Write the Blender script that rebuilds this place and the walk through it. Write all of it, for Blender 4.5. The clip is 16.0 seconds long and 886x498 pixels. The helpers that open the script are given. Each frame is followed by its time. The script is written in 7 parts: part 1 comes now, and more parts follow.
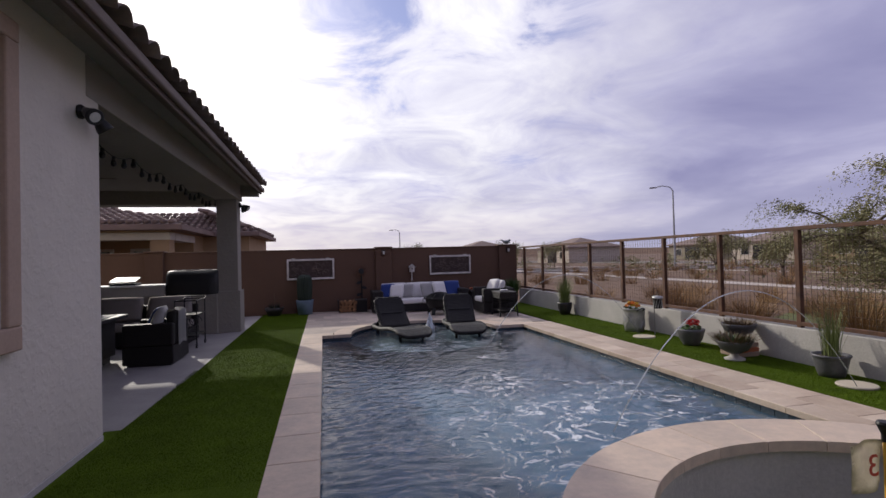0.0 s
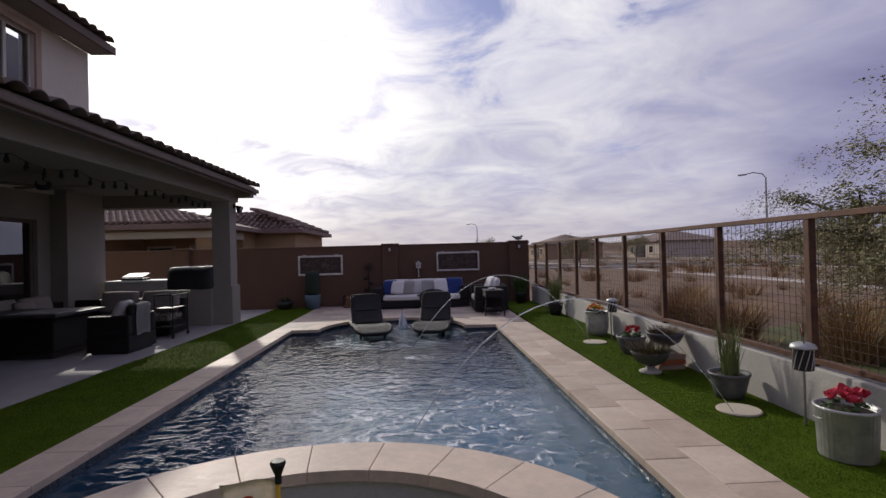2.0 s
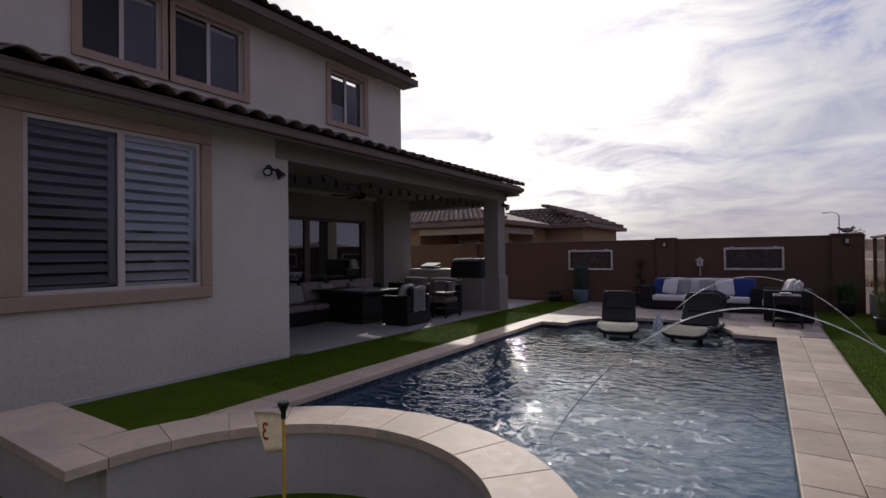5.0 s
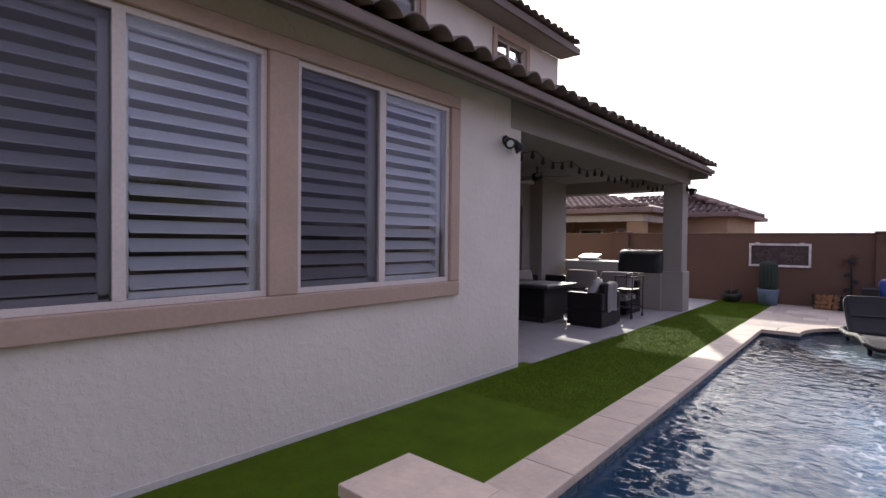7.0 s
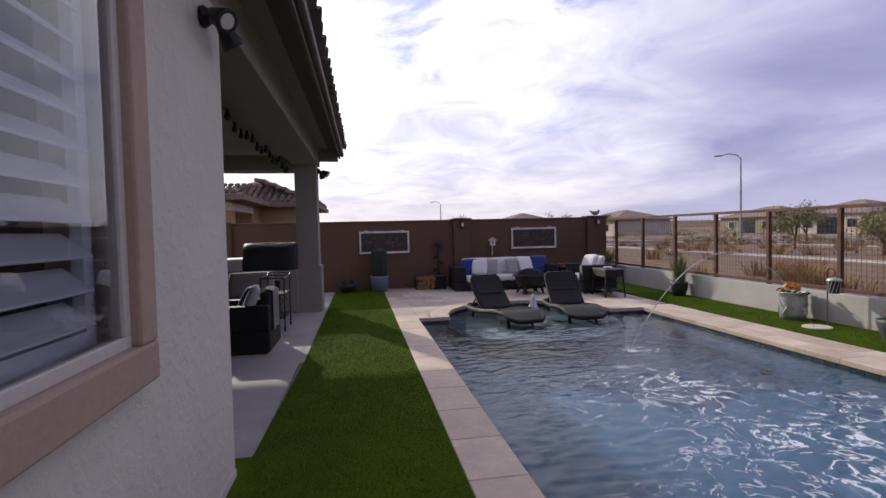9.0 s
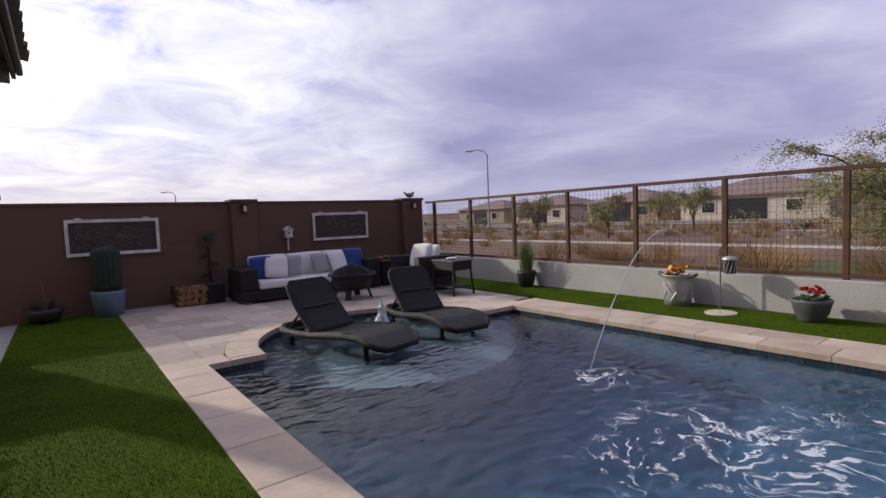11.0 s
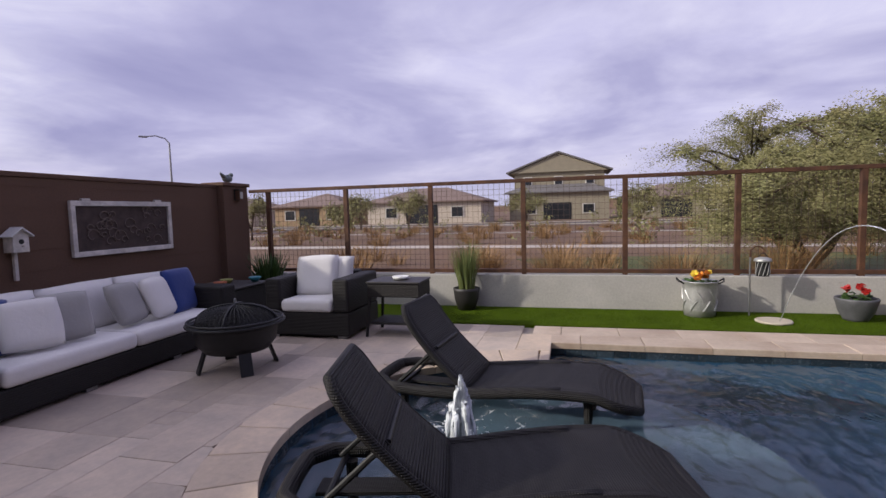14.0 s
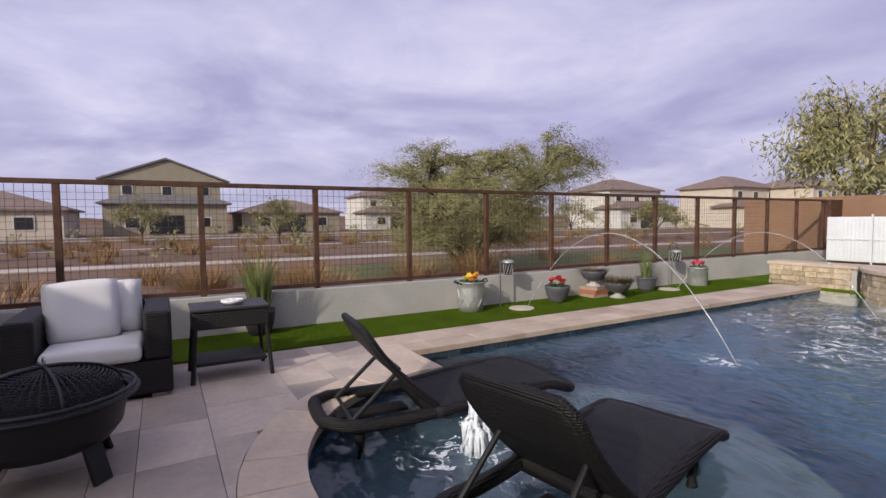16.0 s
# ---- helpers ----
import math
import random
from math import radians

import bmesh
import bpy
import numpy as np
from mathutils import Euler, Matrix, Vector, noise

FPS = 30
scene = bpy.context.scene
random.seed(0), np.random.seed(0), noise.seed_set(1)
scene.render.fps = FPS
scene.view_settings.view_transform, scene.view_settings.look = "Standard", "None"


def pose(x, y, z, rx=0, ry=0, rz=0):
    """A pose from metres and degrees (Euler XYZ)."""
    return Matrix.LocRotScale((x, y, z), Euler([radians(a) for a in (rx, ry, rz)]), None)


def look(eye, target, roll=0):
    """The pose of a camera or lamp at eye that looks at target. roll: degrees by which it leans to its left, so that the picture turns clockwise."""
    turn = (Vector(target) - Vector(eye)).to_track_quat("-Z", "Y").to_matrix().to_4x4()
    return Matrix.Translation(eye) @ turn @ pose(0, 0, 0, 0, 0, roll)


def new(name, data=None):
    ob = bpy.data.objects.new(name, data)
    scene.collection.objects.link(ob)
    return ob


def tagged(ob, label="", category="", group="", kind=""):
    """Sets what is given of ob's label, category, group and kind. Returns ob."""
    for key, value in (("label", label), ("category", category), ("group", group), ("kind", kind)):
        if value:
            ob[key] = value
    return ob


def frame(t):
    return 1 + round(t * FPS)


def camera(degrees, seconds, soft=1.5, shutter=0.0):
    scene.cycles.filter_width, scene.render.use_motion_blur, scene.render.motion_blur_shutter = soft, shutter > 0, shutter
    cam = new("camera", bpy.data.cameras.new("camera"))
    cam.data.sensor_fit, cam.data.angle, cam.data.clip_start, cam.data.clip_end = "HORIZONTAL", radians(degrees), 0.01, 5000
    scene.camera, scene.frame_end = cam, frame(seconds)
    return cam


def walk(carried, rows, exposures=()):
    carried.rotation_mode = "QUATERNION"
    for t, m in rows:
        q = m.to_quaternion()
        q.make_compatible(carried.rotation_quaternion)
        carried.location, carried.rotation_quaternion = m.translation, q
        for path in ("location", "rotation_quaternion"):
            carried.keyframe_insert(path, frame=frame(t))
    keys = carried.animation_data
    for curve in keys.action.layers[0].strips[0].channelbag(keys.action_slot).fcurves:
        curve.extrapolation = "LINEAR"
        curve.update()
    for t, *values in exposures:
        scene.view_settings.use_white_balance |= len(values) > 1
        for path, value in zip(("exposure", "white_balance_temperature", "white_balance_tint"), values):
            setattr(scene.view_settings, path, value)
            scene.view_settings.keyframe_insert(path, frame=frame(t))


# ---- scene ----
cam = camera(83.6, 16.0)
PATH = [
    (0, (0.467, 0.377, 1.508), (0.917, 2.325, 1.543), -1.5),
    (0.5, (1.089, 0.184, 1.484), (1.442, 2.152, 1.519), -1.5),
    (1, (1.753, 0.137, 1.507), (2.021, 2.119, 1.535), -1.4),
    (1.5, (2.471, 0.151, 1.517), (2.643, 2.143, 1.543), -1.5),
    (2, (3.112, 0.13, 1.531), (3.189, 2.129, 1.55), -1.5),
    (2.5, (3.626, 0.072, 1.549), (3.622, 2.072, 1.566), -1.4),
    (3, (4.137, 0.166, 1.567), (4.025, 2.163, 1.581), -1.3),
    (3.5, (4.528, 0.398, 1.543), (4.238, 2.377, 1.557), -1.3),
    (4, (4.69, 0.547, 1.537), (4.209, 2.488, 1.551), -0.9),
    (4.5, (4.672, 0.491, 1.558), (3.906, 2.338, 1.57), -0.8),
    (5, (4.518, 0.355, 1.511), (3.416, 2.024, 1.531), -0.7),
    (7.3, (1.404, -0.01, 1.575), (0.083, 1.491, 1.539), 0.6),
    (7.5, (1.1, 0.207, 1.564), (-0.035, 1.854, 1.53), 0.3),
    (8, (0.417, 0.668, 1.531), (-0.204, 2.569, 1.499), -0.2),
    (8.5, (-0.184, 1.212, 1.534), (-0.294, 3.208, 1.488), -1.4),
    (9, (-0.617, 1.939, 1.544), (-0.3, 3.912, 1.471), -1.3),
    (9.5, (-0.791, 2.714, 1.571), (-0.09, 4.585, 1.473), -1.7),
    (12, (-0.738, 7.023, 1.269), (0.644, 8.463, 1.142), -2.0),
    (12.5, (-0.781, 7.834, 1.275), (0.723, 9.146, 1.147), -1.9),
    (13, (-0.712, 8.753, 1.247), (0.946, 9.865, 1.125), -1.9),
    (13.5, (-0.568, 9.626, 1.273), (1.256, 10.437, 1.144), -1.7),
    (14, (-0.496, 10.408, 1.369), (1.435, 10.905, 1.22), -1.5),
    (14.5, (-0.471, 11.148, 1.399), (1.512, 11.364, 1.256), -1.3),
    (15.2, (-0.233, 12.192, 1.348), (1.739, 11.881, 1.228), -1.0),
    (16, (0.072, 12.78, 1.338), (1.809, 11.795, 1.223), -0.5),
]
walk(cam, [(t, look(eye, target, roll)) for t, eye, target, roll in PATH], exposures=[(0, -0.48), (1, -0.66), (3, -0.9), (5, -1.06), (7.3, 0.5), (8, 0.38), (9, -0.2), (9.5, -0.32), (12, -0.35), (13.5, -0.2), (15, -0.25), (16, -0.28)])

# ---- sky, clouds and sun ----
SUN = Vector((-0.40, 0.81, 0.43)).normalized()
world = bpy.data.worlds.new("sky")
scene.world = world
world.use_nodes = True


def nodes_of(tree):
    """Short maker of nodes in a node tree: make(type, inputs, **settings)."""
    tree.nodes.clear()

    def make(kind, ins=None, **settings):
        n = tree.nodes.new(kind)
        if "operation" in settings:
            n.operation = settings["operation"]
        if "use_clamp" in settings:
            n.use_clamp = settings["use_clamp"]
        if "data_type" in settings:
            n.data_type = settings["data_type"]
        if "blend_type" in settings:
            n.blend_type = settings["blend_type"]
        if "interpolation_type" in settings:
            n.interpolation_type = settings["interpolation_type"]
        if "bands_direction" in settings:
            n.bands_direction = settings["bands_direction"]
        if "feature" in settings:
            n.feature = settings["feature"]
        for k, v in (ins or {}).items():
            sock = n.inputs[k]
            if isinstance(v, bpy.types.NodeSocket):
                tree.links.new(v, sock)
            else:
                sock.default_value = v
        return n
    return make


def build_sky():
    make = nodes_of(world.node_tree)
    sky = make("ShaderNodeTexSky")
    sky.sky_type, sky.sun_disc = "NISHITA", False
    sky.sun_elevation, sky.sun_rotation = math.asin(SUN.z), math.atan2(SUN.x, SUN.y)
    way = make("ShaderNodeTexCoord").outputs["Generated"]
    sep = make("ShaderNodeSeparateXYZ", {0: way})
    up = make("ShaderNodeMath", {0: sep.outputs[2], 1: 0.16}, operation="ADD")
    up = make("ShaderNodeMath", {0: up.outputs[0], 1: 0.06}, operation="MAXIMUM")
    flat = make("ShaderNodeVectorMath", {0: way, 1: up.outputs[0]}, operation="DIVIDE")
    big = make("ShaderNodeTexNoise", {"Vector": flat.outputs[0], "Scale": 0.8, "Detail": 9.0, "Roughness": 0.52, "Distortion": 0.35})
    fine = make("ShaderNodeTexNoise", {"Vector": flat.outputs[0], "Scale": 2.2, "Detail": 9.0, "Roughness": 0.6, "Distortion": 0.6})
    toward = make("ShaderNodeVectorMath", {0: way, 1: SUN}, operation="DOT_PRODUCT")
    glow = make("ShaderNodeMapRange", {"Value": toward.outputs["Value"], 1: 0.30, 2: 0.98, 3: 0.0, 4: 1.0}, interpolation_type="SMOOTHSTEP")
    hot = make("ShaderNodeMapRange", {"Value": toward.outputs["Value"], 1: 0.86, 2: 1.0, 3: 0.0, 4: 1.0}, interpolation_type="SMOOTHSTEP")
    shade = make("ShaderNodeValToRGB", {0: big.outputs[0]})
    shade.color_ramp.elements[0].position, shade.color_ramp.elements[0].color = 0.32, (0.39, 0.385, 0.69, 1)
    shade.color_ramp.elements[1].position, shade.color_ramp.elements[1].color = 0.66, (0.70, 0.68, 1.0, 1)
    bright = make("ShaderNodeValToRGB", {0: fine.outputs[0]})
    bright.color_ramp.elements[0].position, bright.color_ramp.elements[0].color = 0.36, (1.75, 1.73, 1.76, 1)
    bright.color_ramp.elements[1].position, bright.color_ramp.elements[1].color = 0.66, (1.04, 1.03, 1.36, 1)
    uneven = make("ShaderNodeMapRange", {"Value": big.outputs[0], 1: 0.3, 2: 0.7, 3: -0.22, 4: 0.22})
    glow = make("ShaderNodeMath", {0: glow.outputs[0], 1: uneven.outputs[0]}, operation="ADD", use_clamp=True)
    lit = make("ShaderNodeMix", {0: glow.outputs[0], 6: shade.outputs[0], 7: bright.outputs[0]}, data_type="RGBA")
    hazy = make("ShaderNodeMapRange", {"Value": sep.outputs[2], 1: 0.0, 2: 0.17, 3: 0.62, 4: 0.0}, interpolation_type="SMOOTHSTEP")
    near = make("ShaderNodeMix", {0: glow.outputs[0], 6: (0.78, 0.76, 0.98, 1), 7: (1.2, 1.02, 0.95, 1)}, data_type="RGBA")
    lit = make("ShaderNodeMix", {0: hazy.outputs[0], 6: lit.outputs[2], 7: near.outputs[2]}, data_type="RGBA")
    hole = make("ShaderNodeMapRange", {"Value": fine.outputs[0], 1: 0.54, 2: 0.68, 3: 0.0, 4: 0.75}, interpolation_type="SMOOTHSTEP")
    thin = make("ShaderNodeMapRange", {"Value": big.outputs[0], 1: 0.44, 2: 0.56, 3: 0.0, 4: 1.0})
    hole = make("ShaderNodeMath", {0: hole.outputs[0], 1: thin.outputs[0]}, operation="MULTIPLY")
    high = make("ShaderNodeMapRange", {"Value": sep.outputs[2], 1: 0.12, 2: 0.3, 3: 0.0, 4: 1.0})
    hole = make("ShaderNodeMath", {0: hole.outputs[0], 1: high.outputs[0]}, operation="MULTIPLY")
    by_sun = make("ShaderNodeMapRange", {"Value": toward.outputs["Value"], 1: 0.5, 2: 0.76, 3: 0.0, 4: 1.0})
    hole = make("ShaderNodeMath", {0: hole.outputs[0], 1: by_sun.outputs[0]}, operation="MULTIPLY")
    blue = make("ShaderNodeMix", {0: 1.0, 6: sky.outputs[0], 7: (0.12, 0.125, 0.18, 1)}, data_type="RGBA", blend_type="MULTIPLY")
    mixed = make("ShaderNodeMix", {0: hole.outputs[0], 6: lit.outputs[2], 7: blue.outputs[2]}, data_type="RGBA")
    veil = make("ShaderNodeMapRange", {"Value": fine.outputs[0], 1: 0.42, 2: 0.66, 3: 1.0, 4: 0.25})
    hot = make("ShaderNodeMath", {0: hot.outputs[0], 1: veil.outputs[0]}, operation="MULTIPLY")
    spot = make("ShaderNodeMix", {0: hot.outputs[0], 6: mixed.outputs[2], 7: (3.4, 3.2, 3.0, 1)}, data_type="RGBA")
    bg = make("ShaderNodeBackground", {0: spot.outputs[2], 1: 0.92})
    make("ShaderNodeOutputWorld", {0: bg.outputs[0]})


build_sky()
lamp = bpy.data.lights.new("sun", "SUN")
lamp.energy, lamp.angle, lamp.color = 3.8, radians(1.5), (1.0, 0.93, 0.84)
new("sun", lamp).matrix_world = look(SUN * 50, (0, 0, 0))

# ---- materials ----
def paint(name, base, rough=0.7, metal=0.0, spot=0.18, spot_size=1.5, grain=0.10, grain_size=40.0, bump=0.25, bump_size=60.0,
          depth=0.01, piece=0.0, island=0.0, second=None, spec=0.5, sheen=0.0):
    """A surface with large stains, fine grain and relief. piece: change from object to object; second: the stains' colour."""
    m = bpy.data.materials.new(name)
    m.use_nodes = True
    make = nodes_of(m.node_tree)
    where = make("ShaderNodeTexCoord").outputs["Object"]
    if piece:
        jump = make("ShaderNodeVectorMath", {0: make("ShaderNodeObjectInfo").outputs["Random"], 1: (37.0, 61.0, 23.0)}, operation="MULTIPLY")
        where = make("ShaderNodeVectorMath", {0: where, 1: jump.outputs[0]}, operation="ADD").outputs[0]
    stain = make("ShaderNodeTexNoise", {"Vector": where, "Scale": spot_size, "Detail": 5.0, "Roughness": 0.6})
    fine = make("ShaderNodeTexNoise", {"Vector": where, "Scale": grain_size, "Detail": 3.0, "Roughness": 0.65})
    a = make("ShaderNodeMapRange", {"Value": stain.outputs[0], 1: 0.3, 2: 0.7, 3: 0.0, 4: 1.0})
    dark = [c * (1 - spot) for c in base]
    light = list(second) if second else [min(1.0, c * (1 + spot * 0.7)) for c in base]
    col = make("ShaderNodeMix", {0: a.outputs[0], 6: (*dark, 1), 7: (*light, 1)}, data_type="RGBA")
    b = make("ShaderNodeMapRange", {"Value": fine.outputs[0], 1: 0.25, 2: 0.75, 3: 1 - grain, 4: 1 + grain})
    val = b.outputs[0]
    if piece:
        r = make("ShaderNodeMapRange", {"Value": make("ShaderNodeObjectInfo").outputs["Random"], 3: 1 - piece, 4: 1 + piece})
        val = make("ShaderNodeMath", {0: val, 1: r.outputs[0]}, operation="MULTIPLY").outputs[0]
    if island:
        r = make("ShaderNodeMapRange", {"Value": make("ShaderNodeNewGeometry").outputs["Random Per Island"], 3: 1 - island, 4: 1 + island})
        val = make("ShaderNodeMath", {0: val, 1: r.outputs[0]}, operation="MULTIPLY").outputs[0]
    col = make("ShaderNodeVectorMath", {0: col.outputs[2], 1: val}, operation="MULTIPLY")
    rg = make("ShaderNodeMapRange", {"Value": fine.outputs[0], 3: max(0.02, rough - 0.12), 4: min(1.0, rough + 0.12)})
    relief = make("ShaderNodeTexNoise", {"Vector": where, "Scale": bump_size, "Detail": 4.0, "Roughness": 0.6})
    bm_ = make("ShaderNodeBump", {"Strength": bump, "Distance": depth, "Height": relief.outputs[0]})
    p = make("ShaderNodeBsdfPrincipled", {"Base Color": col.outputs[0], "Roughness": rg.outputs[0], "Metallic": metal,
                                          "Normal": bm_.outputs[0], "Specular IOR Level": spec, "Sheen Weight": sheen})
    make("ShaderNodeOutputMaterial", {0: p.outputs[0]})
    return m


def trowelled(name, base):
    """Stucco dashed on and knocked down: flat raised islands with ragged rims over a sandy ground."""
    m = bpy.data.materials.new(name)
    m.use_nodes = True
    make = nodes_of(m.node_tree)
    where = make("ShaderNodeTexCoord").outputs["Object"]
    isle = make("ShaderNodeTexNoise", {"Vector": where, "Scale": 13.0, "Detail": 4.0, "Roughness": 0.6, "Distortion": 0.2})
    flat = make("ShaderNodeMapRange", {"Value": isle.outputs[0], 1: 0.44, 2: 0.64, 3: 0.0, 4: 1.0}, interpolation_type="SMOOTHSTEP")
    sand = make("ShaderNodeTexNoise", {"Vector": where, "Scale": 150.0, "Detail": 3.0, "Roughness": 0.7})
    big = make("ShaderNodeTexNoise", {"Vector": where, "Scale": 1.1, "Detail": 4.0, "Roughness": 0.6})
    ground = make("ShaderNodeMath", {0: 1.0, 1: flat.outputs[0]}, operation="SUBTRACT")
    rough = make("ShaderNodeMath", {0: ground.outputs[0], 1: sand.outputs[0]}, operation="MULTIPLY")
    rough = make("ShaderNodeMath", {0: rough.outputs[0], 1: 0.35}, operation="MULTIPLY")
    high = make("ShaderNodeMath", {0: flat.outputs[0], 1: rough.outputs[0]}, operation="ADD")
    b = make("ShaderNodeBump", {"Strength": 0.4, "Distance": 0.009, "Height": high.outputs[0]})
    k = make("ShaderNodeMapRange", {"Value": big.outputs[0], 1: 0.3, 2: 0.7, 3: 0.93, 4: 1.06})
    g = make("ShaderNodeMapRange", {"Value": sand.outputs[0], 1: 0.25, 2: 0.75, 3: 0.94, 4: 1.05})
    k = make("ShaderNodeMath", {0: k.outputs[0], 1: g.outputs[0]}, operation="MULTIPLY")
    col = make("ShaderNodeVectorMath", {0: (*base,), 1: k.outputs[0]}, operation="MULTIPLY")
    p = make("ShaderNodeBsdfPrincipled", {"Base Color": col.outputs[0], "Roughness": 0.92, "Normal": b.outputs[0], "Specular IOR Level": 0.25})
    make("ShaderNodeOutputMaterial", {0: p.outputs[0]})
    return m


def woven(name, base, pitch=0.012, rough=0.55):
    """Woven resin wicker: two crossing sets of strands."""
    m = bpy.data.materials.new(name)
    m.use_nodes = True
    make = nodes_of(m.node_tree)
    where = make("ShaderNodeTexCoord").outputs["Object"]
    wave = []
    for axis in ("X", "Y", "Z"):
        wave.append(make("ShaderNodeTexWave", {"Vector": where, "Scale": 0.314 / pitch, "Distortion": 0.6, "Detail": 1.0, "Detail Scale": 2.0},
                         bands_direction=axis).outputs["Fac"])
    ab = make("ShaderNodeMath", {0: wave[0], 1: wave[1]}, operation="MULTIPLY")
    h = make("ShaderNodeMath", {0: ab.outputs[0], 1: wave[2]}, operation="ADD")
    h2 = make("ShaderNodeMapRange", {"Value": h.outputs[0], 1: 0.0, 2: 2.0, 3: 0.6, 4: 1.35})
    n = make("ShaderNodeTexNoise", {"Vector": where, "Scale": 3.0, "Detail": 4.0})
    k = make("ShaderNodeMapRange", {"Value": n.outputs[0], 3: 0.75, 4: 1.3})
    k = make("ShaderNodeMath", {0: k.outputs[0], 1: h2.outputs[0]}, operation="MULTIPLY")
    col = make("ShaderNodeVectorMath", {0: (*base,), 1: k.outputs[0]}, operation="MULTIPLY")
    b = make("ShaderNodeBump", {"Strength": 0.8, "Distance": 0.004, "Height": h.outputs[0]})
    p = make("ShaderNodeBsdfPrincipled", {"Base Color": col.outputs[0], "Roughness": rough, "Normal": b.outputs[0], "Specular IOR Level": 0.3})
    make("ShaderNodeOutputMaterial", {0: p.outputs[0]})
    return m


def glassy(name, tint, rough=0.02, ior=1.45, see=0.7):
    """A window pane: part see-through, part mirror by Fresnel."""
    m = bpy.data.materials.new(name)
    m.use_nodes = True
    make = nodes_of(m.node_tree)
    t = make("ShaderNodeBsdfTransparent", {0: (*[see * c for c in tint], 1)})
    g = make("ShaderNodeBsdfGlossy", {0: (1, 1, 1, 1), 1: rough})
    f = make("ShaderNodeFresnel", {0: ior})
    f2 = make("ShaderNodeMath", {0: f.outputs[0], 1: 1.6}, operation="MULTIPLY", use_clamp=True)
    mix = make("ShaderNodeMixShader", {0: f2.outputs[0], 1: t.outputs[0], 2: g.outputs[0]})
    make("ShaderNodeOutputMaterial", {0: mix.outputs[0]})
    return m


def water_surface():
    """Clear pool water with ripples and drifting foam round the places where the jets fall."""
    m = bpy.data.materials.new("pool_water")
    m.use_nodes = True
    make = nodes_of(m.node_tree)
    where = make("ShaderNodeTexCoord").outputs["Object"]
    along = make("ShaderNodeVectorMath", {0: where, 1: (0.8, 1.35, 1.0)}, operation="MULTIPLY")
    rip = make("ShaderNodeTexNoise", {"Vector": along.outputs[0], "Scale": 14.0, "Detail": 1.0, "Roughness": 0.4, "Distortion": 0.5})
    b = make("ShaderNodeBump", {"Strength": 0.45, "Distance": 0.012, "Height": rip.outputs[0]})
    p = make("ShaderNodeBsdfPrincipled", {"Base Color": (0.86, 0.96, 1.0, 1), "Roughness": 0.0, "IOR": 1.33, "Transmission Weight": 1.0, "Normal": b.outputs[0]})
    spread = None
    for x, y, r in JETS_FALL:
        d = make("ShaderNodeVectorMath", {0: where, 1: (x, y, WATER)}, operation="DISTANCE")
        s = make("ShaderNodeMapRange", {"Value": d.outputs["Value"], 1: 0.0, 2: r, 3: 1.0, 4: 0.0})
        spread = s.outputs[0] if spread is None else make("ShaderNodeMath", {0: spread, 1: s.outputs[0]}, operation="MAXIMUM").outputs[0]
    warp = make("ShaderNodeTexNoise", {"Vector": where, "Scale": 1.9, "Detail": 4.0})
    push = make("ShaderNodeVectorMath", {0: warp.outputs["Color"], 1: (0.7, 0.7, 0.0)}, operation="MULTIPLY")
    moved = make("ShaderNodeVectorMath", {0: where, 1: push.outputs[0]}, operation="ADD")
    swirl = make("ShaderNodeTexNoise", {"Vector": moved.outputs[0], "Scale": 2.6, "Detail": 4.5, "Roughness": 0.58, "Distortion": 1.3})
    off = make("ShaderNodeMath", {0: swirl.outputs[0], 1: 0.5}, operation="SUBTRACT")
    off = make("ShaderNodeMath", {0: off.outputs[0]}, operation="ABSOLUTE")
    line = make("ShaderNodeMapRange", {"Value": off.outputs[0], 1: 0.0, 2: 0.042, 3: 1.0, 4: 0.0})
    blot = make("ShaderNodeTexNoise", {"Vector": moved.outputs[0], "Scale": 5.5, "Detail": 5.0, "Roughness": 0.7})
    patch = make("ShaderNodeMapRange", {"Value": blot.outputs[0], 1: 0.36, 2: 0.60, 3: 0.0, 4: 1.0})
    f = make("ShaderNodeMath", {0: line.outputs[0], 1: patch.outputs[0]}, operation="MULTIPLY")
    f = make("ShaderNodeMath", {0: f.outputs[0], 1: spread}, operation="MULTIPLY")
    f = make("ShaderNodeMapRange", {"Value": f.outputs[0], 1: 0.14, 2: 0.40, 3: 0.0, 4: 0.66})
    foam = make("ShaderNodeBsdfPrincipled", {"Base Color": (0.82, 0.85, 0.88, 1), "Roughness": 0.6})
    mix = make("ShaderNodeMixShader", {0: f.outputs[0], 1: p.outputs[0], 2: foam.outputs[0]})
    make("ShaderNodeOutputMaterial", {0: mix.outputs[0]})
    return m


def cloudy_trav(name, base, piece):
    return paint(name, base, rough=0.6, spot=0.16, spot_size=3.5, grain=0.10, grain_size=22, bump=0.25, bump_size=45, depth=0.006, piece=piece,
                 second=(base[0] * 1.12, base[1] * 1.08, base[2] * 1.02))


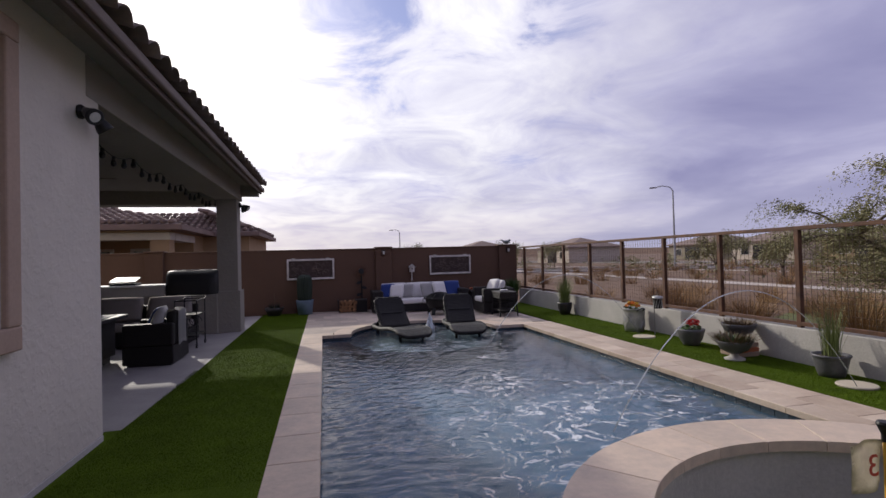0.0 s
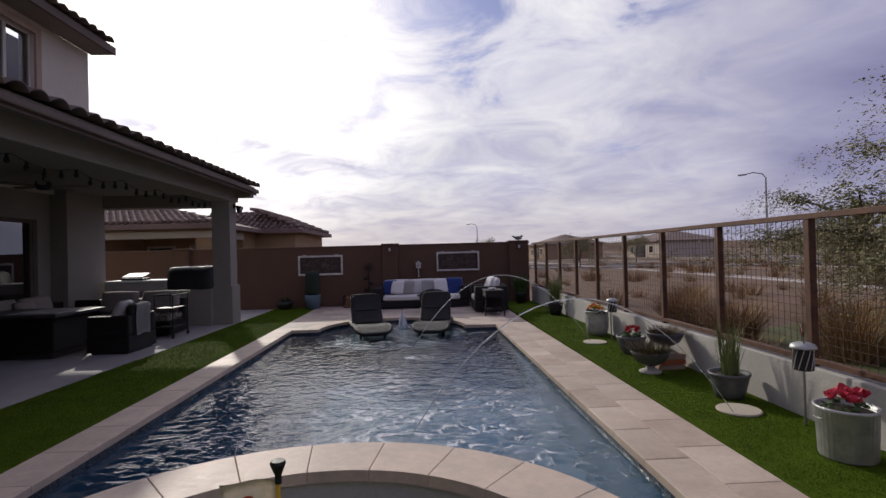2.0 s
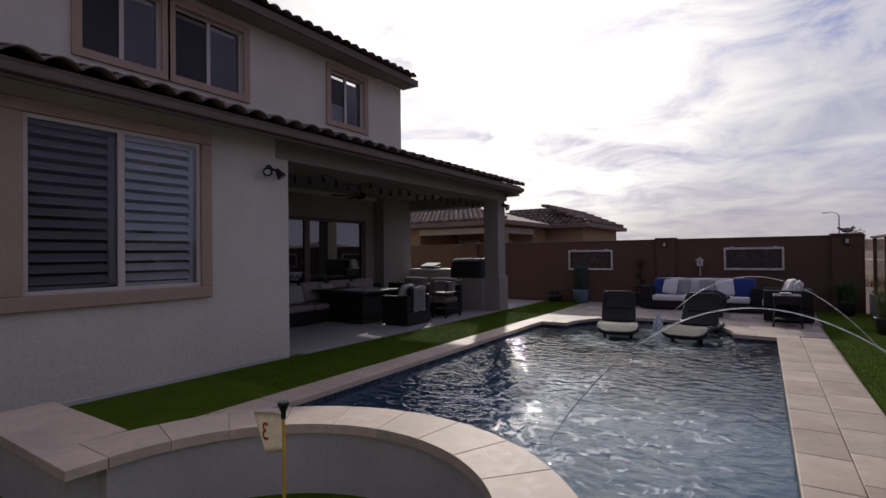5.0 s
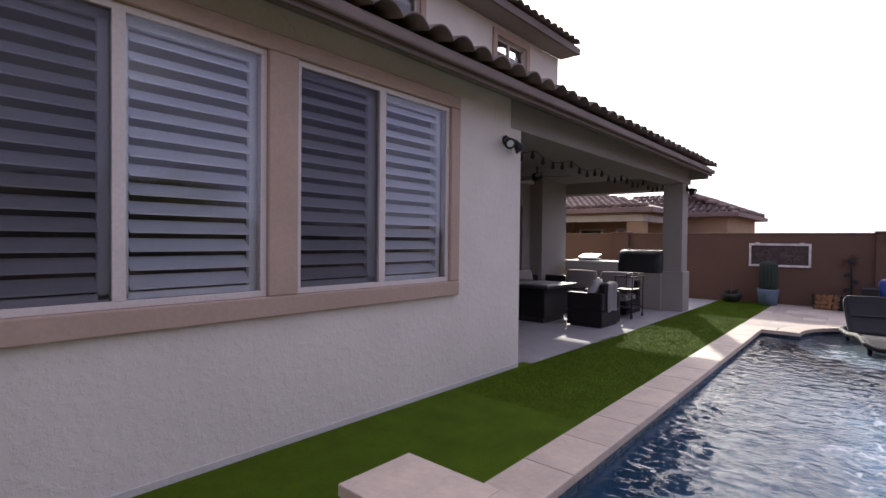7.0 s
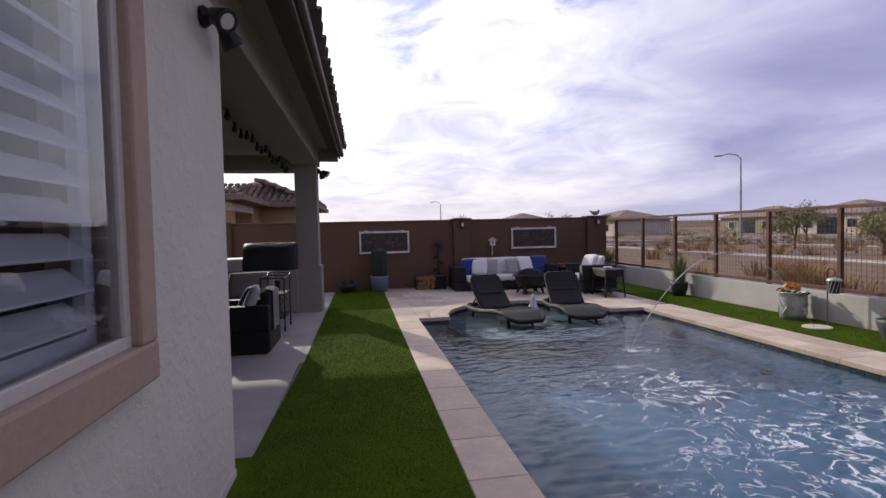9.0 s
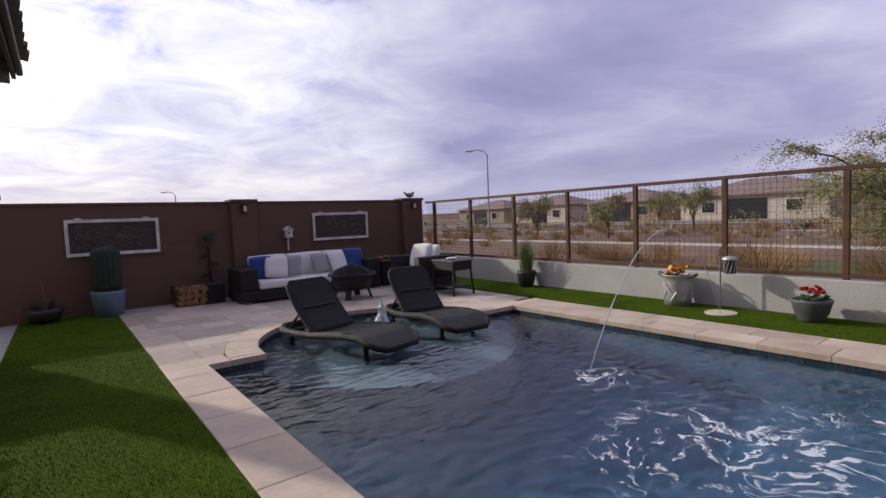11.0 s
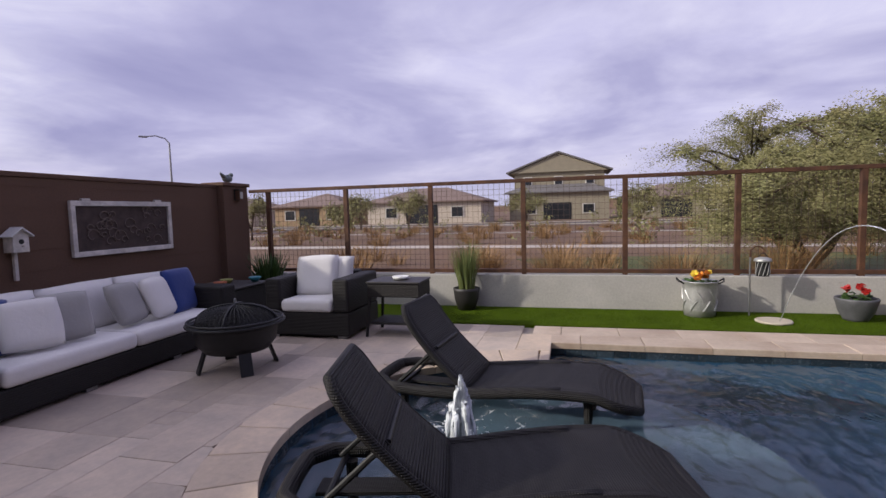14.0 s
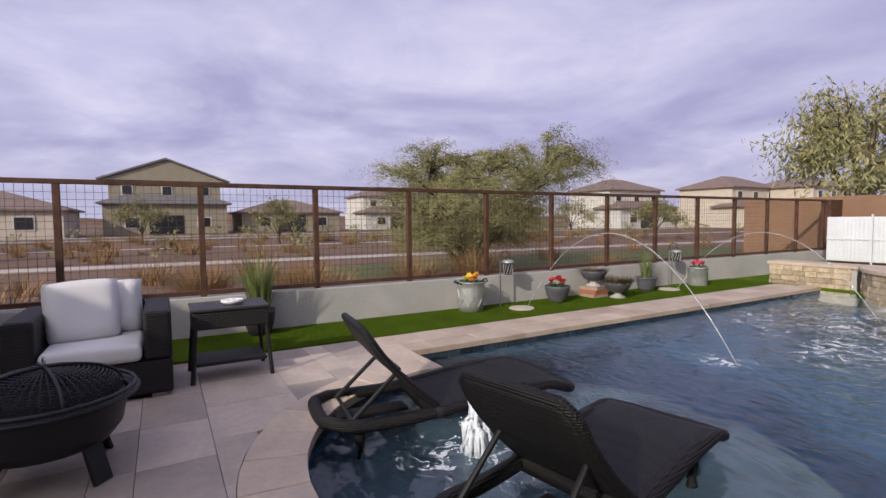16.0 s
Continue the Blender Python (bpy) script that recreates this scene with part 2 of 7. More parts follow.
WATER = -0.10
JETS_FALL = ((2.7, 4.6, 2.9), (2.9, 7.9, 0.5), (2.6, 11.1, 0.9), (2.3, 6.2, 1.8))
M = dict(
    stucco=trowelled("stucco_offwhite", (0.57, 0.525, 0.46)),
    # same stucco darkened: the patio's shade is put into this base colour
    stucco_shaded=trowelled("stucco_shaded", (0.28, 0.255, 0.225)),
    trim=paint("trim_tan", (0.36, 0.26, 0.20), 0.8, spot=0.08, bump=0.2, bump_size=40),
    fascia=paint("fascia_brown", (0.13, 0.095, 0.08), 0.7, spot=0.15),
    block=paint("block_wall_brown", (0.115, 0.064, 0.042), 0.9, spot=0.12, bump=0.4, bump_size=55, grain=0.12, spot_size=0.8),
    block_far=paint("block_wall_tan", (0.26, 0.15, 0.09), 0.9, spot=0.12, bump=0.4, bump_size=55, grain=0.12),
    lowwall=paint("low_wall_cement", (0.44, 0.42, 0.39), 0.9, spot=0.14, bump=0.4, bump_size=30, spot_size=1.1),
    trav=cloudy_trav("travertine_paver", (0.44, 0.37, 0.315), 0.24),
    coping=cloudy_trav("travertine_coping", (0.54, 0.44, 0.35), 0.07),
    coping_stained=paint("travertine_stained", (0.46, 0.34, 0.25), 0.6, spot=0.22, spot_size=1.3, grain=0.1, grain_size=22, bump=0.25, bump_size=45, depth=0.006, piece=0.10, second=(0.58, 0.48, 0.38)),
    joint=paint("paver_joint_sand", (0.36, 0.31, 0.265), 0.95),
    concrete=paint("patio_concrete", (0.33, 0.31, 0.30), 0.75, spot=0.15, bump=0.15),
    turf=paint("turf", (0.076, 0.124, 0.006), 0.95, spot=0.18, grain=0.30, grain_size=120, bump=0.9, bump_size=160, depth=0.02, spot_size=2.5, island=0.3, spec=0.08),
    tile=paint("pool_tile_slate", (0.035, 0.05, 0.065), 0.25, spot=0.3, piece=0.35, bump=0.2),
    plaster=paint("pool_plaster_blue", (0.018, 0.082, 0.16), 0.7, spot=0.22, spot_size=2.2, grain=0.12),
    ledge=paint("pool_ledge_plaster", (0.066, 0.105, 0.14), 0.7, spot=0.25, spot_size=4, grain=0.12),
    water=water_surface(),
    roof=paint("roof_tile", (0.15, 0.115, 0.10), 0.85, spot=0.25, piece=0.25, island=0.3, bump=0.3),
    rust=paint("rusted_steel", (0.085, 0.042, 0.028), 0.65, metal=0.3, spot=0.3, spot_size=6, grain=0.2, bump=0.2, second=(0.14, 0.065, 0.035)),
    wire=paint("wire_steel", (0.08, 0.05, 0.036), 0.65, metal=0.2),
    wicker=woven("wicker_black", (0.012, 0.0105, 0.0105)),
    wicker2=woven("wicker_brown_black", (0.014, 0.0115, 0.011), 0.016),
    white_cloth=paint("cushion_white", (0.70, 0.68, 0.66), 0.95, spot=0.06, grain=0.05, grain_size=300, bump=0.3, bump_size=8, depth=0.02, sheen=0.2),
    grey_cloth=paint("cushion_grey", (0.33, 0.32, 0.31), 0.95, spot=0.08, grain=0.12, grain_size=300, bump=0.3, bump_size=8, depth=0.02, sheen=0.2),
    blue_cloth=paint("cushion_blue", (0.015, 0.04, 0.19), 0.9, spot=0.1, grain=0.1, grain_size=300, bump=0.3, bump_size=8, depth=0.02, sheen=0.2),
    taupe_cloth=paint("cushion_taupe", (0.24, 0.21, 0.19), 0.95, spot=0.1, grain=0.1, grain_size=300, bump=0.3, bump_size=8, depth=0.02),
    black=paint("black_metal", (0.012, 0.012, 0.013), 0.5, metal=0.2, spot=0.3, bump=0.15, spot_size=8),
    cover=paint("black_vinyl_cover", (0.012, 0.012, 0.014), 0.55, spot=0.3, bump=0.4, bump_size=9, depth=0.03),
    white_wood=paint("white_weathered_wood", (0.62, 0.58, 0.54), 0.8, spot=0.3, spot_size=7, bump=0.3, grain=0.15),
    panel=paint("dark_lattice", (0.06, 0.04, 0.035), 0.8, spot=0.4, spot_size=9),
    galv=paint("galvanised_steel", (0.46, 0.46, 0.45), 0.45, metal=0.55, spot=0.25, spot_size=7, bump=0.15),
    pot_grey=paint("pot_grey_glaze", (0.10, 0.10, 0.11), 0.5, spot=0.3, spot_size=6),
    pot_dark=paint("pot_dark", (0.028, 0.025, 0.025), 0.5, spot=0.3, spot_size=6),
    pot_blue=paint("pot_blue_grey", (0.14, 0.20, 0.27), 0.6, spot=0.2, spot_size=5),
    soil=paint("soil", (0.05, 0.035, 0.025), 0.95, bump=0.8, bump_size=60, depth=0.02),
    leaf=paint("leaf_green", (0.05, 0.10, 0.022), 0.6, spot=0.3, island=0.35),
    reed=paint("reed_green", (0.11, 0.17, 0.04), 0.6, spot=0.25, island=0.35, second=(0.20, 0.22, 0.07)),
    dry=paint("dry_stem", (0.14, 0.10, 0.06), 0.9, island=0.35),
    cactus=paint("cactus_dark", (0.02, 0.032, 0.02), 0.8, spot=0.2),
    pink=paint("petal_pink", (0.62, 0.035, 0.075), 0.6, island=0.3),
    red=paint("petal_red", (0.5, 0.02, 0.02), 0.6, island=0.3),
    orange=paint("petal_orange", (0.75, 0.25, 0.02), 0.6, island=0.3),
    yellow=paint("petal_yellow", (0.75, 0.52, 0.03), 0.6, island=0.3),
    log=paint("split_log", (0.25, 0.125, 0.055), 0.85, spot=0.35, spot_size=9, bump=0.5, piece=0.25),
    bark=paint("bark", (0.10, 0.07, 0.05), 0.9, spot=0.3, spot_size=7, bump=0.7, bump_size=25, depth=0.02),
    mesq=paint("tree_leaf", (0.175, 0.185, 0.065), 0.7, island=0.35, spot=0.2, second=(0.24, 0.21, 0.09)),
    gum=paint("tall_tree_leaf", (0.22, 0.24, 0.13), 0.7, island=0.35, spot=0.2, second=(0.34, 0.29, 0.10)),
    bush_dry=paint("dry_grass", (0.27, 0.16, 0.068), 0.95, island=0.4, spot=0.2),
    desert=paint("desert_gravel", (0.145, 0.083, 0.05), 0.95, spot=0.3, spot_size=0.12, grain=0.25, grain_size=14, bump=0.6, bump_size=18, depth=0.03),
    lawn=paint("far_lawn", (0.078, 0.092, 0.022), 0.95, spot=0.25, spot_size=0.5, grain=0.25, grain_size=20),
    road=paint("road_asphalt", (0.09, 0.08, 0.078), 0.85, spot=0.2, spot_size=0.3),
    kerb=paint("kerb_concrete", (0.42, 0.37, 0.33), 0.85, spot=0.12),
    h_tan=paint("house_tan", (0.34, 0.235, 0.14), 0.9, spot=0.1, bump=0.3),
    h_olive=paint("house_olive", (0.27, 0.235, 0.17), 0.9, spot=0.1),
    h_cream=paint("house_cream", (0.50, 0.43, 0.35), 0.9, spot=0.1),
    h_white=paint("house_white", (0.55, 0.52, 0.47), 0.9, spot=0.1),
    h_roof=paint("house_roof", (0.19, 0.135, 0.115), 0.85, spot=0.2, island=0.25),
    h_roof2=paint("house_roof_grey", (0.15, 0.14, 0.14), 0.85, spot=0.2),
    h_glass=paint("house_window_dark", (0.02, 0.022, 0.026), 0.12, spot=0.3),
    glass=glassy("window_glass", (0.94, 0.97, 1.0), see=0.97, ior=1.5),
    screen=glassy("window_screen", (0.95, 0.93, 0.95), rough=0.5, ior=1.1, see=0.62),
    door_glass=glassy("door_glass", (0.5, 0.55, 0.6), see=0.35, ior=1.9),
    shutter=paint("shutter_white", (0.68, 0.69, 0.72), 0.55, spot=0.04, bump=0.05),
    sash=paint("window_frame_almond", (0.50, 0.45, 0.41), 0.5, spot=0.08, bump=0.05),
    vinyl=paint("white_vinyl", (0.72, 0.73, 0.76), 0.45, spot=0.06, bump=0.05),
    # dark base colour holds the gloom of unlit rooms behind the openings
    inside=paint("room_shade", (0.10, 0.09, 0.085), 0.9),
    stone=paint("ledger_stone", (0.42, 0.30, 0.17), 0.9, spot=0.35, spot_size=9, bump=0.6, bump_size=30, depth=0.015, piece=0.35, island=0.35, second=(0.55, 0.46, 0.33)),
    disc=paint("stepping_stone", (0.50, 0.44, 0.34), 0.85, spot=0.12, bump=0.3),
    foam=paint("white_water", (0.72, 0.76, 0.80), 0.35, spot=0.1, bump=0.6, bump_size=25, depth=0.02),
    white=paint("white_paint", (0.72, 0.72, 0.71), 0.6, spot=0.06),
    bird=paint("verdigris_bird", (0.17, 0.20, 0.20), 0.7, spot=0.25, spot_size=12),
    clay=paint("clay_orange", (0.42, 0.13, 0.06), 0.7),
    teal=paint("glaze_teal", (0.03, 0.19, 0.24), 0.3),
    olive=paint("glaze_olive", (0.24, 0.24, 0.06), 0.4),
    flagcloth=paint("flag_cloth", (0.62, 0.57, 0.47), 0.9, spot=0.1),
    redink=paint("flag_red", (0.45, 0.05, 0.03), 0.8),
    yellowpole=paint("pole_yellow", (0.65, 0.38, 0.04), 0.5),
    lampglass=paint("lens_glass", (0.5, 0.5, 0.48), 0.2, spot=0.05),
    pole=paint("lamp_pole", (0.30, 0.30, 0.31), 0.5, metal=0.4),
    grill=paint("grill_steel", (0.30, 0.30, 0.30), 0.35, metal=0.8),
)

# ---- mesh helpers ----
def box(x0, x1, y0, y1, z0, z1, bev=0.0, seg=2, bm=None):
    b = bmesh.new()
    bmesh.ops.create_cube(b, size=1.0)
    bmesh.ops.scale(b, vec=(x1 - x0, y1 - y0, z1 - z0), verts=b.verts)
    bmesh.ops.translate(b, vec=((x0 + x1) / 2, (y0 + y1) / 2, (z0 + z1) / 2), verts=b.verts)
    if bev:
        bmesh.ops.bevel(b, geom=b.edges[:], offset=bev, segments=seg, affect="EDGES", profile=0.5)
    return add(bm, b) if bm else b


def add(bm, other, m=None):
    """Joins other into bm (moved by m) and returns bm."""
    if m is not None:
        bmesh.ops.transform(other, matrix=m, verts=other.verts)
    me = bpy.data.meshes.new("t")
    other.to_mesh(me)
    other.free()
    bm.from_mesh(me)
    bpy.data.meshes.remove(me)
    return bm


def moved(bm, m):
    bmesh.ops.transform(bm, matrix=m, verts=bm.verts)
    return bm


def lathe(profile, n=28, wave=None, bm=None):
    """Turned body from (radius, height) pairs; wave(angle) scales the radius."""
    b = bmesh.new()
    rings = []
    for r, z in profile:
        ring = []
        for i in range(n):
            a = 2 * math.pi * i / n
            k = r * (wave(a) if wave else 1)
            ring.append(b.verts.new((k * math.cos(a), k * math.sin(a), z)))
        rings.append(ring)
    for lo, hi in zip(rings, rings[1:]):
        for i in range(n):
            b.faces.new((lo[i], lo[(i + 1) % n], hi[(i + 1) % n], hi[i]))
    for ring, flip in ((rings[0], True), (rings[-1], False)):
        if profile[0 if flip else -1][0] > 1e-4:
            b.faces.new(ring[::-1] if flip else ring)
    bmesh.ops.remove_doubles(b, verts=b.verts, dist=1e-5)
    bmesh.ops.recalc_face_normals(b, faces=b.faces)
    return add(bm, b) if bm else b


def tube(points, r, n=8, bm=None, closed=False):
    """A round bar along points; r may be one number or one for each point."""
    pts = [Vector(p) for p in points]
    rs = r if isinstance(r, (list, tuple)) else [r] * len(pts)
    b = bmesh.new()
    rings, side = [], None
    for i, p in enumerate(pts):
        if closed:
            d = pts[(i + 1) % len(pts)] - pts[i - 1]
        else:
            d = pts[min(i + 1, len(pts) - 1)] - pts[max(i - 1, 0)]
        d.normalize()
        if side is None:
            side = d.orthogonal().normalized()
        side = (side - d * side.dot(d))
        side = side.normalized() if side.length > 1e-6 else d.orthogonal().normalized()
        up = d.cross(side)
        rings.append([b.verts.new(p + rs[i] * (math.cos(2 * math.pi * k / n) * side + math.sin(2 * math.pi * k / n) * up)) for k in range(n)])
    pairs = list(zip(rings, rings[1:])) + ([(rings[-1], rings[0])] if closed else [])
    for lo, hi in pairs:
        for i in range(n):
            b.faces.new((lo[i], lo[(i + 1) % n], hi[(i + 1) % n], hi[i]))
    if not closed:
        b.faces.new(rings[0][::-1])
        b.faces.new(rings[-1])
    return add(bm, b) if bm else b


def slab(outline, z0, z1, bev=0.0):
    """A flat plate from a counter-clockwise outline of (x, y)."""
    b = bmesh.new()
    lo = [b.verts.new((x, y, z0)) for x, y in outline]
    hi = [b.verts.new((x, y, z1)) for x, y in outline]
    b.faces.new(lo[::-1])
    top = b.faces.new(hi)
    for i in range(len(lo)):
        j = (i + 1) % len(lo)
        b.faces.new((lo[i], lo[j], hi[j], hi[i]))
    if bev:
        bmesh.ops.bevel(b, geom=list(top.edges), offset=bev, segments=2, affect="EDGES", profile=0.5)
    return b


def puff(w, d, h, seed=0, corner=0.5, n=12):
    """A stuffed cushion, w by d by h, centred, with pinched corners and soft seams."""
    b = bmesh.new()
    rnd = random.Random(seed)
    ph = [rnd.uniform(0, 6) for _ in range(4)]
    grids = []
    for s in (1, -1):
        g = []
        for i in range(n + 1):
            row = []
            for j in range(n + 1):
                u, v = 2 * i / n - 1, 2 * j / n - 1
                k = max(0.0, (1 - u ** 4) * (1 - v ** 4)) ** 0.42
                pin = 1 - corner * 0.10 * (u * u * v * v)
                z = s * h / 2 * k * (1 + 0.07 * math.sin(3 * u + ph[0]) * math.sin(2.5 * v + ph[1]))
                edge = 1 - 0.025 * (math.cos(2 * u + ph[2]) * (abs(v) > 0.9) + math.cos(2 * v + ph[3]) * (abs(u) > 0.9))
                row.append(b.verts.new((u * w / 2 * pin * edge, v * d / 2 * pin * edge, z)))
            g.append(row)
        grids.append(g)
    for g, s in zip(grids, (1, -1)):
        for i in range(n):
            for j in range(n):
                f = (g[i][j], g[i + 1][j], g[i + 1][j + 1], g[i][j + 1])
                b.faces.new(f if s > 0 else f[::-1])
    bmesh.ops.remove_doubles(b, verts=b.verts, dist=0.002)
    bmesh.ops.recalc_face_normals(b, faces=b.faces)
    return b


def blades(count, spread, height, width, lean, rnd, base=0.0, bend=0.5, bm=None):
    """Many thin bent leaves rising from a disc."""
    b = bm or bmesh.new()
    for _ in range(count):
        a, r = rnd.uniform(0, 6.283), spread * math.sqrt(rnd.random())
        x, y = r * math.cos(a), r * math.sin(a)
        out = a + rnd.uniform(-0.8, 0.8)
        h, w, l = height * rnd.uniform(0.55, 1.0), width * rnd.uniform(0.7, 1.2), lean * rnd.uniform(0.2, 1.0)
        dx, dy = math.cos(out), math.sin(out)
        last = None
        for k in range(4):
            s = k / 3
            ww = w * (1 - s) ** 0.7
            off = l * s ** (1 + bend)
            c = (x + dx * off, y + dy * off, base + h * s * (1 - 0.15 * s * l))
            if k == 3:
                tip = b.verts.new(c)
                b.faces.new((last[0], last[1], tip))
            else:
                now = (b.verts.new((c[0] - dy * ww / 2, c[1] + dx * ww / 2, c[2])), b.verts.new((c[0] + dy * ww / 2, c[1] - dx * ww / 2, c[2])))
                if last:
                    b.faces.new((last[0], last[1], now[1], now[0]))
                last = now
    return b


def link_mesh(name, bm, material, smooth=False):
    me = bpy.data.meshes.new(name)
    bm.to_mesh(me)
    bm.free()
    me.materials.append(M[material] if isinstance(material, str) else material)
    if smooth:
        me.shade_smooth()
    return new(name, me)


def part(name, bm, material, parent, label="", smooth=False):
    ob = link_mesh(name, bm, material, smooth)
    ob.parent = parent
    return tagged(ob, label=label)


def thing(name, label, category, at=(0, 0, 0), rz=0.0, group=""):
    ob = new(name)
    ob.empty_display_size = 0.1
    ob.matrix_basis = pose(*at, 0, 0, rz)
    return tagged(ob, label, category, group)


def fixed(name, bm, material, label, category, smooth=False, kind="structure"):
    return tagged(link_mesh(name, bm, material, smooth), label, category, kind=kind)


# ---- ground, pool and deck ----
def W(x, y):
    """The pool and its deck stand slightly askew to the fence."""
    return (x + (10.63 - y) * 0.010, y)


CX, CY, CR = 2.41, 10.64, 1.55          # round tanning ledge
XL, XR, YF = 0.285, 4.615, 10.62  # pool
BX, BY, BO, BI = 2.65, 1.58, 1.46, 1.09   # curved raised wall


def arc(cx, cy, r, a0, a1, n):
    return [(cx + r * math.cos(radians(a0 + (a1 - a0) * i / n)), cy + r * math.sin(radians(a0 + (a1 - a0) * i / n))) for i in range(n + 1)]


HALF = math.degrees(math.asin((YF - CY) / CR))
ledge_arc = [W(x, y) for x, y in arc(CX, CY, CR, 0 - HALF, 180 + HALF, 40)]
pool_line = [W(XR, 1.2), W(XR, YF)] + ledge_arc + [W(XL, YF), W(XL, 1.2)]


def hole_sheet(outer, inner, z):
    """A flat ring between an outer rectangle and an inner outline, cut from below by the outline."""
    b = bmesh.new()
    o = [b.verts.new((x, y, z)) for x, y in outer]
    i = [b.verts.new((x, y, z)) for x, y in inner]
    eo = [b.edges.new((o[k], o[(k + 1) % len(o)])) for k in range(len(o))]
    ei = [b.edges.new((i[k], i[(k + 1) % len(i)])) for k in range(len(i))]
    bmesh.ops.triangle_fill(b, use_beauty=True, use_dissolve=False, edges=eo + ei)
    bmesh.ops.recalc_face_normals(b, faces=b.faces)
    for f in b.faces:
        if f.normal.z < 0:
            f.normal_flip()
    return b


# the ground is one sheet out to the horizon, with the yard's plot left open for pool and deck
base = hole_sheet([(-900, -900), (900, -900), (900, 900), (-900, 900)], [(-1.6, -3.2), (6.45, -3.2), (6.45, 15.45), (-1.6, 15.45)], -0.12)
fixed("ground", base, "desert", "brown desert gravel stretching to the horizon", "ground")

bed = hole_sheet([(-1.6, -3.2), (6.45, -3.2), (6.45, 15.45), (-1.6, 15.45)], pool_line, -0.03)
fixed("deck_bed", bed, "joint", "sand bed under the pavers and turf", "ground")


def shell():
    b = bmesh.new()
    hi = [b.verts.new((x, y, -0.03)) for x, y in pool_line]
    lo = [b.verts.new((x, y, -1.45)) for x, y in pool_line]
    for k in range(len(hi)):
        j = (k + 1) % len(hi)
        b.faces.new((hi[k], hi[j], lo[j], lo[k]))
    b.faces.new(lo)
    bmesh.ops.recalc_face_normals(b, faces=b.faces)
    return b


fixed("pool_shell", shell(), "plaster", "blue plastered swimming pool basin", "pool")
fixed("pool_ledge", slab([W(x, y) for x, y in arc(CX, CY, CR + 0.03, 0, 354, 59)], -1.4, -0.40, 0.02), "ledge",
      "round shallow tanning ledge of blue-grey plaster in the pool", "pool ledge")


def water_sheet():
    b = bmesh.new()
    nx, ny = 200, 440
    x0, x1, y0, y1 = 0.2, 5.2, 1.25, 12.3
    grid = []
    for j in range(ny + 1):
        row = []
        for i in range(nx + 1):
            x, y = x0 + (x1 - x0) * i / nx, y0 + (y1 - y0) * j / ny
            sway = 0.12 * noise.noise((x * 1.3, y * 1.3, 7.0))
            gain = 0.75 + 0.5 * noise.noise((x * 0.7, y * 0.7, 4.0))
            crest = 1 - abs(noise.noise((x * 4.2, (y + sway) * 8.5, 3.0)))
            z = gain * (0.012 * crest * crest + 0.010 * noise.noise((x * 5.5, (y + sway) * 10.5, 0.0)) + 0.0035 * noise.noise((x * 13, y * 20, 9.0)))
            row.append(b.verts.new((x, y, WATER + z)))
        grid.append(row)
    for j in range(ny):
        for i in range(nx):
            b.faces.new((grid[j][i], grid[j][i + 1], grid[j + 1][i + 1], grid[j + 1][i]))
    # keep what lies in the basin, with a small margin hidden in the walls
    drop = []
    for f in b.faces:
        c = f.calc_center_median()
        x, y = c.x - (10.63 - c.y) * 0.010, c.y
        inside = (XL - 0.04 < x < XR + 0.04 and y < YF + 0.04) or math.hypot(x - CX, y - CY) < CR + 0.04
        if not inside:
            drop.append(f)
    bmesh.ops.delete(b, geom=drop, context="FACES")
    return b


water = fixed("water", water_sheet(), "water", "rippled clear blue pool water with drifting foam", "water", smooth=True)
water.visible_shadow = False

# patio slab, turf strips and the green behind the curved wall
fixed("patio_floor", slab([(-9.0, 5.0), (-1.42, 5.0), (-1.36, 8.0), (-1.36, 15.3), (-9.0, 15.3)], -0.3, -0.012, 0.005), "concrete",
      "smooth grey concrete patio floor", "floor")


def turf(name, outline, z, label):
    return fixed(name, slab(outline, z - 0.06, z), "turf", label, "artificial turf")


turf_strip = [(-1.55, -3.1), (0.12, -3.1), (0.12, 1.4), W(-0.08, 1.9), W(-0.08, 10.0), W(-0.05, 14.3), (-0.06, 15.35), (-1.38, 15.35), (-1.36, 8.0), (-1.42, 5.5), (-1.55, 5.5)]
turf("turf_left", turf_strip, 0.006, "strip of dense green artificial turf beside the pool")
turf("turf_right", [W(5.31, 1.95), (6.42, 1.95), (6.42, 15.35), (5.42, 15.35), (5.36, 12.0)], 0.012, "strip of bright artificial turf along the low wall")
turf("putting_green", [(0.12, -3.1), (6.42, -3.1), (6.42, 1.9), (4.1, 1.9), (3.9, 2.4), (2.8, 2.9), (1.7, 2.4), (1.4, 1.6), (0.12, 1.6)], 0.0, "putting green of short artificial turf")

# ---- end wall, low wall, fence ----
wall_end = fixed("wall_end", box(-14, 6.36, 15.40, 15.62, -0.1, 1.80, 0.01), "block", "brown-painted block wall at the end of the yard", "wall")
part("wall_cap", box(-14, 6.38, 15.385, 15.635, 1.80, 1.85, 0.012), "block", wall_end)
for i, (x0, x1) in enumerate(((1.84, 2.31), (5.74, 6.30), (-4.4, -3.95))):
    pil = part("pilaster", box(x0, x1, 15.29, 15.62, -0.1, 1.83, 0.01), "block", wall_end)
    part("pilaster_cap", box(x0 - 0.03, x1 + 0.03, 15.26, 15.65, 1.832, 1.885, 0.012), "block", pil)
for k in range(9):
    # raked bed joints stand slightly proud, course by course
    part("course_joint", box(-14, 6.36, 15.396, 15.41, 0.09 + 0.203 * k, 0.098 + 0.203 * k), "block", wall_end)

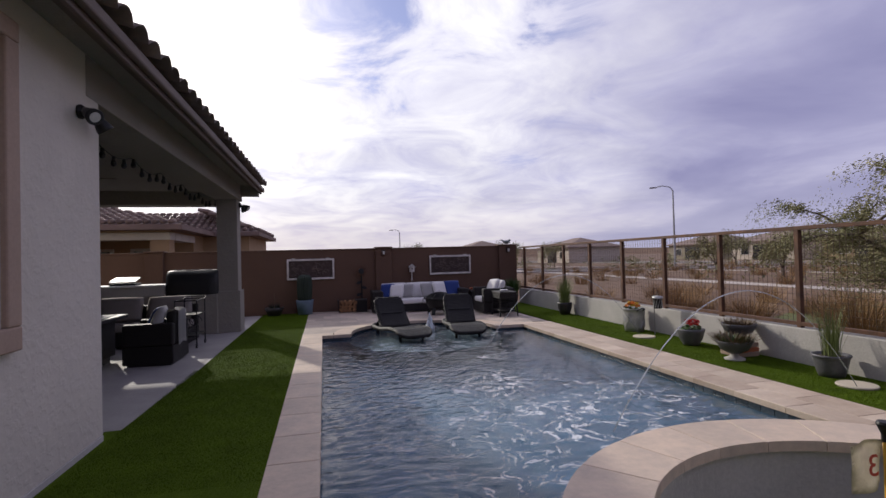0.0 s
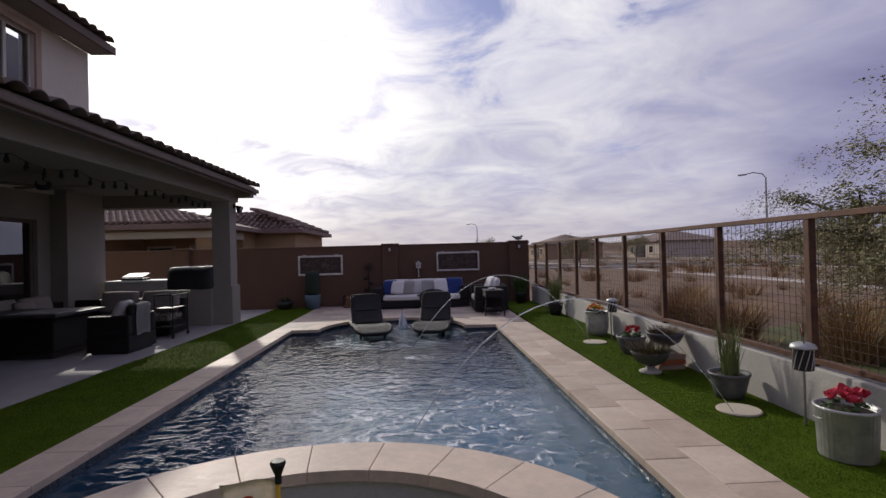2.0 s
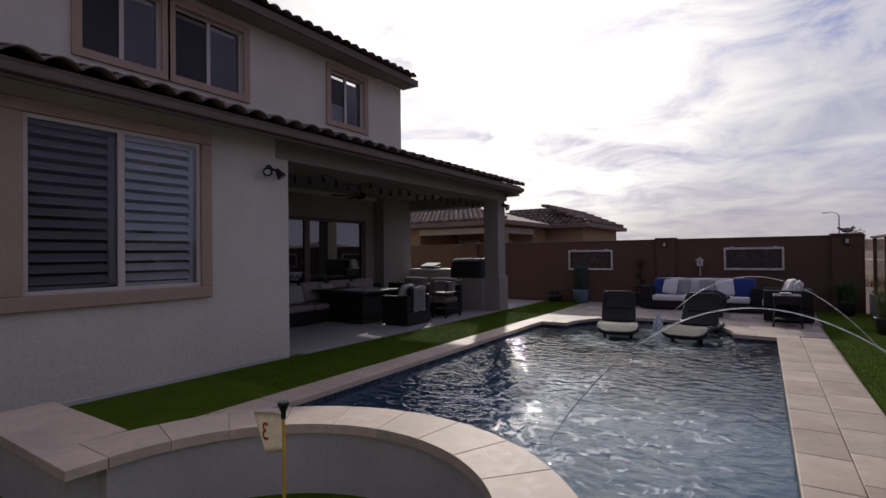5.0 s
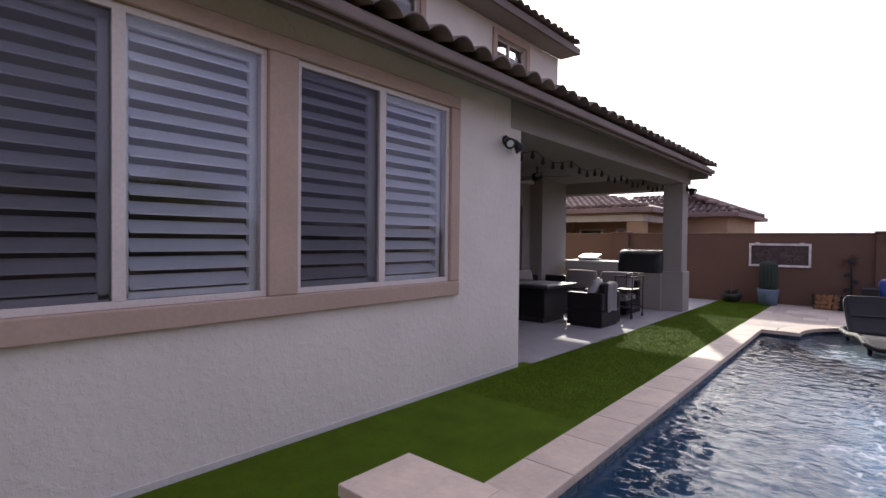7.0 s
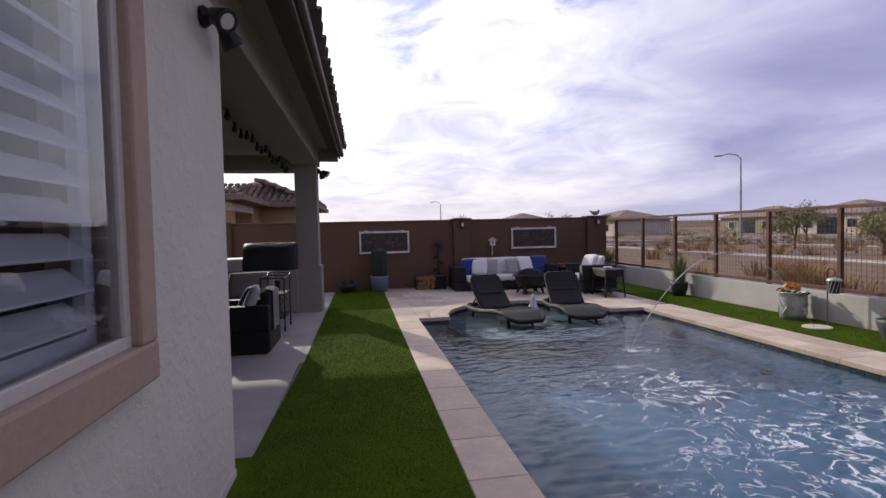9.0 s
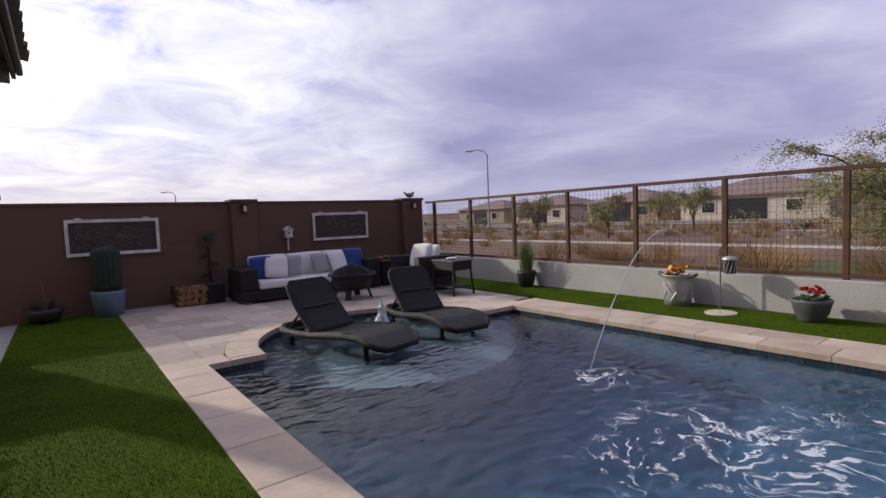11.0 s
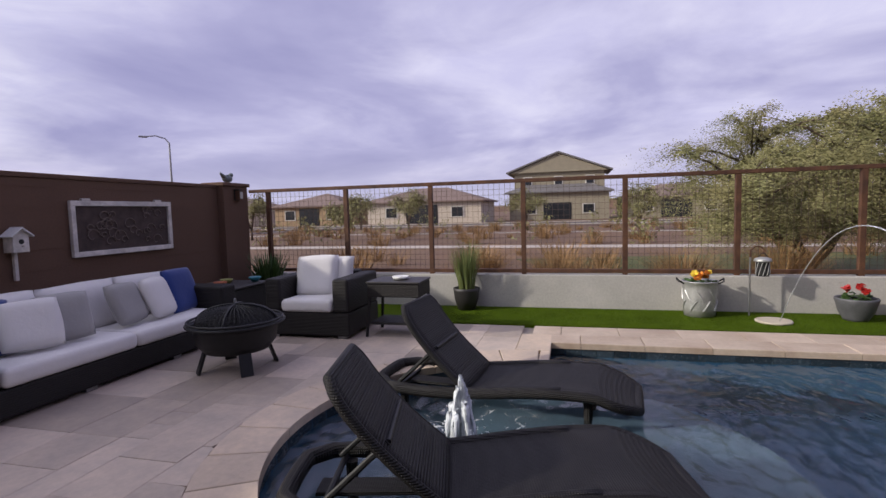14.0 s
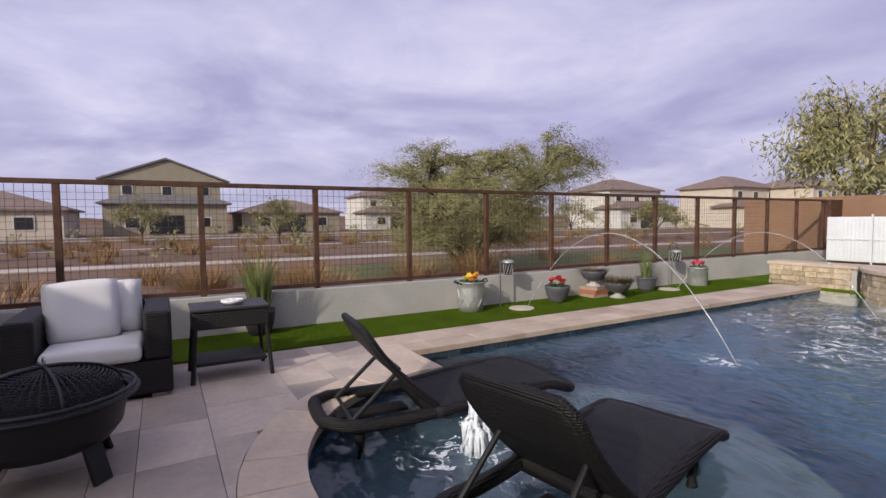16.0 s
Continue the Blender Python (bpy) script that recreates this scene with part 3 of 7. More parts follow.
low = fixed("wall_low", box(6.42, 6.62, -2.9, 15.40, -0.3, 0.47, 0.012), "lowwall", "low cement-rendered retaining wall under the fence", "wall")


fence = thing("fence", "rusted steel fence with square wire mesh panels on a low wall", "fence", (6.49, 0, 0))
POST_Y = [15.05 - 1.338 * k for k in range(14)]
for y in POST_Y:
    p = part("post", box(-0.032, 0.032, y - 0.032, y + 0.032, 0.47, 1.775, 0.004), "rust", fence)
part("top_rail", box(-0.038, 0.038, POST_Y[-1] - 0.1, 15.38, 1.75, 1.80, 0.004), "rust", fence)
part("bottom_rail", box(-0.03, 0.03, POST_Y[-1] - 0.1, 15.38, 0.495, 0.545, 0.004), "rust", fence)


def mesh_panel(y0, y1):
    b = bmesh.new()
    r = 0.0018

    def bar(x0, x1, ya, yb, za, zb):
        v = [b.verts.new(c) for c in ((x0, ya, za), (x1, ya, za), (x1, yb, za), (x0, yb, za), (x0, ya, zb), (x1, ya, zb), (x1, yb, zb), (x0, yb, zb))]
        for f in ((0, 1, 5, 4), (1, 2, 6, 5), (2, 3, 7, 6), (3, 0, 4, 7), (0, 3, 2, 1), (4, 5, 6, 7)):
            b.faces.new([v[q] for q in f])
    y = y0 + 0.075
    while y < y1 - 0.02:
        bar(-r, r, y - r, y + r, 0.54, 1.755)
        y += 0.0762
    z = 0.60
    while z < 1.74:
        bar(r, 3 * r, y0, y1, z - r, z + r)
        z += 0.0762
    return b


for a, bb in zip([15.38] + POST_Y, POST_Y):
    part("wire_mesh", mesh_panel(bb + 0.03, a - 0.03), "wire", fence, "welded square wire mesh")

# plain block walls that close the yard behind
fixed("wall_rear", box(-14, 9.0, -3.4, -3.2, -0.1, 1.9, 0.01), "block_far", "tan block wall behind the putting green", "wall")
fixed("wall_return", box(6.40, 6.62, -3.2, -2.55, 0.47, 1.80, 0.01), "rust", "solid rusted steel panel at the end of the fence", "fence panel")

# ---- the house ----
HX = -1.47     # pool-side wall
UX = -4.7      # upper storey wall
house = thing("house", "two-storey stucco house with tile roofs and a covered patio", "house", (0, 0, 0))


def wall_with_windows(x0, x1, ya, yb, za, zb, holes):
    """A wall across x0..x1 from ya to yb, with openings (y0, y1, z0, z1)."""
    b = bmesh.new()
    ys = sorted({ya, yb, *[h[0] for h in holes], *[h[1] for h in holes]})
    zs = sorted({za, zb, *[h[2] for h in holes], *[h[3] for h in holes]})
    for y0, y1 in zip(ys, ys[1:]):
        for z0, z1 in zip(zs, zs[1:]):
            cy, cz = (y0 + y1) / 2, (z0 + z1) / 2
            if any(h[0] < cy < h[1] and h[2] < cz < h[3] for h in holes):
                continue
            box(x0, x1, y0, y1, z0, z1, bm=b)
    bmesh.ops.remove_doubles(b, verts=b.verts, dist=1e-5)
    # inner faces between blocks are doubled: remove them
    seen = {}
    for f in b.faces:
        seen.setdefault(tuple(round(c, 3) for c in f.calc_center_median()), []).append(f)
    bmesh.ops.delete(b, geom=[f for fs in seen.values() if len(fs) > 1 for f in fs], context="FACES")
    return b


WINS = [(0.02, 1.85, 1.15, 2.93), (2.09, 3.87, 1.15, 2.93)]
part("wall", wall_with_windows(HX - 0.25, HX, -3.2, 5.25, -0.25, 3.35, WINS), "stucco", house, "off-white rough stucco wall")
part("footing", box(HX - 0.2, HX + 0.012, -3.2, 5.24, -0.25, 0.055, 0.006), "lowwall", house)
part("patio_side_wall", box(-5.0, HX - 0.252, 5.0, 5.25, -0.2, 3.2), "stucco_shaded", house)
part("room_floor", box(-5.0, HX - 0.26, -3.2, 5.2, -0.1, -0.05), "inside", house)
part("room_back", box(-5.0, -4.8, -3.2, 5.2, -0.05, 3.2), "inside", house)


def sheet_x(x, y0, y1, z0, z1):
    """One sheet of glass that faces +x."""
    b = bmesh.new()
    b.faces.new([b.verts.new(c) for c in ((x, y0, z0), (x, y1, z0), (x, y1, z1), (x, y0, z1))])
    return b


def window(y0, y1, z0, z1, x, mid, louvres=True, parent=house):
    """Slider window in a wall that faces +x: frame, two sashes, glass, screen and shutters."""
    t, xa, xb = 0.045, x - 0.07, x - 0.015
    w = part("window", box(xa, xb, y0, y1, z0, z0 + t, 0.004), "sash", parent, "slider window with white plantation shutters")
    for a, b, c, d in ((y0, y1, z1 - t, z1), (y0, y0 + t, z0 + t, z1 - t), (y1 - t, y1, z0 + t, z1 - t)):
        part("frame_bar", box(xa, xb, a, b, c, d, 0.004), "sash", w)
    part("mullion", box(x - 0.065, x - 0.01, mid - 0.035, mid + 0.035, z0 + 0.045, z1 - 0.045), "sash", w)
    part("screen", sheet_x(x - 0.030, y0 + 0.04, mid - 0.03, z0 + 0.04, z1 - 0.04), "screen", w, "dark insect screen").visible_shadow = False
    part("pane", sheet_x(x - 0.046, y0 + 0.04, mid - 0.03, z0 + 0.04, z1 - 0.04), "glass", w).visible_shadow = False
    part("pane", sheet_x(x - 0.030, mid + 0.03, y1 - 0.04, z0 + 0.04, z1 - 0.04), "glass", w).visible_shadow = False
    if louvres:
        part("shutter_frame", wall_frame(x - 0.16, x - 0.12, y0 + 0.02, y1 - 0.02, z0 + 0.02, z1 - 0.02, 0.06), "shutter", w)
        part("shutter_stile", box(x - 0.16, x - 0.12, mid - 0.08, mid + 0.08, z0 + 0.05, z1 - 0.05), "shutter", w)
        z = z0 + 0.14
        while z < z1 - 0.1:
            for a, c in ((y0 + 0.08, mid - 0.08), (mid + 0.08, y1 - 0.08)):
                s = box(-0.064, 0.064, a, c, -0.006, 0.006, 0.004)
                part("louvre", moved(s, pose(x - 0.14, 0, z, 0, 38, 0)), "shutter", w)
            z += 0.116
    return w


def wall_frame(x0, x1, y0, y1, z0, z1, t):
    b = box(x0, x1, y0, y1, z0, z0 + t)
    box(x0, x1, y0, y1, z1 - t, z1, bm=b)
    box(x0, x1, y0, y0 + t, z0 + t, z1 - t, bm=b)
    box(x0, x1, y1 - t, y1, z0 + t, z1 - t, bm=b)
    return b


for (y0, y1, z0, z1), mid in zip(WINS, (0.92, 2.96)):
    window(y0, y1, z0, z1, HX + 0.035, mid)
for z0, z1 in ((1.00, 1.15), (2.93, 3.06)):
    part("window_surround", box(HX + 0.002, HX + 0.06, -0.16, 4.01, z0, z1, 0.012), "trim", house, "tan-painted stucco window surround")
for a, c in ((-0.16, 0.02), (1.85, 2.09), (3.87, 4.01)):
    part("window_surround", box(HX + 0.002, HX + 0.058, a, c, 1.15, 2.93, 0.012), "trim", house, "tan-painted stucco window surround")

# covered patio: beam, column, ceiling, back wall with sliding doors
part("beam", box(-1.98, -1.465, 5.02, 12.62, 2.93, 3.28, 0.01), "stucco_shaded", house, "stucco beam over the patio")
part("end_beam", box(-5.2, -1.985, 12.15, 12.60, 2.80, 3.30, 0.01), "stucco_shaded", house)
part("column", box(-1.93, -1.50, 12.13, 12.55, -0.02, 2.935, 0.012), "stucco_shaded", house, "square stucco column")
part("column_base", box(-1.97, -1.455, 12.09, 12.59, -0.02, 0.90, 0.012), "stucco_shaded", house)
part("patio_ceiling", box(-5.2, -1.98, 5.25, 12.16, 3.10, 3.16), "stucco_shaded", house)
part("patio_back_wall", wall_with_windows(-5.05, -4.8, 5.25, 12.2, -0.2, 3.12, [(6.6, 10.6, 0.0, 2.45)]), "stucco_shaded", house)
part("corner_pier", box(-4.8, -4.45, 10.95, 12.2, -0.02, 3.10, 0.01), "stucco_shaded", house)
for y0, y1, z0, z1 in ((6.6, 8.6, 0.0, 2.45), (8.6, 10.6, 0.0, 2.45)):
    d = part("sliding_door", wall_frame(-4.95, -4.88, y0, y1, z0, z1, 0.08), "fascia", house, "dark-framed glass patio door")
    part("pane", sheet_x(-4.915, y0 + 0.07, y1 - 0.07, z0 + 0.07, z1 - 0.07), "door_glass", d)
part("rear_wing", box(-14.0, -5.1, 12.2, 12.5, -0.2, 3.1), "stucco", house)
# solid dark block behind the doors, put in for the room's shade
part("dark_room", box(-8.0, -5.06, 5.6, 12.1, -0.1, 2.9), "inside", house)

# upper storey
UW = [(9.22, 10.46, 4.94, 6.22), (5.30, 6.74, 4.90, 6.22), (3.80, 5.06, 4.90, 6.22)]
part("upper_wall", wall_with_windows(UX - 0.3, UX, -5.0, 12.10, 3.0, 6.48, UW), "stucco", house, "off-white stucco upper wall")
part("upper_end_wall", box(-14, UX - 0.3, 11.85, 12.10, 3.0, 6.48), "stucco", house)
# another solid dark block, added for the shade behind the upper windows
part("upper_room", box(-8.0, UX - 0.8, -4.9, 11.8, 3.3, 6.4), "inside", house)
for y0, y1, z0, z1 in UW:
    window(y0, y1, z0, z1, UX - 0.06, (y0 + y1) / 2, louvres=False)
    s = wall_frame(UX + 0.002, UX + 0.05, y0 - 0.14, y1 + 0.14, z0 - 0.14, z1 + 0.14, 0.14)
    part("window_surround", s, "trim", house)
part("blind", box(UX - 0.15, UX - 0.13, 9.30, 9.82, 5.0, 5.42), "shutter", house, "white blind in the upper window")


def barrel_tile(length=0.42, width=0.30, rise=0.075):
    """One S-shaped roof tile; runs down its -x side."""
    b = bmesh.new()
    n = 8
    rows = []
    for s, lift in ((0, 0.0), (1, 0.032)):
        for t in (0.0, 0.016):
            rows.append([b.verts.new((s * -length * -1, width * (k / n - 0.5), lift + t + rise * math.sin(math.pi * k / n) ** 0.8)) for k in range(n + 1)])
    lo0, hi0, lo1, hi1 = rows
    for k in range(n):
        b.faces.new((hi0[k], hi1[k], hi1[k + 1], hi0[k + 1]))
        b.faces.new((lo0[k + 1], lo1[k + 1], lo1[k], lo0[k]))
        b.faces.new((lo0[k], hi0[k], hi0[k + 1], lo0[k + 1]))
        b.faces.new((lo1[k + 1], hi1[k + 1], hi1[k], lo1[k]))
    bmesh.ops.recalc_face_normals(b, faces=b.faces)
    return b


def tile_roof(parent, x_eave, x_top, y0, y1, z_eave, slope, singles, name="roof_tile"):
    """Courses of tiles rising from the eave towards -x; the lowest courses are single tiles."""
    run = (x_eave - x_top) / math.cos(slope)
    pitch, wide = 0.36, 0.30
    base = barrel_tile()
    me = bpy.data.meshes.new(name)
    base.to_mesh(me)
    me.materials.append(M["roof"])
    me.shade_smooth()
    rest = bmesh.new()
    rnd = random.Random(4)
    for c in range(int(run / pitch)):
        for k in range(int((y1 - y0) / wide)):
            y = y0 + wide * (k + 0.5)
            d = c * pitch - 0.06 + rnd.uniform(-0.008, 0.008)
            m = Matrix.Translation((x_eave - (d + 0.42) * math.cos(slope), y, z_eave + (d + 0.42) * math.sin(slope) + rnd.uniform(-0.004, 0.004))) @ Matrix.Rotation(slope, 4, "Y")
            if c < singles:
                o = new(name, me)
                o.parent, o.matrix_basis = parent, m
            else:
                copy = base.copy()
                bmesh.ops.transform(copy, matrix=m, verts=copy.verts)
                t = bpy.data.meshes.new("t")
                copy.to_mesh(t)
                copy.free()
                rest.from_mesh(t)
                bpy.data.meshes.remove(t)
    base.free()
    if rest.verts:
        tagged(part("upper_tiles", rest, "roof", parent, smooth=True), kind="stuff")
    else:
        rest.free()


SL = math.atan(0.30)
lower = part("lower_roof", moved(box(-4.3, 0, -6.0, 12.70, -0.06, 0.0), Matrix.Translation((-1.04, 0, 3.27)) @ Matrix.Rotation(SL, 4, "Y")), "fascia", house, "low tile roof over the patio")
part("fascia", box(-1.08, -1.04, -6.0, 12.70, 3.11, 3.26, 0.006), "fascia", house, "brown eave board")
part("gutter", box(-1.038, -0.975, -6.0, 12.70, 3.15, 3.25, 0.02), "fascia", house, "brown metal gutter")
part("soffit", box(-2.0, -1.08, -6.0, 12.70, 3.281, 3.31), "stucco_shaded", house)
part("gable_end", slab([(0, 0), (4.2, 0), (4.2, 0.28 + 4.2 * 0.3), (0, 0.25)], 0, 0.2), "stucco_shaded", house).matrix_basis = Matrix(((-1, 0, 0, -1.09), (0, 0, 1, 12.42), (0, 1, 0, 3.04), (0, 0, 0, 1)))
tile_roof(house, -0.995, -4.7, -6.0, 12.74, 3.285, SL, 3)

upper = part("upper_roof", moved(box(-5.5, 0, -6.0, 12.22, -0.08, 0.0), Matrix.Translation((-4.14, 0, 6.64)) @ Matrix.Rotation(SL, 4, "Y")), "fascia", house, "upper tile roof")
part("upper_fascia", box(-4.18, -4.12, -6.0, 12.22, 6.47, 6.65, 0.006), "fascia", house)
part("upper_soffit", box(-4.7, -4.185, -6.0, 12.22, 6.482, 6.52), "stucco_shaded", house)
tile_roof(house, -4.08, -5.7, -6.0, 12.26, 6.66, SL, 1)

# ---- raised curved wall with coping and the golf flag ----
rwall = tagged(new("raised_wall"), "raised curved wall with travertine coping and stone facing beside the pool", "wall", kind="structure")
core = slab(arc(BX, BY, BO - 0.06, 0, 180, 40) + arc(BX, BY, BI + 0.03, 180, 0, 40), -1.3, 0.385)
part("core", core, "lowwall", rwall, "grey rendered back of the wall")
part("arm_core", box(0.06, 1.42, 1.44, 1.82, -1.3, 0.385), "lowwall", rwall)
part("arm_core", box(4.14, 5.62, 1.44, 1.86, -1.3, 0.385), "lowwall", rwall)
for k in range(11):
    a0, a1 = 180 * k / 11 + 0.07, 180 * (k + 1) / 11 - 0.07
    part("coping_stone", slab(arc(BX, BY, BO, a0, a1, 5) + arc(BX, BY, BI, a1, a0, 5), 0.39, 0.448, 0.004), "coping", rwall)
for a, b, c in ((0.04, 0.62, 1.84), (0.623, 1.182, 1.84), (1.185, 1.559, 1.577), (3.741, 4.115, 1.577), (4.118, 4.95, 1.90), (4.953, 5.66, 1.90)):
    part("coping_stone", box(a, b, 1.38, c, 0.39, 0.448, 0.004), "coping", rwall)

flag = thing("golf_flag", "small cream golf flag with a red 3 on a yellow stick", "golf flag", (2.58, 1.90, 0.0))
part("stick", tube([(0, 0, 0), (0, 0, 0.74)], 0.008), "yellowpole", flag, "yellow plastic stick")
part("cap", lathe([(0.012, 0.74), (0.012, 0.77), (0.028, 0.81), (0.024, 0.82)], 14), "black", flag, "black cap")


def cloth():
    b = bmesh.new()
    g = []
    for i in range(9):
        row = []
        for j in range(7):
            u, v = i / 8, j / 6
            row.append(b.verts.new((-0.008 - 0.19 * u * (1 - 0.2 * v), 0.02 * math.sin(5 * u + 2 * v), 0.75 - 0.17 * v - 0.03 * u * v)))
        g.append(row)
    for i in range(8):
        for j in range(6):
            b.faces.new((g[i][j], g[i + 1][j], g[i + 1][j + 1], g[i][j + 1]))
    ret = bmesh.ops.solidify(b, geom=b.faces[:], thickness=0.003)
    return b


part("cloth", cloth(), "flagcloth", flag, "cream cloth", smooth=True)
txt = bpy.data.curves.new("numeral", "FONT")
txt.body, txt.size, txt.extrude, txt.align_x = "3", 0.12, 0.001, "CENTER"
tob = new("numeral", txt)
me = bpy.data.meshes.new_from_object(tob.evaluated_get(bpy.context.evaluated_depsgraph_get()))
bpy.data.objects.remove(tob)
me.materials.append(M["redink"])
num = new("numeral", me)
num.parent, num.matrix_basis = flag, pose(-0.10, -0.028, 0.63, 90, 0, 0) @ Matrix.Diagonal((-1, 1, 1, 1))
tagged(num, "red numeral 3")

# ---- water jets and bubbler ----
def jet(p, q, top, name):
    p, q = Vector(p), Vector(q)
    j = thing(name, "thin arc of clear water from a deck jet into the pool", "water jet", tuple(p), group="deck jets")
    pts, rs = [], []
    d = q - p
    for k in range(41):
        s = k / 40
        z = d.z * s + 4 * (top - max(p.z, q.z) * 0.5) * s * (1 - s)
        pts.append((d.x * s, d.y * s, z))
        rs.append(0.0038 + 0.0018 * s + 0.0010 * math.sin(37 * s) * s)
    part("stream", tube(pts, rs, 8), "jetwater", j, smooth=True)
    part("nozzle", lathe([(0.03, 0.0), (0.03, 0.012), (0.018, 0.02), (0.012, 0.022)], 14), "black", j)
    return j


def jet_water():
    m = bpy.data.materials.new("jet_water")
    m.use_nodes = True
    make = nodes_of(m.node_tree)
    p = make("ShaderNodeBsdfPrincipled", {"Base Color": (0.85, 0.88, 0.9, 1), "Roughness": 0.08, "IOR": 1.33, "Transmission Weight": 0.7})
    make("ShaderNodeOutputMaterial", {0: p.outputs[0]})
    return m


M["jetwater"] = jet_water()
jet((5.80, 8.12, 0.012), (2.80, 7.95, -0.09), 1.21, "deck_jet")
jet((5.88, 4.52, 0.012), (2.92, 4.40, -0.09), 1.15, "deck_jet")

bub = thing("bubbler", "white frothing bubbler fountain rising from the pool ledge", "fountain", (2.60, 11.12, WATER - 0.02))
fr = random.Random(5)
for k in range(22):
    a, r = fr.uniform(0, 6.28), fr.uniform(0.0, 0.065)
    h = fr.uniform(0.30, 0.50) * (1 - 0.9 * r / 0.1)
    out = fr.uniform(0.01, 0.06)
    pts = [(r * math.cos(a) * (1 + 0.2 * s), r * math.sin(a) * (1 + 0.2 * s), h * s) for s in (0, 0.35, 0.7, 1.0)]
    pts += [((r + out * s) * math.cos(a), (r + out * s) * math.sin(a), h * (1 - s * s)) for s in (0.35, 0.7, 1.0)]
    col = tube(pts, [fr.uniform(0.012, 0.024) * (1 - 0.25 * abs(q - 3) / 3) for q in range(7)], 8)
    bmesh.ops.subdivide_edges(col, edges=col.edges[:], cuts=2)
    for v in col.verts:
        n, m = noise.noise(v.co * 42), noise.noise(v.co * 42 + Vector((9, 4, 2)))
        v.co += Vector((n, m, n * m)) * 0.016
    part("strand", col, "foam", bub, "white aerated water", smooth=True)
drops = bmesh.new()
for k in range(70):
    a, r = fr.uniform(0, 6.28), 0.05 + abs(fr.gauss(0, 0.10))
    b = bmesh.new()
    bmesh.ops.create_icosphere(b, subdivisions=1, radius=fr.uniform(0.003, 0.008))
    add(drops, b, Matrix.Translation((r * math.cos(a), r * math.sin(a), 0.03 + fr.random() * 0.40 * max(0.05, 1 - r / 0.2))))
tagged(part("droplets", drops, "foam", bub, smooth=True), kind="stuff")

# ---- chaise loungers ----
def lounger(at, rz):
    """Local x runs from head (0) to foot (1.95); the frame's sides dip and rise in one wave."""
    t = thing("chaise_lounger", "black woven wicker chaise lounger with raised back standing in shallow water", "lounger", at, rz, "pool loungers")
    L = 1.95

    def zc(u):
        s = u / L
        return 0.47 - 0.035 * math.sin(2 * math.pi * (s * 0.95 + 0.02)) + 0.03 * s - 0.16 * max(0, s - 0.86) / 0.14 * 0.5

    def wid(u):
        s = u / L
        e = min(1.0, s / 0.10, (1 - s) / 0.10)
        return 0.355 * (1 - 0.34 * (1 - max(0.0, e)) ** 2.2)

    def sheet(u0, u1, th, n=26, k=1.0, rise=0.0):
        b = bmesh.new()
        rows = []
        m = 10
        for i in range(n + 1):
            u = u0 + (u1 - u0) * i / n
            top, bot = [], []
            for j in range(m + 1):
                v = 2 * j / m - 1
                sag = 0.012 * (1 - v * v)
                y = v * wid(u) * k
                top.append(b.verts.new((u, y, zc(u) + rise - sag)))
                bot.append(b.verts.new((u, y, zc(u) + rise - sag - th)))
            rows.append((top, bot))
        for (t0, b0), (t1, b1) in zip(rows, rows[1:]):
            for j in range(m):
                b.faces.new((t0[j], t1[j], t1[j + 1], t0[j + 1]))
                b.faces.new((b0[j + 1], b1[j + 1], b1[j], b0[j]))
            b.faces.new((t0[0], b0[0], b1[0], t1[0]))
            b.faces.new((t0[m], t1[m], b1[m], b0[m]))
        for (tt, bb), f in ((rows[0], 1), (rows[-1], -1)):
            b.faces.new((tt + bb[::-1])[::f])
        bmesh.ops.recalc_face_normals(b, faces=b.faces)
        return b

    part("seat", sheet(0.70, L, 0.06), "wicker", t, "woven wicker seat", smooth=True)
    ring = []
    for i in range(15):
        u = L * 0.74 * (1 - i / 14)
        ring.append((u, wid(u) - 0.03, zc(u) - 0.03))
    ring += [(0.0 - 0.02 * math.cos(a), (wid(0) - 0.03) * math.sin(a), zc(0) - 0.03) for a in (1.1, 0.55, 0, -0.55, -1.1)]
    ring += [(u, -y, z) for u, y, z in ring[14::-1]]
    part("frame", tube(ring, 0.045, 10), "wicker", t, "thick woven rim", smooth=True)
    edge = [(0.72 + (L - 0.72) * i / 20, wid(0.72 + (L - 0.72) * i / 20) - 0.01, zc(0.72 + (L - 0.72) * i / 20) - 0.03) for i in range(21)]
    edge += [(u, -y, z) for u, y, z in edge[::-1]]
    part("seat_edge", tube(edge, 0.037, 8), "wicker", t, smooth=True)

    ang = radians(47.5)
    hu, hz = 0.76, zc(0.76) - 0.01
    back = bmesh.new()
    n, m = 14, 8
    rows = []
    for i in range(n + 1):
        s = i / n
        w = 0.315 * (1 - 0.18 * max(0, (s - 0.86) / 0.14) ** 2)
        d = 0.78 * s
        bow = 0.03 * math.sin(math.pi * s) - 0.05 * max(0, s - 0.75)
        c = Vector((hu - d * math.cos(ang) - bow * math.sin(ang), 0, hz + d * math.sin(ang) - bow * math.cos(ang)))
        nn = Vector((math.sin(ang), 0, math.cos(ang)))
        rows.append(([back.verts.new(c + Vector((0, w * (2 * j / m - 1), 0)) + nn * 0.022) for j in range(m + 1)],
                     [back.verts.new(c + Vector((0, w * (2 * j / m - 1), 0)) - nn * 0.022) for j in range(m + 1)]))
    for (t0, b0), (t1, b1) in zip(rows, rows[1:]):
        for j in range(m):
            back.faces.new((t0[j], t1[j], t1[j + 1], t0[j + 1]))
            back.faces.new((b0[j + 1], b1[j + 1], b1[j], b0[j]))
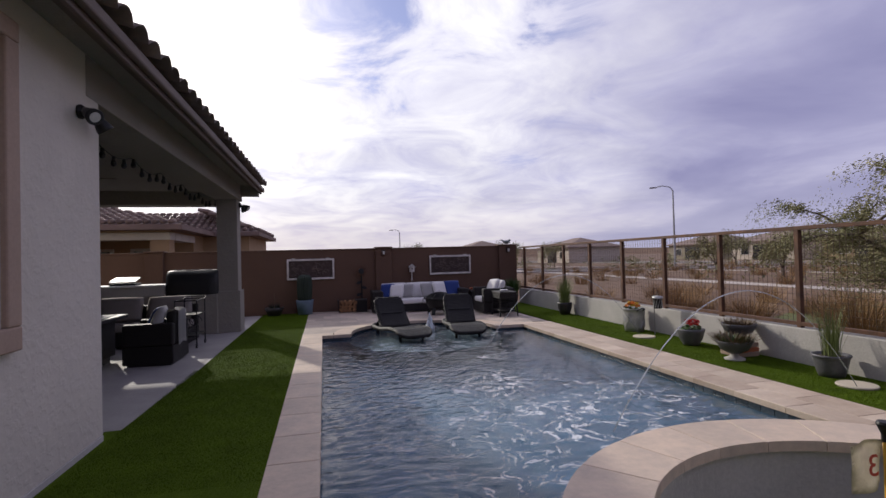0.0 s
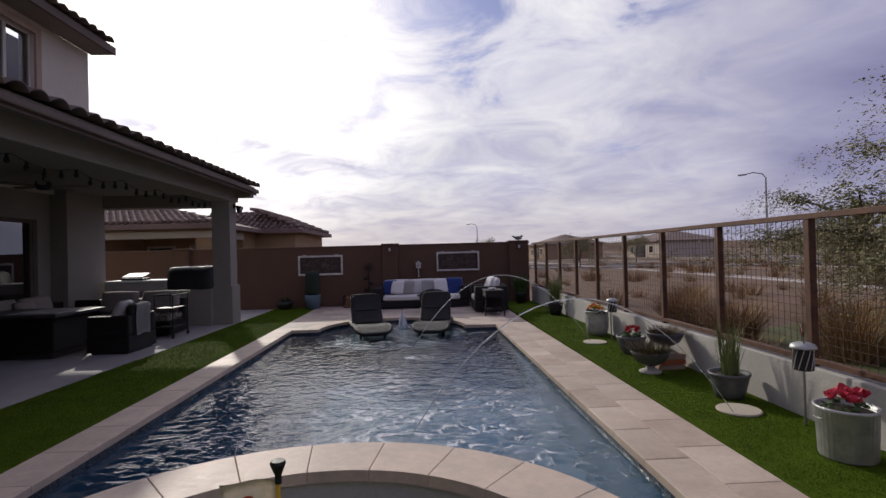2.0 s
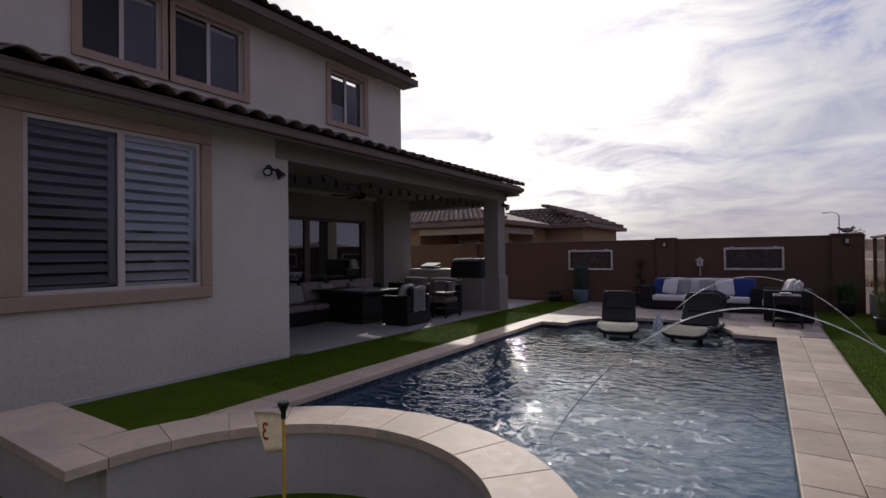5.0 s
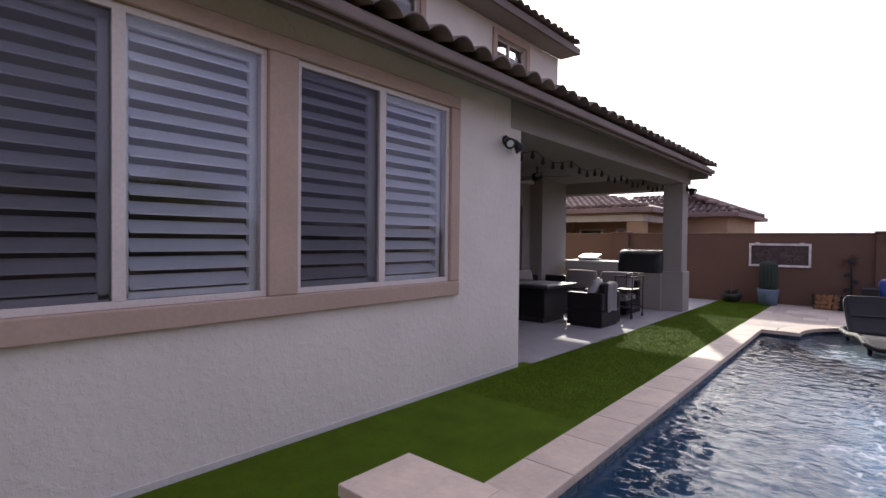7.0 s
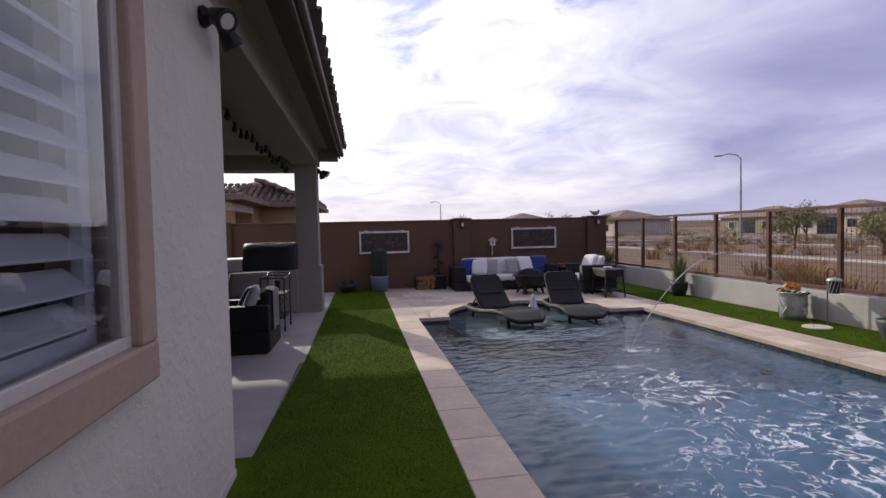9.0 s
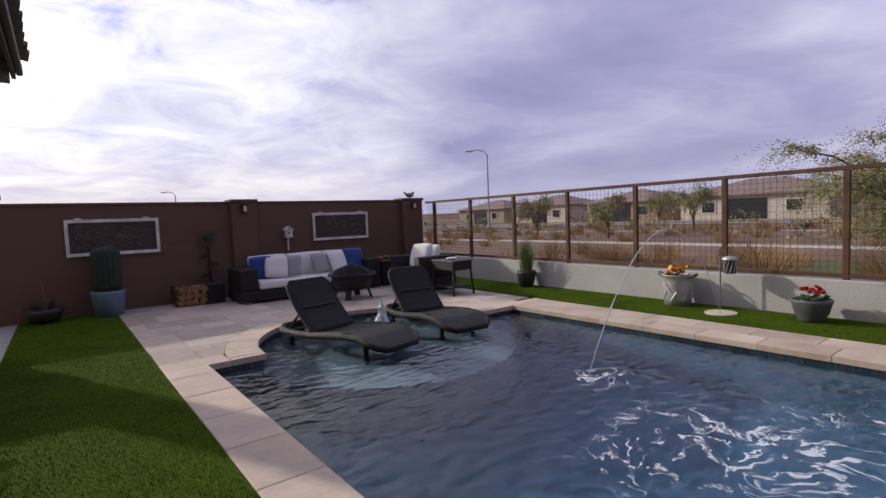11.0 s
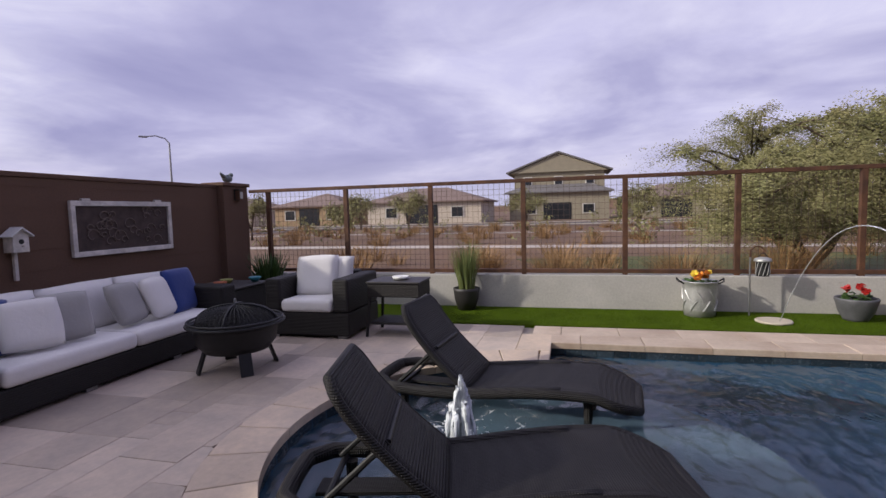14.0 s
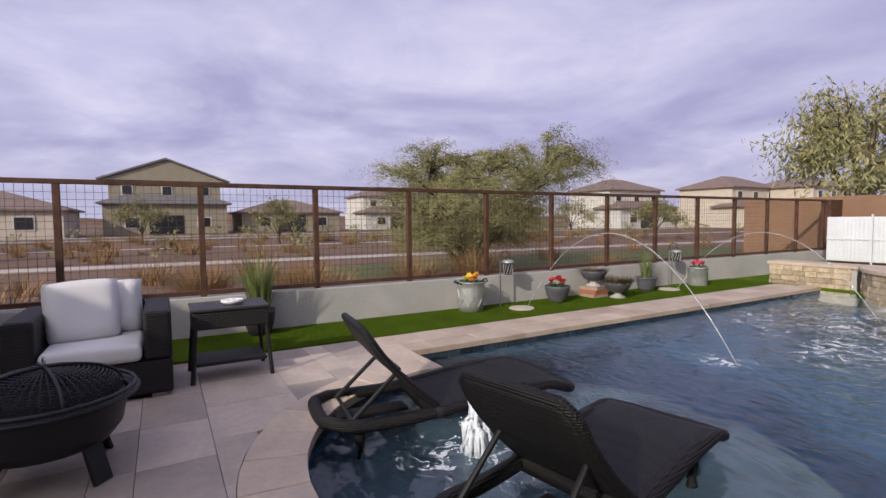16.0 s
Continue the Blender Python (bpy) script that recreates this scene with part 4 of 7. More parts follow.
        back.faces.new((t0[0], b0[0], b1[0], t1[0]))
        back.faces.new((t0[m], t1[m], b1[m], b0[m]))
    back.faces.new(rows[0][0] + rows[0][1][::-1])
    back.faces.new((rows[-1][0] + rows[-1][1][::-1])[::-1])
    bmesh.ops.recalc_face_normals(back, faces=back.faces)
    backrest = part("backrest", back, "wicker", t, "raised woven wicker back", smooth=True)
    rim = []
    for i in range(n + 1):
        s = i / n
        w = 0.315 * (1 - 0.18 * max(0, (s - 0.86) / 0.14) ** 2)
        d = 0.78 * s
        bow = 0.03 * math.sin(math.pi * s) - 0.05 * max(0, s - 0.75)
        rim.append((hu - d * math.cos(ang) - bow * math.sin(ang), w, hz + d * math.sin(ang) - bow * math.cos(ang)))
    rim += [(x, -y, z) for x, y, z in rim[::-1]]
    part("rim", tube(rim, 0.026, 8), "wicker", backrest, smooth=True)
    for s in (-1, 1):
        part("strut", tube([(0.50, s * 0.24, hz + 0.28), (0.16, s * 0.25, zc(0.2) - 0.03)], 0.016, 8), "black", t, "metal back support")
    part("cross_bar", tube([(0.18, -0.30, zc(0.2) - 0.045), (0.18, 0.30, zc(0.2) - 0.045)], 0.018, 8), "black", t)
    part("cross_bar", tube([(0.50, -0.24, hz + 0.28), (0.50, 0.24, hz + 0.28)], 0.014, 8), "black", t)
    part("slat", box(0.10, 0.62, -0.07, 0.07, zc(0.3) - 0.075, zc(0.3) - 0.05, 0.006), "wicker", t)
    for u in (0.22, 1.62):
        for s in (-1, 1):
            leg = lathe([(0.022, -0.02), (0.026, 0.02), (0.034, zc(u) - 0.05)], 10)
            part("leg", moved(leg, Matrix.Translation((u, s * 0.24, 0.0))), "wicker", t)
    return t


lounger((1.68, 11.76, -0.40), -77)
lounger((3.40, 11.88, -0.40), -96)

# ---- sofa, armchair and tables ----
def cushion(name, w, d, h, m, colour, label, parent=None, category="cushion", group=""):
    if parent:
        ob = part(name, puff(w, d, h, seed=int(abs(m.translation.x) * 97) % 50), colour, parent, label, smooth=True)
    else:
        ob = tagged(link_mesh(name, puff(w, d, h, seed=int(abs(m.translation.x) * 97) % 50), colour, True), label, category, group)
    ob.matrix_basis = m
    return ob


sofa = thing("outdoor_sofa", "long black wicker outdoor sofa with white seat cushions", "sofa", (1.62, 14.12, 0.008))
part("base", box(0.0, 2.75, 0.0, 0.86, 0.03, 0.23, 0.02), "wicker2", sofa, "black wicker base")
part("armrest", box(0.0, 0.30, 0.0, 0.86, 0.232, 0.61, 0.035, 3), "wicker2", sofa)
part("armrest", box(2.50, 2.75, 0.0, 0.86, 0.232, 0.61, 0.035, 3), "wicker2", sofa)
part("backrest", box(0.302, 2.498, 0.72, 0.86, 0.232, 0.64, 0.03, 3), "wicker2", sofa)
for x in (0.06, 0.9, 1.8, 2.6):
    part("foot", box(x, x + 0.10, 0.02, 0.10, 0.0, 0.029, 0.004), "grill", sofa, "silver metal foot")
for k in range(2):
    x0 = 0.31 + 1.09 * k
    part("seat_cushion", box(x0, x0 + 1.085, -0.01, 0.72, 0.232, 0.375, 0.045, 4), "white_cloth", sofa, "white seat cushion", smooth=True)
for k in range(3):
    x0 = 0.31 + 0.73 * k
    b = puff(0.73, 0.46, 0.17, seed=k + 3, corner=0.1)
    ob = part("back_cushion", b, "white_cloth", sofa, "white back cushion", smooth=True)
    ob.matrix_basis = pose(x0 + 0.365, 0.62, 0.575, 76, 0, 0)
for x, y, c, nm, rz, tilt, size in ((2.10, 14.56, "blue_cloth", "dark blue", -8, 76, 0.42), (2.33, 14.40, "white_cloth", "white", -24, 68, 0.40), (2.62, 14.43, "grey_cloth", "light grey", -16, 68, 0.40),
                              (3.22, 14.44, "grey_cloth", "light grey", 12, 68, 0.40), (3.58, 14.43, "white_cloth", "white", 18, 68, 0.42), (3.98, 14.52, "blue_cloth", "dark blue", 10, 74, 0.50)):
    cushion("throw_pillow", size, size, 0.13, pose(x, y, 0.595, tilt, 0, rz), c, nm + " square throw pillow on the sofa", group="sofa pillows")

chair = thing("armchair", "black wicker armchair with white cushions", "armchair", (4.38, 12.74, 0.008))
part("base", box(0.0, 0.86, 0.0, 1.02, 0.03, 0.29, 0.02), "wicker2", chair)
part("armrest", box(0.0, 0.86, 0.0, 0.19, 0.292, 0.66, 0.03, 3), "wicker2", chair)
part("armrest", box(0.0, 0.86, 0.83, 1.02, 0.292, 0.66, 0.03, 3), "wicker2", chair)
part("backrest", box(0.72, 0.86, 0.192, 0.828, 0.292, 0.68, 0.03, 3), "wicker2", chair)
for y in (0.05, 0.87):
    part("foot", box(0.02, 0.10, y, y + 0.1, 0.0, 0.029, 0.004), "grill", chair, "silver metal foot")
part("seat_cushion", box(-0.02, 0.71, 0.20, 0.82, 0.292, 0.43, 0.045, 4), "white_cloth", chair, smooth=True)
ob = part("back_cushion", puff(0.60, 0.44, 0.16, seed=9, corner=0.1), "white_cloth", chair, smooth=True)
ob.matrix_basis = pose(0.60, 0.50, 0.64, 76, 0, -90)
cushion("throw_pillow", 0.50, 0.50, 0.15, pose(4.83, 13.34, 0.655, 68, 0, -78), "white_cloth", "white square throw pillow on the armchair")

st = thing("side_table", "dark wicker side table with a lower shelf", "side table", (4.55, 11.98, 0.008))
part("tabletop", box(0.0, 0.46, 0.0, 0.62, 0.59, 0.615, 0.008), "pot_dark", st, "dark glass top")
part("apron", box(0.01, 0.45, 0.01, 0.61, 0.44, 0.588, 0.012), "wicker2", st, "woven apron")
part("shelf", box(0.03, 0.43, 0.03, 0.59, 0.13, 0.16, 0.008), "wicker2", st)
for x in (0.03, 0.43):
    for y in (0.03, 0.59):
        part("leg", tube([(x + (x - 0.23) * 0.16, y + (y - 0.31) * 0.12, 0), (x, y, 0.44)], 0.018, 8), "wicker2", st)
ash = thing("ashtray", "round white ashtray on the side table", "ashtray", (4.76, 12.26, 0.624))
part("dish", lathe([(0.0, 0.0), (0.07, 0.0), (0.095, 0.02), (0.095, 0.038), (0.08, 0.036), (0.06, 0.012), (0.0, 0.012)], 24), "white", ash, smooth=True)
for k in range(4):
    part("lump", moved(lathe([(0.0, 0.0), (0.025, 0.004), (0.02, 0.02), (0.0, 0.026)], 8), Matrix.Translation((0.045 * math.cos(k * 1.6), 0.045 * math.sin(k * 1.6), 0.014))), "white", ash)

ct = thing("corner_table", "low black wicker corner table beside the sofa", "side table", (4.46, 14.22, 0.008))
part("tabletop", box(0.0, 0.72, 0.0, 0.72, 0.50, 0.53, 0.01), "pot_dark", ct, "dark glass top")
part("body", box(0.02, 0.70, 0.02, 0.70, 0.03, 0.498, 0.02), "wicker2", ct)
part("foot", box(0.06, 0.66, 0.06, 0.66, 0.0, 0.029), "pot_dark", ct)
for x, y, c, nm in ((4.58, 14.50, "clay", "orange clay"), (4.82, 14.60, "olive", "olive glazed"), (5.06, 14.36, "teal", "teal glazed")):
    bowl = thing("small_bowl", "small " + nm + " bowl on the corner table", "bowl", (x, y, 0.539), group="table bowls")
    part("bowl", lathe([(0.0, 0.0), (0.04, 0.0), (0.075, 0.045), (0.078, 0.06), (0.07, 0.058), (0.035, 0.012), (0.0, 0.01)], 20), c, bowl, smooth=True)

# ---- fire pit ----
fp = thing("fire_pit", "round black steel fire pit with domed mesh lid", "fire pit", (3.32, 13.34, 0.008), 20)
fp.scale = (0.94, 0.94, 0.90)
part("bowl", lathe([(0.0, 0.16), (0.18, 0.165), (0.30, 0.20), (0.36, 0.28), (0.385, 0.42), (0.40, 0.46), (0.39, 0.46), (0.37, 0.42), (0.345, 0.29), (0.28, 0.22), (0.0, 0.19)], 36), "black", fp, smooth=True)
part("rim", lathe([(0.385, 0.455), (0.45, 0.46), (0.455, 0.475), (0.385, 0.472), (0.385, 0.455)], 36), "black", fp, smooth=True)
part("ring", tube([(0.43 * math.cos(a), 0.43 * math.sin(a), 0.50) for a in [i * 0.2618 for i in range(24)]], 0.012, 8, closed=True), "black", fp)


def dome():
    b = bmesh.new()
    n = 48
    for k in range(n):
        a = 2 * math.pi * k / n
        tube([(0.36 * math.cos(a) * math.cos(q), 0.36 * math.sin(a) * math.cos(q), 0.48 + 0.16 * math.sin(q)) for q in (0, 0.3, 0.6, 0.9, 1.2, 1.5)], 0.006, 4, bm=b)
    for q in [0.08 * i for i in range(1, 18)]:
        r = 0.36 * math.cos(q)
        tube([(r * math.cos(2 * math.pi * i / 32), r * math.sin(2 * math.pi * i / 32), 0.48 + 0.16 * math.sin(q)) for i in range(32)], 0.006, 4, bm=b, closed=True)
    return b


lid = part("lid", dome(), "black", fp, "domed black mesh spark screen")
for a in (0, math.pi / 2):
    part("lid_strap", tube([(0.37 * math.cos(q) * math.cos(a), 0.37 * math.cos(q) * math.sin(a), 0.485 + 0.165 * math.sin(q)) for q in [math.pi * i / 16 for i in range(17)]], 0.010, 6), "black", lid)
part("lid_ring", tube([(0.03 * math.cos(q), 0, 0.675 + 0.03 * math.sin(q)) for q in [i * 0.5236 for i in range(12)]], 0.005, 6, closed=True), "grill", lid)
for k in range(4):
    a = k * math.pi / 2 + 0.5
    leg = box(-0.055, 0.055, -0.012, 0.012, 0.0, 0.27, 0.004)
    part("leg", moved(leg, Matrix.Rotation(a + math.pi / 2, 4, "Z") @ Matrix.Translation((0, -0.36, 0.0)) @ Matrix.Rotation(radians(-18), 4, "X")), "black", fp)
for k in range(3):
    lg = moved(lathe([(0.0, 0.0), (0.04, 0.005), (0.045, 0.3), (0.0, 0.305)], 9), pose(-0.15, -0.12 + 0.1 * k, 0.33, 0, 90, 10 * k))
    part("log", lg, "log", fp)

# ---- things along the end wall ----
def wall_frame_art(x0, x1, z0, z1, label):
    t = thing("framed_panel", label, "wall art", ((x0 + x1) / 2, 15.396, z0), group="framed panels")
    w, h = (x1 - x0) / 2, z1 - z0
    part("panel", box(-w + 0.03, w - 0.03, -0.018, -0.006, 0.03, h - 0.03), "panel", t, "dark metal lattice panel")
    for a, b, c, d in ((-w, w, 0.0, 0.055), (-w, w, h - 0.055, h), (-w, -w + 0.05, 0.056, h - 0.056), (w - 0.05, w, 0.056, h - 0.056)):
        part("frame_bar", box(a, b, -0.045, 0.0, c, d, 0.006), "white_wood", t, "weathered white wooden bar")
    for x in (-w * 0.72, w * 0.72):
        part("hanger", box(x - 0.05, x + 0.05, -0.03, 0.0, h + 0.001, h + 0.025, 0.003), "white_wood", t)
    r = random.Random(int(x0 * 10))
    for k in range(26):
        x, z = r.uniform(-w + 0.1, w - 0.1), r.uniform(0.1, h - 0.1)
        q = r.uniform(0.04, 0.1)
        part("scroll", tube([(x + q * math.cos(i * 0.5) * (1 - i / 14), -0.024, z + q * math.sin(i * 0.5) * (1 - i / 14)) for i in range(12)], 0.007, 5), "fascia", t)
    return t


wall_frame_art(-0.72, 0.62, 0.968, 1.574, "dark lattice panel in a weathered white frame on the wall")
wall_frame_art(3.49, 4.81, 0.995, 1.585, "dark lattice panel in a weathered white frame above the sofa")

bh = thing("birdhouse", "small white wooden birdhouse on the wall", "birdhouse", (2.93, 15.396, 1.10))
bh.scale = (0.78, 0.8, 0.82)
part("body", box(-0.09, 0.09, -0.16, -0.004, 0.0, 0.20, 0.006), "white_wood", bh)
# black disc on the uncut front stands in for the opening's inner shade
part("hole", moved(lathe([(0.0, 0.0), (0.028, 0.0), (0.028, 0.006), (0.0, 0.006)], 16), pose(0, -0.161, 0.12, 90, 0, 0)), "black", bh)
for s in (-1, 1):
    part("roof_board", moved(box(-0.01, 0.16, -0.20, -0.002, -0.007, 0.007, 0.003), pose(0, 0, 0.275, 0, 38 if s > 0 else 142, 0)), "white", bh)
part("gable", slab([(-0.09, 0.0), (0.09, 0.0), (0.0, 0.075)], 0.0, 0.15), "white_wood", bh).matrix_basis = pose(0, -0.006, 0.20, 90, 0, 0)
part("post", box(-0.02, 0.02, -0.06, -0.02, -0.32, -0.001, 0.004), "white_wood", bh)
part("perch", tube([(0, -0.16, 0.07), (0, -0.21, 0.07)], 0.006), "white_wood", bh)

sk = thing("garden_stake", "dark metal sunflower garden ornament against the wall", "garden ornament", (1.40, 15.34, 0.008))
part("stem", tube([(0, 0, 0), (0.01, 0, 0.5), (0, 0, 1.05)], 0.018), "black", sk)
part("disc", moved(lathe([(0.0, 0.0), (0.08, 0.0), (0.08, 0.02), (0.0, 0.03)], 18), pose(0, -0.01, 1.16, 90, 0, 0)), "black", sk)
for k in range(12):
    a = k * math.pi / 6
    part("petal", moved(slab([(0.06, -0.025), (0.14, -0.03), (0.19, 0.0), (0.14, 0.03), (0.06, 0.025)], 0.0, 0.008), pose(0, 0.0, 1.16, 90, 0, 0) @ Matrix.Rotation(a, 4, "Z")), "rust", sk)
for k, z in enumerate((0.5, 0.7, 0.85)):
    part("leaf", moved(slab([(0, -0.02), (0.10, -0.05), (0.17, 0.0), (0.10, 0.05), (0, 0.02)], 0, 0.006), pose(0, -0.01, z, 90, 20 if k % 2 else 160, 0)), "black", sk)

rack = thing("log_holder", "low black firewood holder full of split logs", "log holder", (0.98, 14.95, 0.008))
part("frame", tube([(-0.26, -0.1, 0.02), (-0.28, -0.1, 0.36), (-0.28, 0.14, 0.36), (-0.26, 0.14, 0.02), (0.26, 0.14, 0.02), (0.28, 0.14, 0.36), (0.28, -0.1, 0.36), (0.26, -0.1, 0.02)], 0.014, 8, closed=True), "black", rack)
rr = random.Random(3)
for k in range(12):
    row, c = divmod(k, 4)
    lg = slab([(-0.055, -0.045), (0.06, -0.05), (0.05, 0.045), (-0.01, 0.06), (-0.055, 0.03)], -0.16, 0.16, 0.006)
    o = part("log", lg, "log", rack, "split firewood log")
    o.matrix_basis = pose(-0.17 + 0.115 * c + rr.uniform(-0.01, 0.01), 0.0, 0.07 + 0.105 * row, 90, rr.uniform(0, 300), rr.uniform(-8, 8))
bin_ = thing("storage_box", "low black storage box beside the sofa", "box", (1.32, 14.98, 0.008))
part("body", box(-0.14, 0.20, -0.18, 0.2, 0.0, 0.33, 0.015), "wicker2", bin_)
part("lid", box(-0.15, 0.21, -0.19, 0.21, 0.332, 0.36, 0.008), "pot_dark", bin_)

cp = thing("blue_planter", "tall dark columnar cactus in a blue-grey square planter", "planter", (-0.22, 14.98, 0.012))
part("pot", moved(lathe([(0.0, 0.0), (0.20, 0.0), (0.235, 0.36), (0.245, 0.40), (0.22, 0.40), (0.2, 0.36), (0.0, 0.35)], 28), Matrix.Identity(4)), "pot_blue", cp, smooth=True)
part("cactus", lathe([(0.17, 0.35), (0.19, 0.5), (0.20, 0.8), (0.19, 1.02), (0.13, 1.10), (0.0, 1.12)], 72, wave=lambda a: 1 + 0.07 * math.cos(18 * a)), "cactus", cp, "dark ribbed cactus", smooth=True)
lp = thing("low_planter", "low dark planter with a thin stem by the wall", "planter", (-1.05, 15.02, 0.012))
part("pot", lathe([(0.0, 0.0), (0.17, 0.0), (0.24, 0.14), (0.26, 0.22), (0.23, 0.22), (0.0, 0.18)], 24), "pot_dark", lp, smooth=True)
part("stem", tube([(0, 0, 0.18), (0.02, 0, 0.4), (0.0, 0, 0.62)], 0.008), "dry", lp)
part("leaves", blades(40, 0.14, 0.2, 0.03, 0.12, random.Random(8), 0.18), "cactus", lp)

def wall_lamp(x):
    t = thing("wall_lamp", "small bronze lantern on the wall pilaster", "wall lamp", (x, 15.286, 1.62), group="wall lamps")
    part("plate", box(-0.05, 0.05, -0.012, 0.0, 0.0, 0.17, 0.003), "black", t)
    part("lantern", box(-0.045, 0.045, -0.09, -0.013, 0.01, 0.15, 0.008), "rust", t)
    part("cap", box(-0.055, 0.055, -0.10, -0.013, 0.152, 0.165, 0.003), "black", t)
    part("glass", box(-0.03, 0.03, -0.094, -0.091, 0.03, 0.13), "lampglass", t)


wall_lamp(2.07)
wall_lamp(6.02)

bd = thing("bird_figure", "verdigris metal bird figure on the wall pilaster", "bird figure", (6.05, 15.45, 1.885), 10)


def bird():
    b = bmesh.new()
    bmesh.ops.create_uvsphere(b, u_segments=16, v_segments=10, radius=1.0)
    bmesh.ops.scale(b, vec=(0.12, 0.06, 0.06), verts=b.verts)
    bmesh.ops.translate(b, vec=(0, 0, 0.075), verts=b.verts)
    h = bmesh.new()
    bmesh.ops.create_uvsphere(h, u_segments=12, v_segments=8, radius=0.038)
    add(b, h, Matrix.Translation((0.11, 0, 0.13)))
    tube([(0.14, 0, 0.13), (0.18, 0, 0.125)], [0.010, 0.002], 6, bm=b)
    tube([(-0.09, 0, 0.09), (-0.17, 0, 0.13), (-0.20, 0, 0.15)], [0.035, 0.022, 0.008], 8, bm=b)
    tube([(0, 0.02, 0.0), (0, 0.02, 0.04)], 0.007, 6, bm=b)
    tube([(0, -0.02, 0.0), (0, -0.02, 0.04)], 0.007, 6, bm=b)
    return b


part("body", bird(), "bird", bd, smooth=True)

# ---- pots and lanterns along the low wall ----
def flowers(parent, colour, n, r, z, rnd, size=0.05, leaf=True):
    if leaf:
        lv = bmesh.new()
        for _ in range(60):
            a, d = rnd.uniform(0, 6.28), r * math.sqrt(rnd.random())
            s = rnd.uniform(0.02, 0.04)
            q = slab([(0, -s * 0.6), (s, -s * 0.8), (s * 1.8, 0), (s, s * 0.8), (0, s * 0.6)], 0, 0.002)
            add(lv, q, pose(d * math.cos(a), d * math.sin(a), z + rnd.uniform(0.0, 0.06), rnd.uniform(-40, 40), rnd.uniform(-40, 40), math.degrees(a)))
        part("leaves", lv, "leaf", parent, "green leaves")
    for k in range(n):
        a, d = rnd.uniform(0, 6.28), r * 0.85 * math.sqrt(rnd.random())
        b = bmesh.new()
        for p in range(9):
            s = size * rnd.uniform(0.7, 1.1)
            q = slab([(0, -s * 0.25), (s * 0.7, -s * 0.45), (s, 0), (s * 0.7, s * 0.45), (0, s * 0.25)], 0, 0.003)
            add(b, q, pose(0, 0, 0.006 * (p % 3), 0, rnd.uniform(-60, -5), p * 40 + rnd.uniform(-10, 10)))
        o = part("blossom", b, colour[k % len(colour)], parent)
        o.matrix_basis = pose(d * math.cos(a), d * math.sin(a), z + 0.05 + rnd.uniform(0.02, 0.09), rnd.uniform(-35, 35), rnd.uniform(-35, 35), 0)


r1 = random.Random(21)
g1 = thing("reed_pot", "dark round pot of tall green reed grass on the turf", "potted plant", (6.20, 11.81, 0.012))
part("pot", lathe([(0.0, 0.0), (0.12, 0.0), (0.165, 0.14), (0.18, 0.26), (0.185, 0.30), (0.165, 0.30), (0.15, 0.25), (0.0, 0.25)], 28), "pot_dark", g1, smooth=True)
part("grass", blades(260, 0.11, 0.80, 0.012, 0.26, r1, 0.24), "reed", g1, "tall green reed leaves")

gb = thing("galvanised_bucket", "tall galvanised bucket of orange and yellow flowers", "planter", (6.16, 8.86, 0.012))
part("bucket", lathe([(0.0, 0.0), (0.175, 0.0), (0.185, 0.1), (0.19, 0.22), (0.195, 0.34), (0.20, 0.42), (0.208, 0.425), (0.2, 0.435), (0.185, 0.42), (0.17, 0.36), (0.0, 0.36)], 32), "galv", gb, "galvanised steel", smooth=True)
for k in range(8):
    for z0, z1 in ((0.08, 0.20), (0.20, 0.32)):
        a, b = 2 * math.pi * k / 8, 2 * math.pi * (k + (0.5 if z0 < 0.1 else -0.5)) / 8
        part("band", tube([((0.190 + 0.03 * (q[2] - 0.1)) * math.cos(q[0]), (0.190 + 0.03 * (q[2] - 0.1)) * math.sin(q[0]), q[2]) for q in [(a + (b - a) * i / 5, 0, z0 + (z1 - z0) * i / 5) for i in range(6)]], 0.008, 5), "galv", gb)
for s in (-1, 1):
    part("handle", tube([(s * 0.20 * 0.3, s * 0.19, 0.40), (s * 0.20 * 0.3, s * 0.25, 0.43), (0, s * 0.265, 0.46), (-s * 0.06, s * 0.25, 0.43), (-s * 0.06, s * 0.19, 0.40)], 0.010, 6), "black", gb)
part("soil", lathe([(0.0, 0.365), (0.172, 0.365), (0.172, 0.37), (0.0, 0.385)], 20), "soil", gb)
flowers(gb, ("orange", "yellow", "orange"), 12, 0.15, 0.38, r1, 0.055)


